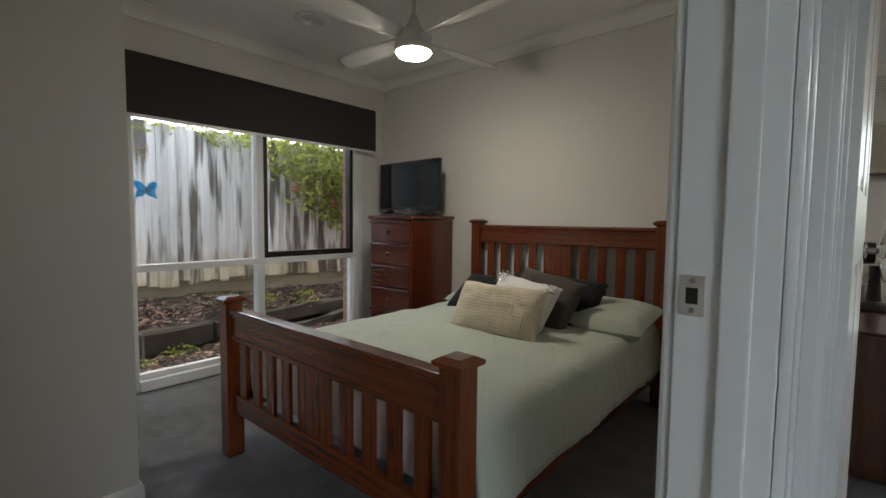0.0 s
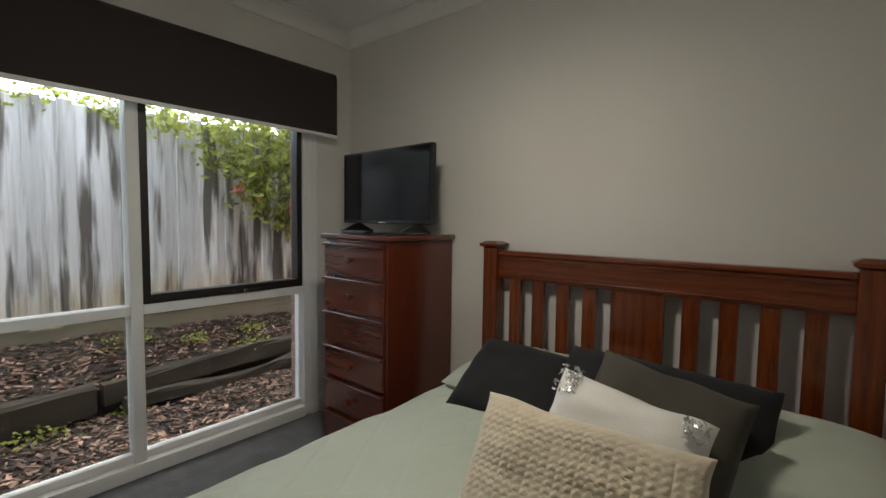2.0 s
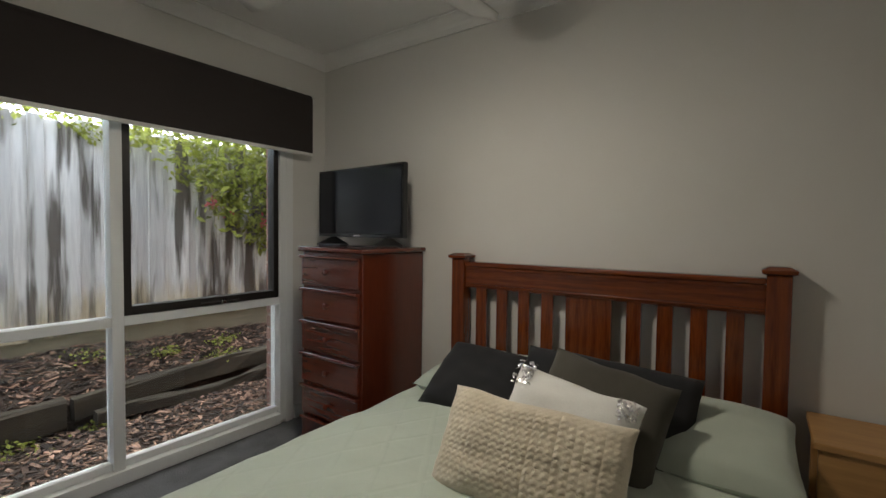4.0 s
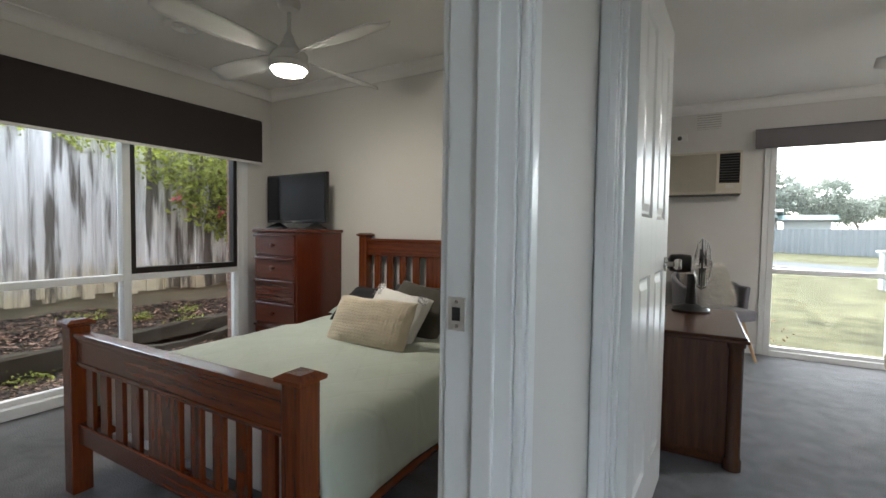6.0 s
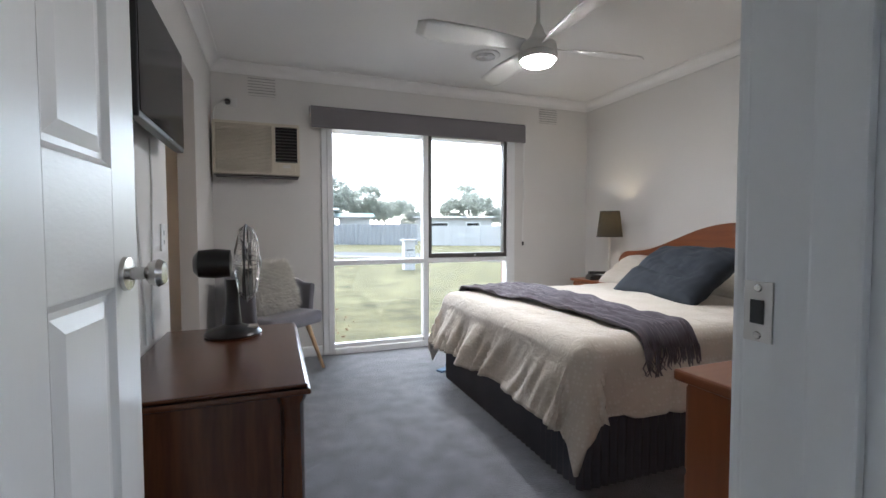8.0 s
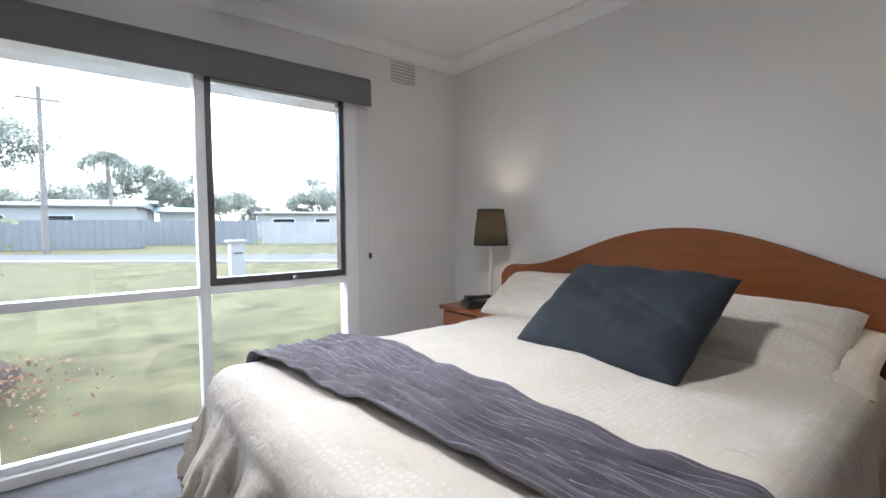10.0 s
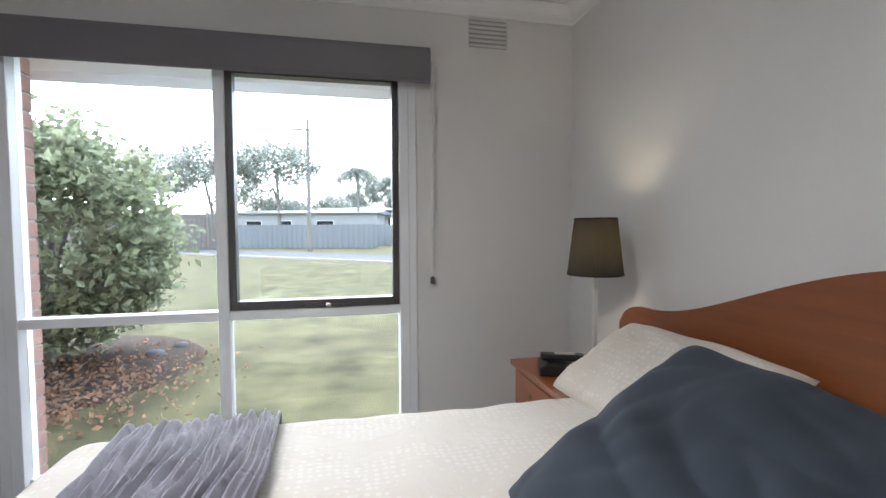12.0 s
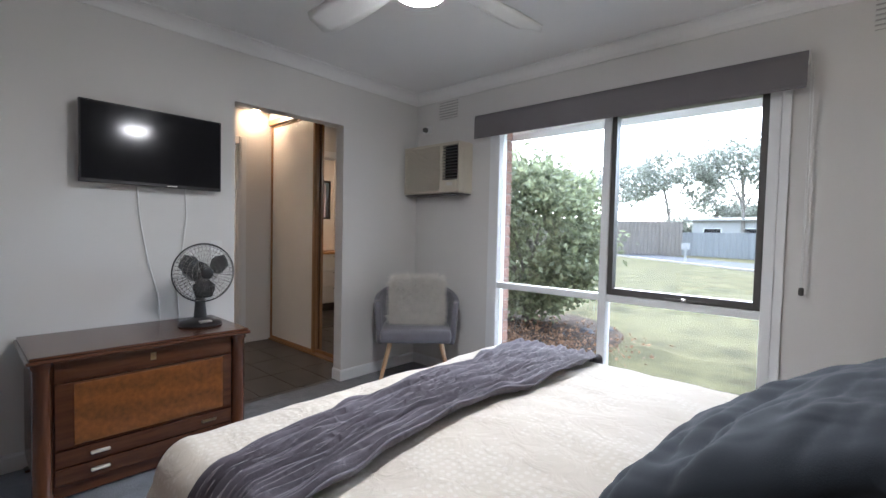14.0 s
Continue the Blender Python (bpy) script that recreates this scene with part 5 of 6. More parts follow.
# ---- open panel door ----
def panel_door(place, turn):
    root = thing("door_2", place, "white four-panel door standing open with a knob", "door", turn=turn, kind="structure")
    W, T, top = 0.755, 0.035, 2.02
    stiles = [(0.0, 0.11), (0.325, 0.43), (0.645, W)]
    rails = [(0.008, 0.22), (0.98, 1.19), (1.88, top)]
    cols = [(0.11, 0.325), (0.43, 0.645)]
    rows = [(0.22, 0.98), (1.19, 1.88)]
    for a, b in stiles:
        part("stile", box(a, b, -T / 2, T / 2, 0.008, top, 0.0015), DOOR_WHITE, root)
    for a, b in rails:
        for c, d in cols:
            part("rail", box(c, d, -T / 2, T / 2, a, b, 0.0015), DOOR_GRAIN, root)
    for a, b in cols:
        for c, d in rows:
            for s in (-1, 1):
                bm = bmesh.new()
                lv = [(0.0, T / 2), (0.012, T / 2 - 0.009), (0.022, T / 2 - 0.009), (0.046, T / 2 - 0.0015)]
                rings = [[bm.verts.new((x, s * y, z)) for x, z in ((a + k, c + k), (b - k, c + k), (b - k, d - k), (a + k, d - k))] for k, y in lv]
                for p, q in zip(rings, rings[1:]):
                    for i in range(4):
                        bm.faces.new((p[i], p[(i + 1) % 4], q[(i + 1) % 4], q[i]))
                bm.faces.new(rings[-1])
                bmesh.ops.recalc_face_normals(bm, faces=bm.faces[:])
                part("panel", bm, DOOR_WHITE, root)
    for s in (-1, 1):
        part("knob", lathe([(0.032, s * (T / 2 + 0.0003)), (0.031, s * (T / 2 + 0.008)), (0.012, s * (T / 2 + 0.011)), (0.011, s * (T / 2 + 0.034)), (0.022, s * (T / 2 + 0.042)), (0.0265, s * (T / 2 + 0.056)), (0.021, s * (T / 2 + 0.066)), (0, s * (T / 2 + 0.068))], 28, (0.69, 0, 1.0), "y"), CHROME, root, "satin chrome knob", True)
    part("latch", box(W + 0.0003, W + 0.009, -0.008, 0.008, 0.985, 1.015, 0.002), CHROME, root)
    for z in (0.25, 1.0, 1.8):
        part("hinge", lathe([(0.006, z - 0.045), (0.006, z + 0.045)], 10, (-0.004, T / 2 + 0.004, 0)), CHROME, root)
    return root


panel_door((0.1225, 1.531, 0), 86)

# ---- robe passage and ensuite ----
robe = thing("robe_doors", (0, 0, 0), "sliding robe doors, one white and one mirrored, timber framed", "wardrobe door", kind="structure")
part("head_track", box(-1.655, -0.105, 4.60, 4.72, 2.27, 2.33, 0.003), ROBE_FRAME[0], robe)
part("floor_track", box(-1.655, -0.105, 4.61, 4.71, 0.0005, 0.014, 0.002), ROBE_FRAME[0], robe)
part("bulkhead", box(-1.655, -0.105, 4.61, 4.71, 2.3305, H - 0.001, 0), WALL, robe)


def sliding(x0, x1, y, material, label):
    d = part("sliding_door", box(x0 + 0.03, x1 - 0.03, y - 0.006, y + 0.006, 0.045, 2.245, 0), material, robe, label)
    for a, b in ((x0, x0 + 0.03), (x1 - 0.03, x1)):
        part("door_stile", box(a, b, y - 0.016, y + 0.016, 0.015, 2.268, 0.004), ROBE_FRAME[2], d)
    for a, b in ((0.015, 0.045), (2.245, 2.268)):
        part("door_rail", box(x0 + 0.03, x1 - 0.03, y - 0.016, y + 0.016, a, b, 0.004), ROBE_FRAME[0], d)


sliding(-1.65, -0.80, 4.640, WHITE_PLASTIC, "plain white sliding panel")
sliding(-0.84, -0.11, 4.682, MIRROR, "mirrored sliding panel")
down = thing("downlight", (-1.585, 4.435, H), "small lit recessed downlight", "downlight")
part("bezel", lathe([(0.036, -0.0005), (0.05, -0.002), (0.05, -0.006), (0.036, -0.004)], 24), WHITE_PLASTIC, down)
part("lens", lathe([(0, -0.002), (0.0355, -0.002), (0.0355, -0.004), (0, -0.005)], 24), DOWNLIGHT, down)
# Unseen copies added in the ensuite to brighten what the mirror reflects.
ensuite_fill_1 = copy_thing(down, pose(-2.45, 3.6, H))
ensuite_fill_2 = copy_thing(down, pose(-2.15, 3.25, H))
ensuite_fill_3 = copy_thing(down, pose(-2.6, 4.2, H))
door_frame("door_frame_3", "y", 3.468, 4.282, -1.76, -1.66, 2.03, "white gloss door frame to the ensuite")
vanity = thing("vanity", (-3.10, 2.97, 0), "white vanity with a timber top and basin", "vanity")
part("cabinet", box(0, 0.44, 0.0, 0.95, 0.12, 0.83, 0.003), WHITE_PLASTIC, vanity)
part("kick", box(0, 0.39, 0.02, 0.93, 0, 0.1195, 0), GROUT, vanity)
part("benchtop", box(0, 0.47, 0.0, 0.97, 0.8305, 0.865, 0.004), OAK[1], vanity)
for c in range(2):
    for r in range(3):
        d = part("drawer", box(0.4405, 0.456, 0.012 + c * 0.47, 0.47 + c * 0.47, 0.135 + r * 0.232, 0.36 + r * 0.232, 0.002), WHITE_PLASTIC, vanity)
        part("handle", box(0.4565, 0.466, 0.18 + c * 0.47, 0.30 + c * 0.47, 0.325 + r * 0.232, 0.333 + r * 0.232, 0.002), CHROME, d)
part("basin", lathe([(0, 0.869), (0.12, 0.868), (0.17, 0.9), (0.18, 0.96), (0.172, 0.96), (0.16, 0.905), (0.11, 0.88), (0, 0.878)], 28, (0.24, 0.62, 0)), WHITE_PLASTIC, vanity, smooth=True)
part("tap", tube([(0.09, 0.42, 0.866), (0.09, 0.42, 1.0), (0.1, 0.42, 1.03), (0.2, 0.43, 1.03)], 0.013, 10), BLACK_PLASTIC, vanity)
ens = thing("window_3", (0, 0, 0), "small dark-framed ensuite window", "window", kind="structure")
for d in ((-3.22, -3.14, 3.0, 3.03, 1.35, 1.95), (-3.22, -3.14, 3.47, 3.5, 1.35, 1.95), (-3.22, -3.14, 3.03, 3.47, 1.35, 1.38), (-3.22, -3.14, 3.03, 3.47, 1.92, 1.95)):
    part("window_frame", box(*d, 0.002), ALU_BLACK, ens)
pane = part("pane", box(-3.182, -3.178, 3.03, 3.47, 1.38, 1.92, 0), GLASS, ens)
pane.visible_shadow = False
for i in range(4):
    for j in range(6):
        tagged(part("tile", box(-0.1 - 0.402 * (i + 1) + 0.002, -0.1 - 0.402 * i - 0.002, 2.954 + j * 0.277, 2.954 + (j + 1) * 0.277 - 0.004, -0.0058, 0.0, 0.001, 1), TILE, bpy.data.objects["floor_tile_bed"]))
for j in range(3):
    part("tile", box(-0.098, -0.052, 3.56 + j * 0.275, 3.831 + j * 0.275, -0.0058, 0.0, 0.001, 1), TILE, bpy.data.objects["floor_tile_bed"])
for i in range(4):
    for j in range(6):
        part("tile", box(-1.765 - 0.34 * (i + 1) + 0.002, -1.765 - 0.34 * i - 0.002, 2.954 + j * 0.37, 2.954 + (j + 1) * 0.37 - 0.004, -0.0058, 0.0, 0.001, 1), TILE, bpy.data.objects["floor_tile_bed"])

# ---- butterfly sticker on the garden window ----
bf = thing("butterfly_sticker", (-3.163, 0.915, 1.262), "blue and turquoise butterfly decal on the window glass", "sticker")
BF_BLUE = plain("butterfly_blue", (0.22, 0.55, 0.85), 0.4, 0.3, 60, 200, 0.0)
BF_TEAL = plain("butterfly_turquoise", (0.35, 0.85, 0.8), 0.4, 0.3, 60, 200, 0.0)
BF_GOLD = plain("butterfly_gold", (0.45, 0.30, 0.05), 0.4, 0.2, 60, 200, 0.0)

for film in (BF_BLUE, BF_TEAL, BF_GOLD):
    n, l = film.node_tree.nodes, film.node_tree.links
    t, mx = n.new("ShaderNodeBsdfTranslucent"), n.new("ShaderNodeMixShader")
    mx.inputs[0].default_value = 0.7
    l.new(n["Principled BSDF"].inputs["Base Color"].links[0].from_socket, t.inputs["Color"])
    l.new(n["Principled BSDF"].outputs[0], mx.inputs[1])
    l.new(t.outputs[0], mx.inputs[2])
    l.new(mx.outputs[0], n["Material Output"].inputs[0])


def wing(s, pts, x0, x1):
    return prism([(s * a * 1.08, b * 1.12) for a, b in pts], x0, x1, "x")


for s in (-1, 1):
    u = part("upper_wing", wing(s, [(0.002, -0.004), (0.004, 0.02), (0.018, 0.042), (0.042, 0.052), (0.06, 0.044), (0.058, 0.02), (0.045, 0.003), (0.02, -0.003)], 0, 0.002), BF_BLUE, bf)
    part("wing_patch", wing(s, [(0.008, 0.002), (0.018, 0.02), (0.035, 0.03), (0.044, 0.024), (0.036, 0.008), (0.02, 0.0)], 0.0022, 0.003), BF_TEAL, u)
    lo = part("lower_wing", wing(s, [(0.002, -0.005), (0.02, -0.004), (0.045, 0.001), (0.05, -0.02), (0.058, -0.045), (0.05, -0.046), (0.038, -0.037), (0.02, -0.036), (0.005, -0.02)], 0, 0.002), BF_BLUE, bf)
    part("wing_patch", wing(s, [(0.008, -0.01), (0.028, -0.01), (0.036, -0.02), (0.03, -0.03), (0.014, -0.022)], 0.0022, 0.003), BF_TEAL, lo)
part("body", prism([(-0.003, -0.022), (0.003, -0.022), (0.005, 0.0), (0.003, 0.02), (-0.003, 0.02), (-0.005, 0.0)], 0.0, 0.004, "x"), BF_GOLD, bf)
ring = thing("ring_sticker", (-3.163, 0.895, 1.495), "small gold ring-shaped decal on the glass", "sticker")
part("ring", tube([(0.001, 0.026 * math.cos(a * math.pi / 10), 0.02 * math.sin(a * math.pi / 10)) for a in range(21)], 0.003, 6), BF_GOLD, ring)
part("wing", prism([(-0.02, 0.01), (0.0, 0.026), (0.02, 0.01), (0.0, 0.014)], 0, 0.002, "x"), BF_GOLD, ring)
# silver sequin corner of the white cushion and its knots
for dx, dz, w, h in ((-0.15, 0.12, 0.07, 0.08), (0.15, 0.12, 0.05, 0.06), (-0.05, -0.03, 0.05, 0.03), (0.02, -0.06, 0.04, 0.03)):
    rg = random.Random(int(dx * 100) + 7)
    bm = bmesh.new()
    for _ in range(60):
        x, z = dx + rg.uniform(-w, w) / 2, dz + rg.uniform(-h, h) / 2
        u, v = x / 0.19, z / 0.17
        y = -0.06 * max(0, (1 - u ** 4) * (1 - v ** 4)) ** 0.42 - 0.004
        a, b = Vector((rg.uniform(-1, 1), rg.uniform(-0.4, 0.4), rg.uniform(-1, 1))).normalized() * 0.006, Vector((rg.uniform(-1, 1), rg.uniform(-0.4, 0.4), rg.uniform(-1, 1))).normalized() * 0.006
        c = Vector((x, y, z))
        bm.faces.new([bm.verts.new(c + q) for q in (a, b, -a, -b)])
    part("sequin_patch", bm, SEQUIN, sequin_cushion, "silver sequins")


# ---- outdoors: ground, side garden ----
GRASS = plain("winter_lawn", (0.092, 0.086, 0.044), 0.95, 0.6, 2.2, 70, 0.9, depth=0.02)
ASPHALT = plain("road_asphalt", (0.085, 0.088, 0.095), 0.9, 0.15, 3, 60, 0.4, depth=0.01)
SOIL = plain("damp_soil", (0.062, 0.046, 0.036), 0.95, 0.4, 6, 60, 1.0, depth=0.02)
CHIP = plain("bark_chips", (0.080, 0.048, 0.034), 0.9, 0.6, 9, 90, 0.5, stretch=(1, 1, 1))
SLEEPER = plain("old_sleeper", (0.040, 0.029, 0.017), 0.9, 0.5, 9, 70, 0.6, stretch=(1, 0.08, 1), depth=0.004)
BRICK = plain("red_brick", (0.27, 0.155, 0.122), 0.9, 0.25, 9, 120, 0.5, per=0.2, depth=0.004)
MORTAR = plain("mortar", (0.30, 0.27, 0.24), 0.95, 0.15, 12, 120, 0.4)
STEEL_FENCE = plain("pale_steel_fence", (0.175, 0.18, 0.18), 0.6, 0.06, 2, 30, 0.1)
WHITE_WALL = plain("white_render", (0.31, 0.305, 0.29), 0.8, 0.05, 1, 20, 0.1)
ROOF_GREY = plain("pale_metal_roof", (0.21, 0.215, 0.215), 0.6, 0.08, 2, 30, 0.1)
GREEN_ROOF = plain("green_metal_roof", (0.16, 0.24, 0.22), 0.6, 0.08, 2, 30, 0.1)
BROWN_FENCE = plain("grey_brown_palings", (0.19, 0.165, 0.14), 0.9, 0.2, 3, 40, 0.3, per=0.15)
for m in (GRASS, ASPHALT, SOIL):
    m.node_tree.nodes["Principled BSDF"].inputs["Specular IOR Level"].default_value = 0.08
BARK = plain("tree_bark", (0.20, 0.18, 0.155), 0.95, 0.3, 6, 50, 0.8, depth=0.01)


def leaf_mat(name, c, light):
    m = plain(name, c, 0.6, 0.35, 6, 40, 0.0)
    m.node_tree.nodes["Principled BSDF"].inputs["Specular IOR Level"].default_value = 0.25
    n, l = m.node_tree.nodes, m.node_tree.links
    g, hsv, mr = n.new("ShaderNodeNewGeometry"), n.new("ShaderNodeHueSaturation"), n.new("ShaderNodeMapRange")
    mr.inputs["To Min"].default_value, mr.inputs["To Max"].default_value = 0.55, light
    l.new(g.outputs["Random Per Island"], mr.inputs[0])
    l.new(mr.outputs[0], hsv.inputs["Value"])
    b = n["Principled BSDF"]
    src = b.inputs["Base Color"].links[0].from_socket
    l.new(src, hsv.inputs["Color"])
    l.new(hsv.outputs[0], b.inputs["Base Color"])
    t, a = n.new("ShaderNodeBsdfTranslucent"), n.new("ShaderNodeMixShader")
    a.inputs[0].default_value = 0.42
    l.new(hsv.outputs[0], t.inputs["Color"])
    l.new(b.outputs[0], a.inputs[1])
    l.new(t.outputs[0], a.inputs[2])
    l.new(a.outputs[0], n["Material Output"].inputs[0])
    return m


LEAF = leaf_mat("shrub_leaf", (0.25, 0.27, 0.06), 1.7)
LEAF_PALE = leaf_mat("pale_leaf", (0.20, 0.23, 0.16), 1.5)
CAMELLIA = leaf_mat("camellia_leaf", (0.205, 0.225, 0.135), 1.7)
# Pale gum leaf colour includes the washed-out haze over the far trees.
GUM = leaf_mat("gum_leaf", (0.27, 0.285, 0.24), 1.4)
PETAL = plain("pink_petal", (0.55, 0.09, 0.12), 0.6, 0.2, 30, 100, 0.0)


def leaves(spots, size, seed, droop=0.3, slim=0.36):
    """Many folded leaves, each of two facets, joined."""
    rg = random.Random(seed)
    verts, faces = [], []
    for p in spots:
        p = Vector(p)
        d = Vector((rg.gauss(0, 1), rg.gauss(0, 1), rg.gauss(0, 0.7) - droop)).normalized()
        s = d.cross(Vector((rg.gauss(0, 1), rg.gauss(0, 1), rg.gauss(0, 1)))).normalized()
        up = s.cross(d)
        ln = size * rg.uniform(0.6, 1.3)
        k = len(verts)
        verts += [p, p + d * ln * 0.5 + s * ln * slim + up * ln * 0.1, p + d * ln, p + d * ln * 0.5 - s * ln * slim + up * ln * 0.1]
        faces += [(k, k + 1, k + 2), (k, k + 2, k + 3)]
    return verts, faces


def raw(name, verts, faces, material, parent=None, label=""):
    me = bpy.data.meshes.new(name)
    me.from_pydata([tuple(v) for v in verts], [], faces)
    me.materials.append(material)
    ob = new(name, me)
    if parent is not None:
        ob.parent = parent
    return tagged(ob, label) if label else ob


def lumps(rg, centre, radii, clumps, per, spread):
    """Spots for leaves gathered in clumps over an uneven crown."""
    spots, c = [], Vector(centre)
    for _ in range(clumps):
        d = Vector((rg.gauss(0, 1), rg.gauss(0, 1), rg.gauss(0, 1))).normalized()
        r = rg.uniform(0.45, 1.0) ** 0.5
        q = c + Vector((d.x * radii[0], d.y * radii[1], d.z * radii[2])) * r
        for _ in range(per):
            spots.append(q + Vector((rg.gauss(0, spread), rg.gauss(0, spread), rg.gauss(0, spread * 0.7))))
    return spots


structure("ground", boxes((-400, 400, -400, 400, -0.6, -0.2)), GRASS, "patchy winter lawn reaching to the horizon", "ground")


def strip(name, centre, direction, half, length, z, material, label, category):
    d = Vector((*direction, 0)).normalized()
    s = Vector((-d.y, d.x, 0))
    c = Vector((*centre, 0))
    bm = prism([tuple((c + d * a * length + s * b * half).xy) for a, b in ((-1, -1), (1, -1), (1, 1), (-1, 1))], -0.205, z, "z")
    return structure(name, bm, material, label, category)


strip("road", (0.5, 27.6), (-0.74, 0.67), 1.9, 120, -0.17, ASPHALT, "grey asphalt road across the lawn", "road")
strip("kerb_1", (-0.95, 25.9), (-0.74, 0.67), 0.12, 120, -0.12, MORTAR, "pale concrete kerb", "kerb")
strip("driveway", (10.5, 12.0), (0.35, 1.0), 1.5, 9, -0.185, ASPHALT, "grey sealed driveway", "road")

# side garden seen from the pine bed
rg = random.Random(3)


def bank(x, y):
    """Height of the side garden."""
    edge = -4.28 - 0.1 * (y - 1.5)
    n = 0.03 * noise.noise(Vector((x * 2.2, y * 2.2, 4))) + 0.015 * noise.noise(Vector((x * 7, y * 7, 2)))
    if x > edge:
        return -0.1 + n * 0.7
    return 0.06 + n + 0.22 * min(1, (edge - x) / 0.7)


xs, ys2 = np.linspace(-5.25, -3.36, 50), np.linspace(-2.5, 7.0, 140)
verts = [(float(x), float(y), bank(x, y)) for x in xs for y in ys2]
faces = [(i * 140 + j, (i + 1) * 140 + j, (i + 1) * 140 + j + 1, i * 140 + j + 1) for i in range(49) for j in range(139)]
tagged(raw("garden_bed", verts, faces, SOIL), "raised garden bed of dark damp soil", "garden bed", kind="structure")
verts, faces = [], []
for _ in range(14000):
    x, y = rg.uniform(-5.1, -3.4), rg.uniform(-0.6, 5.0)
    z = bank(x, y)
    big = rg.random() < 0.22
    a, ln, w = rg.uniform(0, math.pi), rg.uniform(0.02, 0.05) if big else rg.uniform(0.006, 0.024), rg.uniform(0.006, 0.014) if big else rg.uniform(0.003, 0.009)
    d, s = Vector((math.cos(a), math.sin(a), rg.uniform(-0.4, 0.4))), Vector((-math.sin(a), math.cos(a), rg.uniform(-0.4, 0.4)))
    c = Vector((x, y, z + 0.006))
    k = len(verts)
    verts += [c - d * ln - s * w, c + d * ln - s * w, c + d * ln + s * w, c - d * ln + s * w]
    verts += [v + Vector((0, 0, 0.006)) for v in verts[k:k + 4]]
    faces += [(k + 4, k + 5, k + 6, k + 7), (k, k + 1, k + 5, k + 4), (k + 1, k + 2, k + 6, k + 5), (k + 2, k + 3, k + 7, k + 6), (k + 3, k, k + 4, k + 7)]
mulch = raw("mulch", verts, faces, CHIP)
tagged(mulch, "scattered brown bark chips over the garden", "mulch", kind="stuff")
n, l = CHIP.node_tree.nodes, CHIP.node_tree.links
g, hsv, mr = n.new("ShaderNodeNewGeometry"), n.new("ShaderNodeHueSaturation"), n.new("ShaderNodeMapRange")
mr.inputs["To Min"].default_value, mr.inputs["To Max"].default_value = 0.3, 5.0
few = n.new("ShaderNodeMath")
few.operation = "POWER"
few.inputs[1].default_value = 2.6
l.new(g.outputs["Random Per Island"], few.inputs[0])
l.new(few.outputs[0], mr.inputs[0])
l.new(mr.outputs[0], hsv.inputs["Value"])
l.new(n["Principled BSDF"].inputs["Base Color"].links[0].from_socket, hsv.inputs["Color"])
l.new(hsv.outputs[0], n["Principled BSDF"].inputs["Base Color"])


def log(points, w, h, label):
    bm = bmesh.new()
    rings = []
    for i, p in enumerate(points):
        p = Vector(p)
        j = [0.026 * noise.noise(Vector((i * 0.7, k * 3.1, p.y))) for k in range(8)]
        rings.append([bm.verts.new(p + Vector((a * (w / 2 + j[k]), 0, b * (h / 2 + j[k])))) for k, (a, b) in enumerate(((1, -0.75), (1, 0.75), (0.75, 1), (-0.75, 1), (-1, 0.75), (-1, -0.75), (-0.75, -1), (0.75, -1)))])
    for a, b in zip(rings, rings[1:]):
        for k in range(8):
            bm.faces.new((a[k], b[k], b[(k + 1) % 8], a[(k + 1) % 8]))
    bm.faces.new(rings[0])
    bm.faces.new(rings[-1][::-1])
    bmesh.ops.recalc_face_normals(bm, faces=bm.faces[:])
    return tagged(obj("sleeper", bm, SLEEPER), label, "sleeper", "garden edging sleepers")


log([(-4.24 - 0.1 * (y - 1.5), y, 0.03) for y in np.linspace(-0.5, 1.72, 12)], 0.09, 0.2, "mossy old timber sleeper edging the garden bed")
log([(-4.24 - 0.1 * (y - 1.5), y, 0.055 + 0.02 * math.sin(y * 3)) for y in np.linspace(1.76, 4.6, 14)], 0.1, 0.15, "weathered timber sleeper edging the garden bed")
log([(-4.16 - 0.09 * (y - 1.5), y, -0.055 + 0.025 * math.sin(y * 4)) for y in np.linspace(1.86, 4.6, 14)], 0.09, 0.09, "split lower timber sleeper at the garden edge")
post = lathe([(0.07, -0.2), (0.07, 0.13), (0.062, 0.145), (0, 0.145)], 10, (-4.13, 1.07, 0))
tagged(obj("stump_post", post, SLEEPER), "short mossy round garden post", "post")

# paling fence
PALING = plain("weathered_paling", (0.60, 0.575, 0.56), 0.95, 0.25, 3.5, 55, 0.6, stretch=(1, 1, 0.12), per=0.16, depth=0.004)
n, l = PALING.node_tree.nodes, PALING.node_tree.links
gm = n.new("ShaderNodeNewGeometry")
apart = n.new("ShaderNodeSeparateXYZ")
l.new(gm.outputs["Position"], apart.inputs[0])


def ranged(value, a, b, c, d):
    """A value led from a..b to c..d."""
    m = n.new("ShaderNodeMapRange")
    for k, v in zip(("From Min", "From Max", "To Min", "To Max"), (a, b, c, d)):
        m.inputs[k].default_value = v
    l.new(value, m.inputs[0])
    return m.outputs[0]


def streaks(scale, detail, size):
    mp, ns = n.new("ShaderNodeMapping"), n.new("ShaderNodeTexNoise")
    mp.inputs["Scale"].default_value = size
    ns.inputs["Scale"].default_value, ns.inputs["Detail"].default_value = scale, detail
    l.new(gm.outputs["Position"], mp.inputs[0])
    l.new(mp.outputs[0], ns.inputs["Vector"])
    return ns.outputs[0]


def added(a, b):
    m = n.new("ShaderNodeMath")
    l.new(a, m.inputs[0])
    l.new(b, m.inputs[1])
    return m.outputs[0]


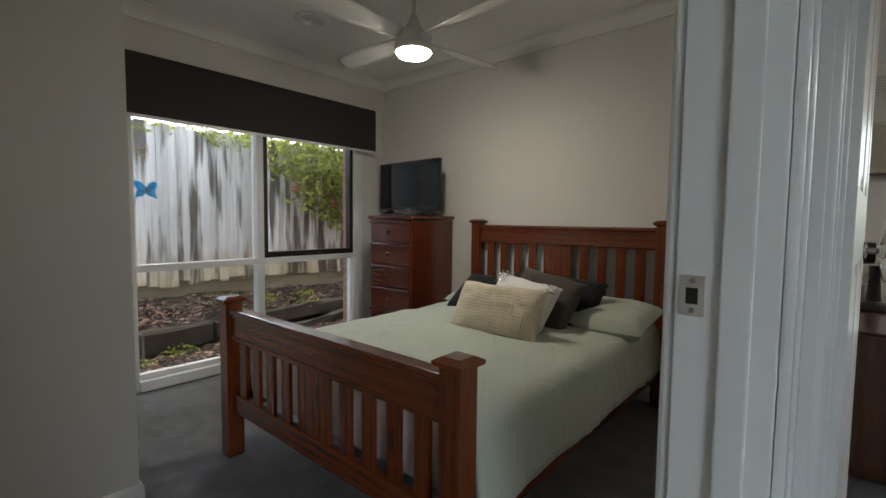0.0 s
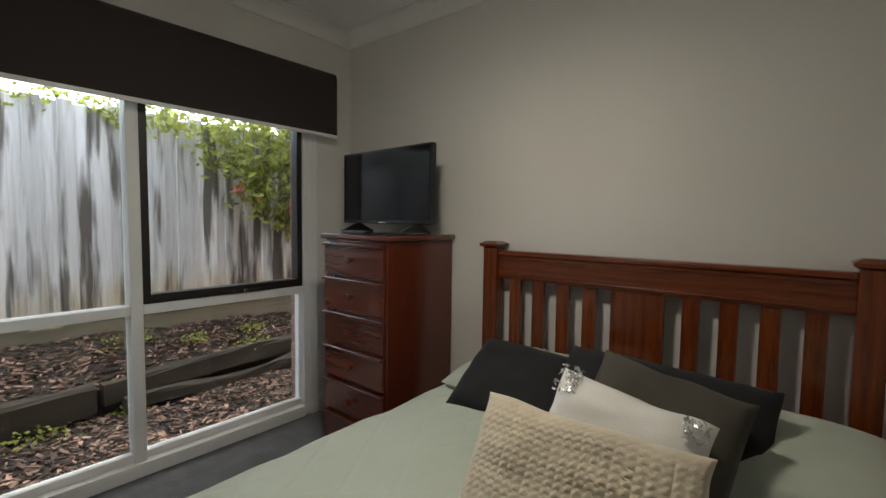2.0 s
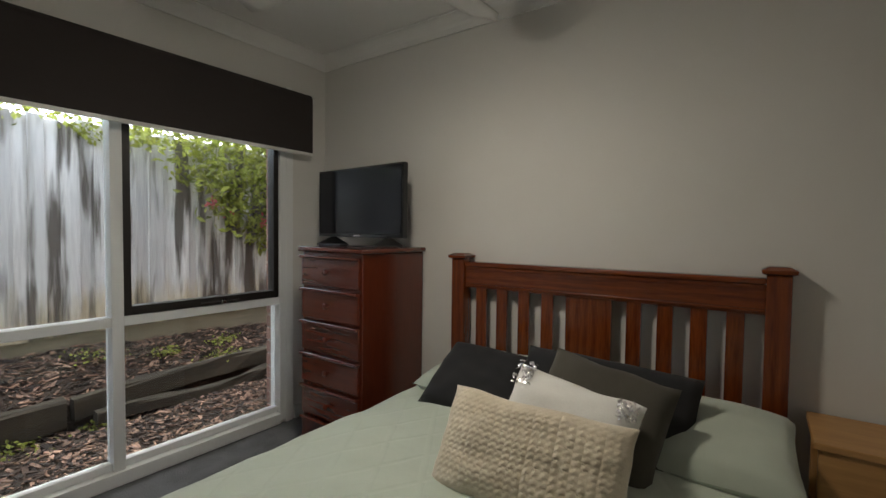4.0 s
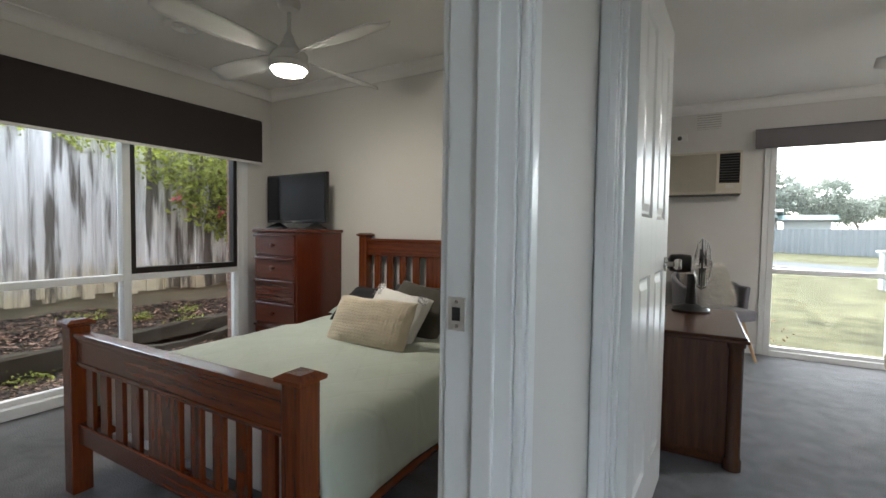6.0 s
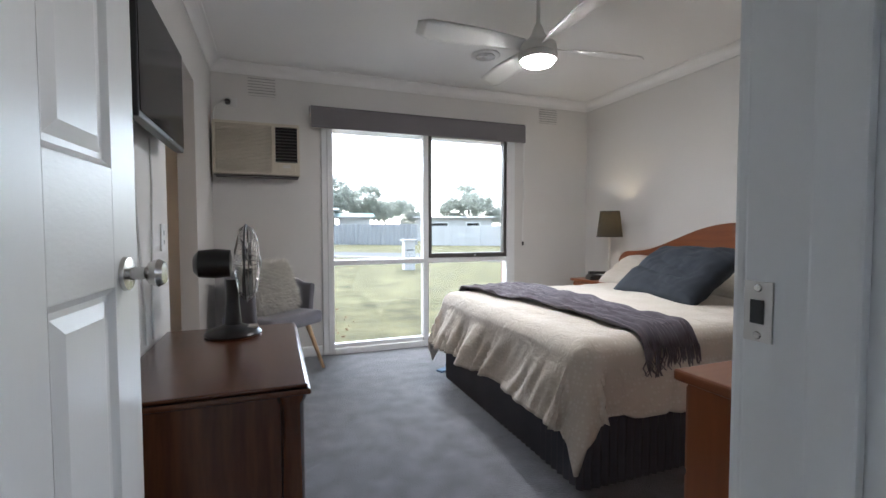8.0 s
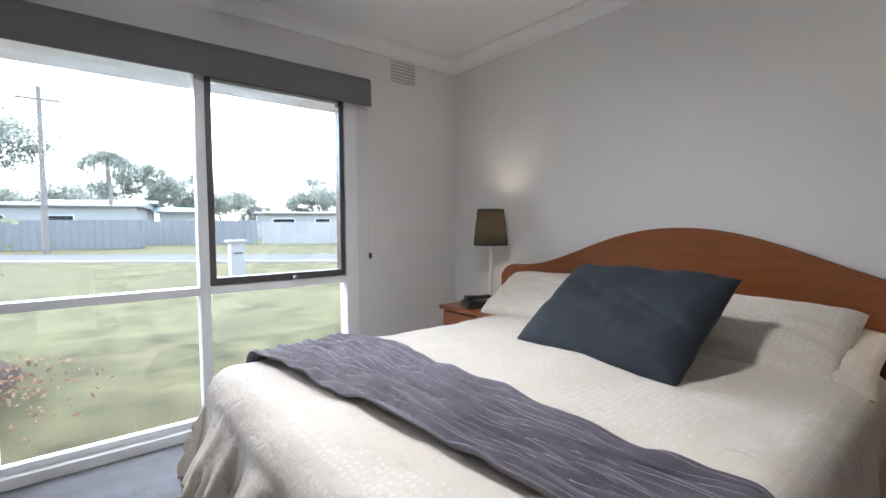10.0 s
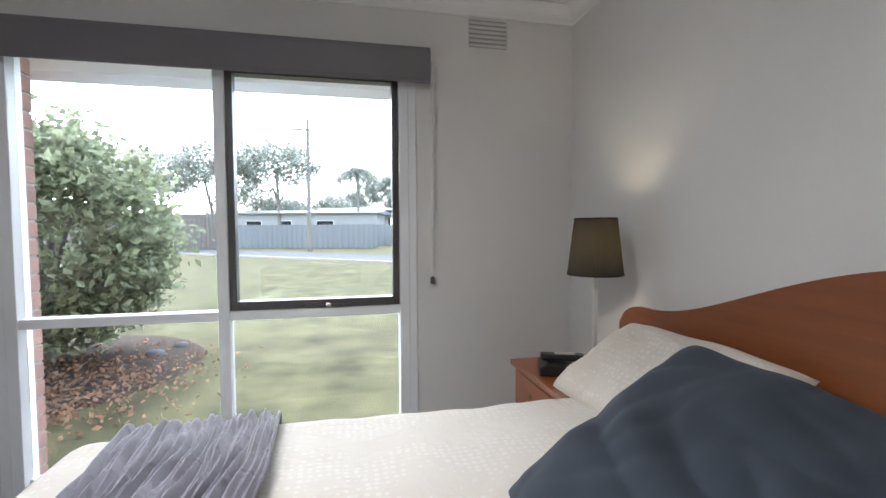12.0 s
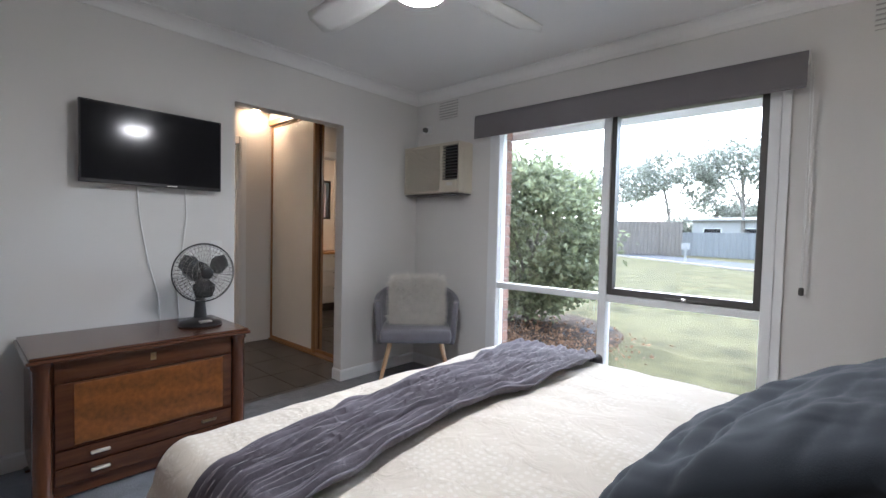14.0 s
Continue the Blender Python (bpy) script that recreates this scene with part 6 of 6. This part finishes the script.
def tinted(fac, colour, c):
    m = n.new("ShaderNodeMix")
    m.data_type = "RGBA"
    l.new(fac, m.inputs[0])
    l.new(colour, m.inputs[6])
    m.inputs[7].default_value = (*c, 1)
    return m.outputs[2]


grey = n["Principled BSDF"].inputs["Base Color"].links[0].from_socket
# raw yellow ends near the ground, black water stains that run down, heavier where the shrub overhangs
raw_ends = ranged(added(ranged(apart.outputs["Z"], 0.35, 1.0, 0.42, -0.35), streaks(2.0, 3, (4, 4, 0.8))), 0.42, 0.72, 0.0, 0.75)
fine_lines = ranged(streaks(3.0, 6, (9, 9, 0.35)), 0.52, 0.72, 0.0, 0.55)
run_down = ranged(added(streaks(1.5, 6, (5.5, 5.5, 0.6)), ranged(apart.outputs["Y"], 2.5, 4.2, 0.0, 0.16)), 0.53, 0.62, 0.0, 0.93)
c = tinted(raw_ends, grey, (0.47, 0.37, 0.21))
c = tinted(fine_lines, c, (0.22, 0.19, 0.16))
c = tinted(run_down, c, (0.085, 0.068, 0.055))
l.new(c, n["Principled BSDF"].inputs["Base Color"])
fence = thing("paling_fence", (-5.0, 0, 0), "tall weathered grey timber paling fence", "fence")
y, k = -1.6, 0
rf = random.Random(8)
while y < 7.0:
    w = rf.uniform(0.095, 0.125)
    x = 0.0 if k % 2 else 0.017
    bm = box(x, x + 0.012, y, y + w, 0.41 + rf.uniform(-0.035, 0.03), 2.02 + rf.uniform(-0.02, 0.025), 0.002, 1)
    part("paling", bm, PALING, fence)
    y += w * (0.86 if k % 2 else 0.8) + rf.uniform(0, 0.006)
    k += 1
YELLOW = plain("pale_plinth_board", (0.20, 0.165, 0.11), 0.9, 0.45, 5, 60, 0.3, stretch=(1, 0.06, 1))
part("plinth_board", box(-0.03, -0.006, -1.6, 7.0, 0.1, 0.50, 0.003), YELLOW, fence, "pale timber plinth board")
for z in (0.75, 1.7):
    part("fence_rail", box(-0.06, -0.016, -1.6, 7.0, z, z + 0.07, 0.003), YELLOW, fence)

# shrub hanging over the fence
shrub = thing("hanging_shrub", (0, 0, 0), "leafy green shrub with pink flowers hanging over the fence", "shrub")
rs = random.Random(12)
spots = []
for _ in range(300):
    yy = min(5.2, max(2.3, rs.gauss(3.6, 0.6)))
    low = 1.0 + 0.55 * abs(yy - 3.75) ** 1.2
    z = rs.uniform(low, 2.25)
    x = -4.86 + rs.uniform(-0.05, 0.28) * (0.5 + 0.5 * (z - 0.9))
    for _ in range(15):
        spots.append((x + rs.gauss(0, 0.05), yy + rs.gauss(0, 0.07), z + rs.gauss(0, 0.07)))
raw("foliage", *leaves(spots, 0.082, 2, 0.3, 0.22), LEAF, shrub, "small glossy green leaves")
for k in range(12):
    y0, y1 = rs.uniform(3.1, 4.5), rs.uniform(2.7, 4.8)
    part("stem", tube([(-5.1, y0, 2.15), (-4.9, (y0 + y1) / 2, 2.1), (-4.78, y1, rs.uniform(1.2, 1.7))], 0.006, 5, 0.4), BARK, shrub)
fl = []
for c in ((-4.7, 3.72, 1.92), (-4.68, 3.95, 1.62), (-4.7, 3.05, 1.38), (-4.72, 2.9, 1.45), (-4.68, 4.3, 1.9), (-4.7, 3.4, 1.3)):
    fl += [(c[0] + rs.gauss(0, 0.012), c[1] + rs.gauss(0, 0.02), c[2] + rs.gauss(0, 0.025)) for _ in range(26)]
raw("flowers", *leaves(fl, 0.035, 4), PETAL, shrub, "pink bottlebrush flowers")
fringe = thing("creeper", (0, 0, 0), "light green creeper spilling over the fence top", "creeper")
spots = []
for _ in range(420):
    yy = rs.uniform(-0.8, 4.4)
    z = 2.05 + rs.gauss(0, 0.05) + 0.06 * math.sin(yy * 4)
    for _ in range(5):
        spots.append((-4.97 + rs.uniform(-0.2, 0.07), yy + rs.gauss(0, 0.04), z + rs.gauss(0, 0.035)))
for yc, drop in ((2.05, 0.16), (1.0, 0.05)):
    for _ in range(90):
        spots.append((-4.95 + rs.uniform(-0.02, 0.06), yc + rs.gauss(0, 0.07), 2.04 - rs.uniform(0, drop)))
raw("foliage", *leaves(spots, 0.045, 3), LEAF, fringe)
fern = thing("grey_shrub", (0, 0, 0), "pale feathery shrub branch in front of the fence", "shrub")
spots = []
for k in range(34):
    p0 = Vector((-4.55 + rs.gauss(0, 0.1), 0.75 + rs.gauss(0, 0.2), 2.12))
    d = Vector((rs.gauss(0, 0.4), rs.gauss(0.3, 0.6), rs.uniform(-1, -0.2))).normalized()
    for q in range(14):
        spots.append(p0 + d * 0.026 * q + Vector((rs.gauss(0, 0.012), rs.gauss(0, 0.012), rs.gauss(0, 0.012))))
raw("foliage", *leaves(spots, 0.04, 6, 0.3, 0.18), LEAF_PALE, fern)
part("branch", tube([(-4.985, 0.5, 1.95), (-4.8, 0.6, 2.1), (-4.55, 0.75, 2.13), (-4.45, 0.95, 2.1)], 0.012, 6, 0.5), BARK, fern)
for cx, cy, r in ((-4.12, 1.42, 0.10), (-4.5, 2.85, 0.09), (-4.78, 2.05, 0.10), (-4.75, 3.0, 0.07), (-4.05, 1.05, 0.07), (-4.32, 3.5, 0.10), (-4.7, 2.5, 0.06), (-4.2, 1.9, 0.05)):
    w = raw("weed", *leaves([(cx + rs.gauss(0, r * 0.6), cy + rs.gauss(0, r), bank(cx, cy) + abs(rs.gauss(0.02, r * 0.35))) for _ in range(110)], 0.028, int(cx * -100), -0.2), LEAF)
    tagged(w, "small green weed growing in the mulch", "weed", "weeds in the garden")

# outer brickwork at the window reveals
def brick_reveal(name, x0, x1, y0, y1, z0, z1, run):
    root = thing(name, (0, 0, 0), "red brick outer wall beside the window", "wall", kind="structure")
    part("mortar", box(x0 + 0.006, x1 - 0.006, y0 + 0.006, y1 - 0.006, z0, z1, 0), MORTAR, root)
    for c in range(int((z1 - z0) / 0.086)):
        z = z0 + c * 0.086
        a0, a1 = (y0, y1) if run == "y" else (x0, x1)
        p = a0 - (0.12 if c % 2 else 0)
        while p < a1:
            s, e = max(p, a0), min(p + 0.23, a1)
            if e - s > 0.03:
                bm = box(x0, x1, s, e, z, z + 0.076, 0.003, 1) if run == "y" else box(s, e, y0, y1, z, z + 0.076, 0.003, 1)
                part("brick", bm, BRICK, root)
            p += 0.24
    return root


brick_reveal("wall_brick_1", -3.36, -3.25, 2.56, 2.86, -0.2, 2.1, "y")
brick_reveal("wall_brick_2", 0.55, 0.868, 5.31, 5.42, -0.2, 2.1, "x")
structure("wall_outer", boxes((-3.36, -3.25, -0.3, 0.76, -0.2, H), (-3.36, -3.25, 2.87, 3.0, -0.2, H), (-3.36, -3.25, 3.5, 5.42, -0.2, H), (-3.24, 0.54, 5.31, 5.42, -0.2, H), (2.68, 3.8, 5.31, 5.42, -0.2, H), (-3.36, -3.25, 3.0, 3.5, -0.2, 1.34),
                               (-3.36, -3.25, 0.76, 2.55, -0.2, 0.0), (0.87, 2.67, 5.31, 5.42, -0.2, -0.02)), BRICK, "red brick outer walls of the house", "wall")
structure("eaves", boxes((-3.9, 4.2, 5.43, 5.72, 2.075, 2.09), (-3.9, 4.2, 5.72, 5.745, 2.02, 2.2), (-3.85, -3.37, -0.4, 5.42, 2.13, 2.15), (-3.87, -3.85, -0.4, 5.42, 2.08, 2.25)), GLOSS_WHITE, "cream painted eaves lining and fascia", "eaves")
sill = structure("sill_brick", boxes((-3.4, -3.21, 0.77, 2.55, -0.12, -0.05)), BRICK, "brick window sill outside", "sill")

# ---- front garden and street ----
cam_bush = thing("camellia_bush", (-0.75, 8.3, -0.2), "large glossy-leaved camellia bush outside the window", "bush")
rb = random.Random(20)
part("trunk", tube([(0, 0, 0), (0.05, 0.02, 0.6), (0.1, -0.05, 1.3)], 0.06, 8, 0.5), BARK, cam_bush)
for k in range(9):
    a = k * 0.7
    part("limb", tube([(0.02, 0, 0.3 + 0.05 * k), (0.5 * math.cos(a), 0.5 * math.sin(a), 0.8 + 0.08 * k), (0.95 * math.cos(a), 0.9 * math.sin(a), 1.1 + 0.1 * k)], 0.028, 6, 0.4), BARK, cam_bush)
raw("foliage", *leaves(lumps(rb, (0, 0, 1.38), (1.22, 1.15, 1.25), 620, 30, 0.11), 0.10, 9, 0.3, 0.3), CAMELLIA, cam_bush)
verts, faces = leaves([(rb.gauss(-0.3, 0.55), rb.gauss(7.3, 0.6), -0.165 + rb.uniform(0, 0.02)) for _ in range(3200)], 0.055, 15, 0.0, 0.3)
LITTER = leaf_mat("fallen_leaf", (0.26, 0.16, 0.10), 1.5)
tagged(raw("leaf_litter", verts, faces, LITTER), "brown fallen leaves around the bush", "leaf litter", kind="stuff")
blob = lathe([(1.5, -0.1995), (1.45, -0.17), (0.9, -0.155), (0, -0.15)], 26, (-0.7, 8.0, 0))
structure("flower_bed", blob, SOIL, "bare soil bed under the bush", "garden bed")
ROCK = plain("grey_rock", (0.075, 0.075, 0.08), 0.9, 0.3, 8, 60, 0.6, depth=0.01)
for k, (x, y, r) in enumerate(((0.40, 8.3, 0.16), (0.22, 7.9, 0.10), (0.55, 8.7, 0.12), (-0.55, 6.75, 0.14))):
    bm = bmesh.new()
    bmesh.ops.create_icosphere(bm, subdivisions=3, radius=r * 0.75)
    for v in bm.verts:
        v.co *= 1 + 0.35 * noise.noise(v.co * 6 + Vector((k * 5, 0, 0)))
        v.co.z *= 0.6
    rock = obj("rock", bm, ROCK, smooth=True)
    rock.location = (x - 0.15, y, -0.2 + r * 0.15)
    tagged(rock, "rough grey garden rock", "rock", "garden rocks")


def tree(name, place, height, radius, seed, label, material=GUM, clumps=120, per=30, size=0.5, trunk=0.2, low=0.35, split=5):
    root = thing(name, place, label, "tree")
    rt = random.Random(seed)
    part("trunk", tube([(0, 0, -0.3), (rt.uniform(-0.2, 0.2), 0, height * 0.3), (rt.uniform(-0.5, 0.5), rt.uniform(-0.4, 0.4), height * 0.62)], trunk, 8, 0.5), BARK, root)
    spots = []
    for k in range(split):
        a = k * 2.4 + rt.uniform(-0.4, 0.4)
        c = Vector((radius * 0.62 * math.cos(a), radius * 0.62 * math.sin(a), height * rt.uniform(low + 0.25, 0.86)))
        part("limb", tube([(0, 0, height * rt.uniform(low * 0.7, low + 0.1)), c * 0.5 + Vector((0, 0, height * 0.22)), c], trunk * 0.45, 6, 0.35), BARK, root)
        spots += lumps(rt, c, (radius * 0.55, radius * 0.55, height * 0.17), 2 * clumps // split, per * 2, radius * 0.11)
    raw("crown", *leaves(spots, size * 0.55, seed, 0.4, 0.3), material, root)
    return root


tree("gum_tree", (-4.2, 50, 0), 11.5, 4.2, 41, "tall open-crowned gum tree beyond the houses", clumps=60, per=26, size=0.55, split=6, low=0.4)
tree("gum_tree", (-11, 52, 0), 10.0, 4.5, 42, "broad gum tree beyond the brown fence", clumps=70, per=26, size=0.55)
tree("gum_tree", (-21, 56, 0), 10.5, 6.0, 43, "dense gum tree beyond the far fence", clumps=90, size=0.6)
tree("street_tree", (11.5, 62, 0), 7.2, 3.6, 44, "rounded grey-green tree behind the house", clumps=90, size=0.5, low=0.15)
tree("street_tree", (8.0, 66, 0), 8.5, 3.0, 45, "loose tree behind the white house", clumps=60, size=0.5)
tree("street_tree", (26.5, 60, 0), 8.2, 3.6, 46, "rounded dark tree behind the low house", clumps=90, size=0.5, low=0.2)
tree("street_tree", (19.5, 64, 0), 5.2, 1.6, 47, "small conical tree between the houses", clumps=40, size=0.4, low=0.1)
tree("street_tree", (33, 58, 0), 5.0, 4.0, 48, "low bushy tree beside the house", clumps=70, size=0.5, low=0.1)
tree("street_tree", (-2, 60, 0), 6.0, 4.0, 49, "bushy tree behind the long house", clumps=60, size=0.5, low=0.15)


tree("street_tree", (-8, 60, 0), 6.5, 5.0, 50, "broad grey-green tree behind the brown fence", clumps=80, size=0.55, low=0.12)
tree("street_tree", (3, 68, 0), 7.0, 4.6, 51, "broad hazy tree behind the long house", clumps=80, size=0.55, low=0.12)
tree("street_tree", (17, 72, 0), 6.0, 4.5, 52, "low broad tree far behind the houses", clumps=70, size=0.55, low=0.12)


def palm(place, height, seed):
    root = thing("palm_tree", place, "tall palm with drooping fronds", "tree")
    part("trunk", tube([(0, 0, -0.3), (0.1, 0, height * 0.5), (0.0, 0.1, height)], 0.16, 8, 0.7), BARK, root)
    rp = random.Random(seed)
    for k in range(18):
        a, up = k * 2.39996, rp.uniform(0.1, 0.9)
        spine = [Vector((math.cos(a) * 2.3 * t, math.sin(a) * 2.3 * t, height + up * 1.3 * t - 2.0 * t * t)) for t in (0, 0.25, 0.5, 0.75, 1.0)]
        spots = []
        for t in range(34):
            f = t / 33 * 3.999
            i = int(f)
            spots.append(spine[i].lerp(spine[i + 1], f - i))
        raw("frond", *leaves(spots, 0.75, seed + k, 0.9, 0.09), GUM, root)


palm((3.4, 49, 0), 7.2, 60)
palm((4.0, 66, 0), 9.5, 61)


def steel_fence(name, p, q, z0, z1, material, label, pitch=0.4):
    root = thing(name, (0, 0, 0), label, "fence")
    p, q = Vector((*p, 0)), Vector((*q, 0))
    d = (q - p).normalized()
    s = Vector((-d.y, d.x, 0))
    n = int((q - p).length / pitch)
    pts = []
    for i in range(n * 2 + 1):
        pts.append(p + d * (pitch / 2 * i) + s * (0.035 if i % 2 else -0.035))
    verts = [(*v.xy, z) for v in pts for z in (z0, z1)]
    raw("sheet", verts, [(2 * i, 2 * i + 2, 2 * i + 3, 2 * i + 1) for i in range(len(pts) - 1)], material, root)
    k = 0
    while k * 2.4 < (q - p).length:
        c = p + d * (2.4 * k)
        part("fence_post", box(c.x - 0.06, c.x + 0.06, c.y - 0.06, c.y + 0.06, -0.2, z1 + 0.03, 0), material, root)
        k += 1
    return root


steel_fence("steel_fence", (-6.8, 40.0), (4.6, 35.6), -0.2, 1.55, STEEL_FENCE, "pale blue-grey steel sheet fence across the road")
steel_fence("steel_fence", (4.7, 41.5), (11.8, 36.4), -0.2, 1.55, STEEL_FENCE, "pale blue-grey steel sheet fence beside the white one")
steel_fence("white_fence", (11.9, 36.4), (21.0, 29.5), -0.2, 1.4, WHITE_WALL, "plain white boundary fence", 1.2)
steel_fence("paling_fence", (-17, 30.5), (-6.2, 38.6), -0.2, 2.3, BROWN_FENCE, "grey-brown timber boundary fence across the road", 0.28)


def house(name, place, turn, w, d, h, roof_mat, label, openings, flat=0.5):
    root = thing(name, place, label, "house", turn=turn)
    part("wall", box(0, w, 0, d, -0.2, h, 0), WHITE_WALL, root)
    bm = prism([(-0.5, h + 0.002), (d + 0.5, h + 0.002), (d + 0.5, h + 0.12), (d / 2, h + 0.12 + flat), (-0.5, h + 0.12)], -0.5, w + 0.5, "x")
    part("roof", bm, roof_mat, root)
    part("gutter", box(-0.5, w + 0.5, -0.6, -0.5, h + 0.02, h + 0.14, 0), WHITE_WALL, root)
    for x0, x1, z0, z1 in openings:
        win = part("window", box(x0, x1, -0.03, 0.05, z0, z1, 0), WHITE_PLASTIC, root)
        part("pane", box(x0 + 0.06, x1 - 0.06, -0.04, -0.031, z0 + 0.06, z1 - 0.06, 0), SCREEN, win)
    return root


house("house", (-8.5, 51, 0), -12, 14, 7, 2.75, ROOF_GREY, "long low white house with a pale metal roof", ((1.0, 2.6, 0.9, 2.1), (4.2, 5.6, 0.9, 2.1), (8, 9.8, 0.9, 2.1)), 0.35)
house("house", (-0.5, 56, 0), -8, 7.6, 7, 3.3, ROOF_GREY, "white weatherboard house with a pale roof", ((1.0, 3.0, 0.9, 2.2), (4.6, 5.8, 0.9, 2.2)), 0.4)
house("house", (15.6, 50, 0), -22, 8.5, 7, 2.35, ROOF_GREY, "low white house with a flat pale roof", ((1.4, 3.6, 1.1, 1.9), (5.6, 7.2, 0.9, 1.9)), 0.2)
house("garden_shed", (7.6, 55, 0), -10, 3.6, 4, 2.5, GREEN_ROOF, "green metal-roofed garden shed behind a fence", (), 0.5)

lb = thing("letterbox", (4.45, 15.0, -0.2), "white rendered letterbox pillar on the lawn", "letterbox")
part("pillar", box(-0.17, 0.17, -0.17, 0.17, 0, 0.92, 0.01), WHITE_WALL, lb)
part("cap", box(-0.23, 0.23, -0.23, 0.23, 0.9205, 0.98, 0.012), WHITE_WALL, lb)
# Slot drawn as a black slab on the face, in place of a shaded opening.
part("slot", box(-0.11, 0.11, -0.175, -0.1705, 0.62, 0.66, 0), BLACK_PLASTIC, lb)
lb2 = thing("letterbox", (-4.0, 30.5, -0.2), "small white letterbox across the road", "letterbox")
part("post", box(-0.05, 0.05, -0.05, 0.05, 0, 0.7, 0), WHITE_WALL, lb2)
part("box", box(-0.18, 0.18, -0.2, 0.2, 0.7, 1.05, 0.02), WHITE_WALL, lb2)
pole = thing("power_pole", (0.0, 32.5, -0.2), "timber power pole with a crossarm", "power pole")
part("pole", lathe([(0.15, 0), (0.1, 8.3), (0, 8.3)], 10), BARK, pole)
part("crossarm", box(-0.9, 0.9, -0.06, 0.06, 7.6, 7.72, 0.005), BARK, pole)
for k in (-0.7, 0.0, 0.7):
    part("insulator", lathe([(0.03, 7.72), (0.05, 7.8), (0.02, 7.86)], 8, (k, 0, 0)), WHITE_PLASTIC, pole)
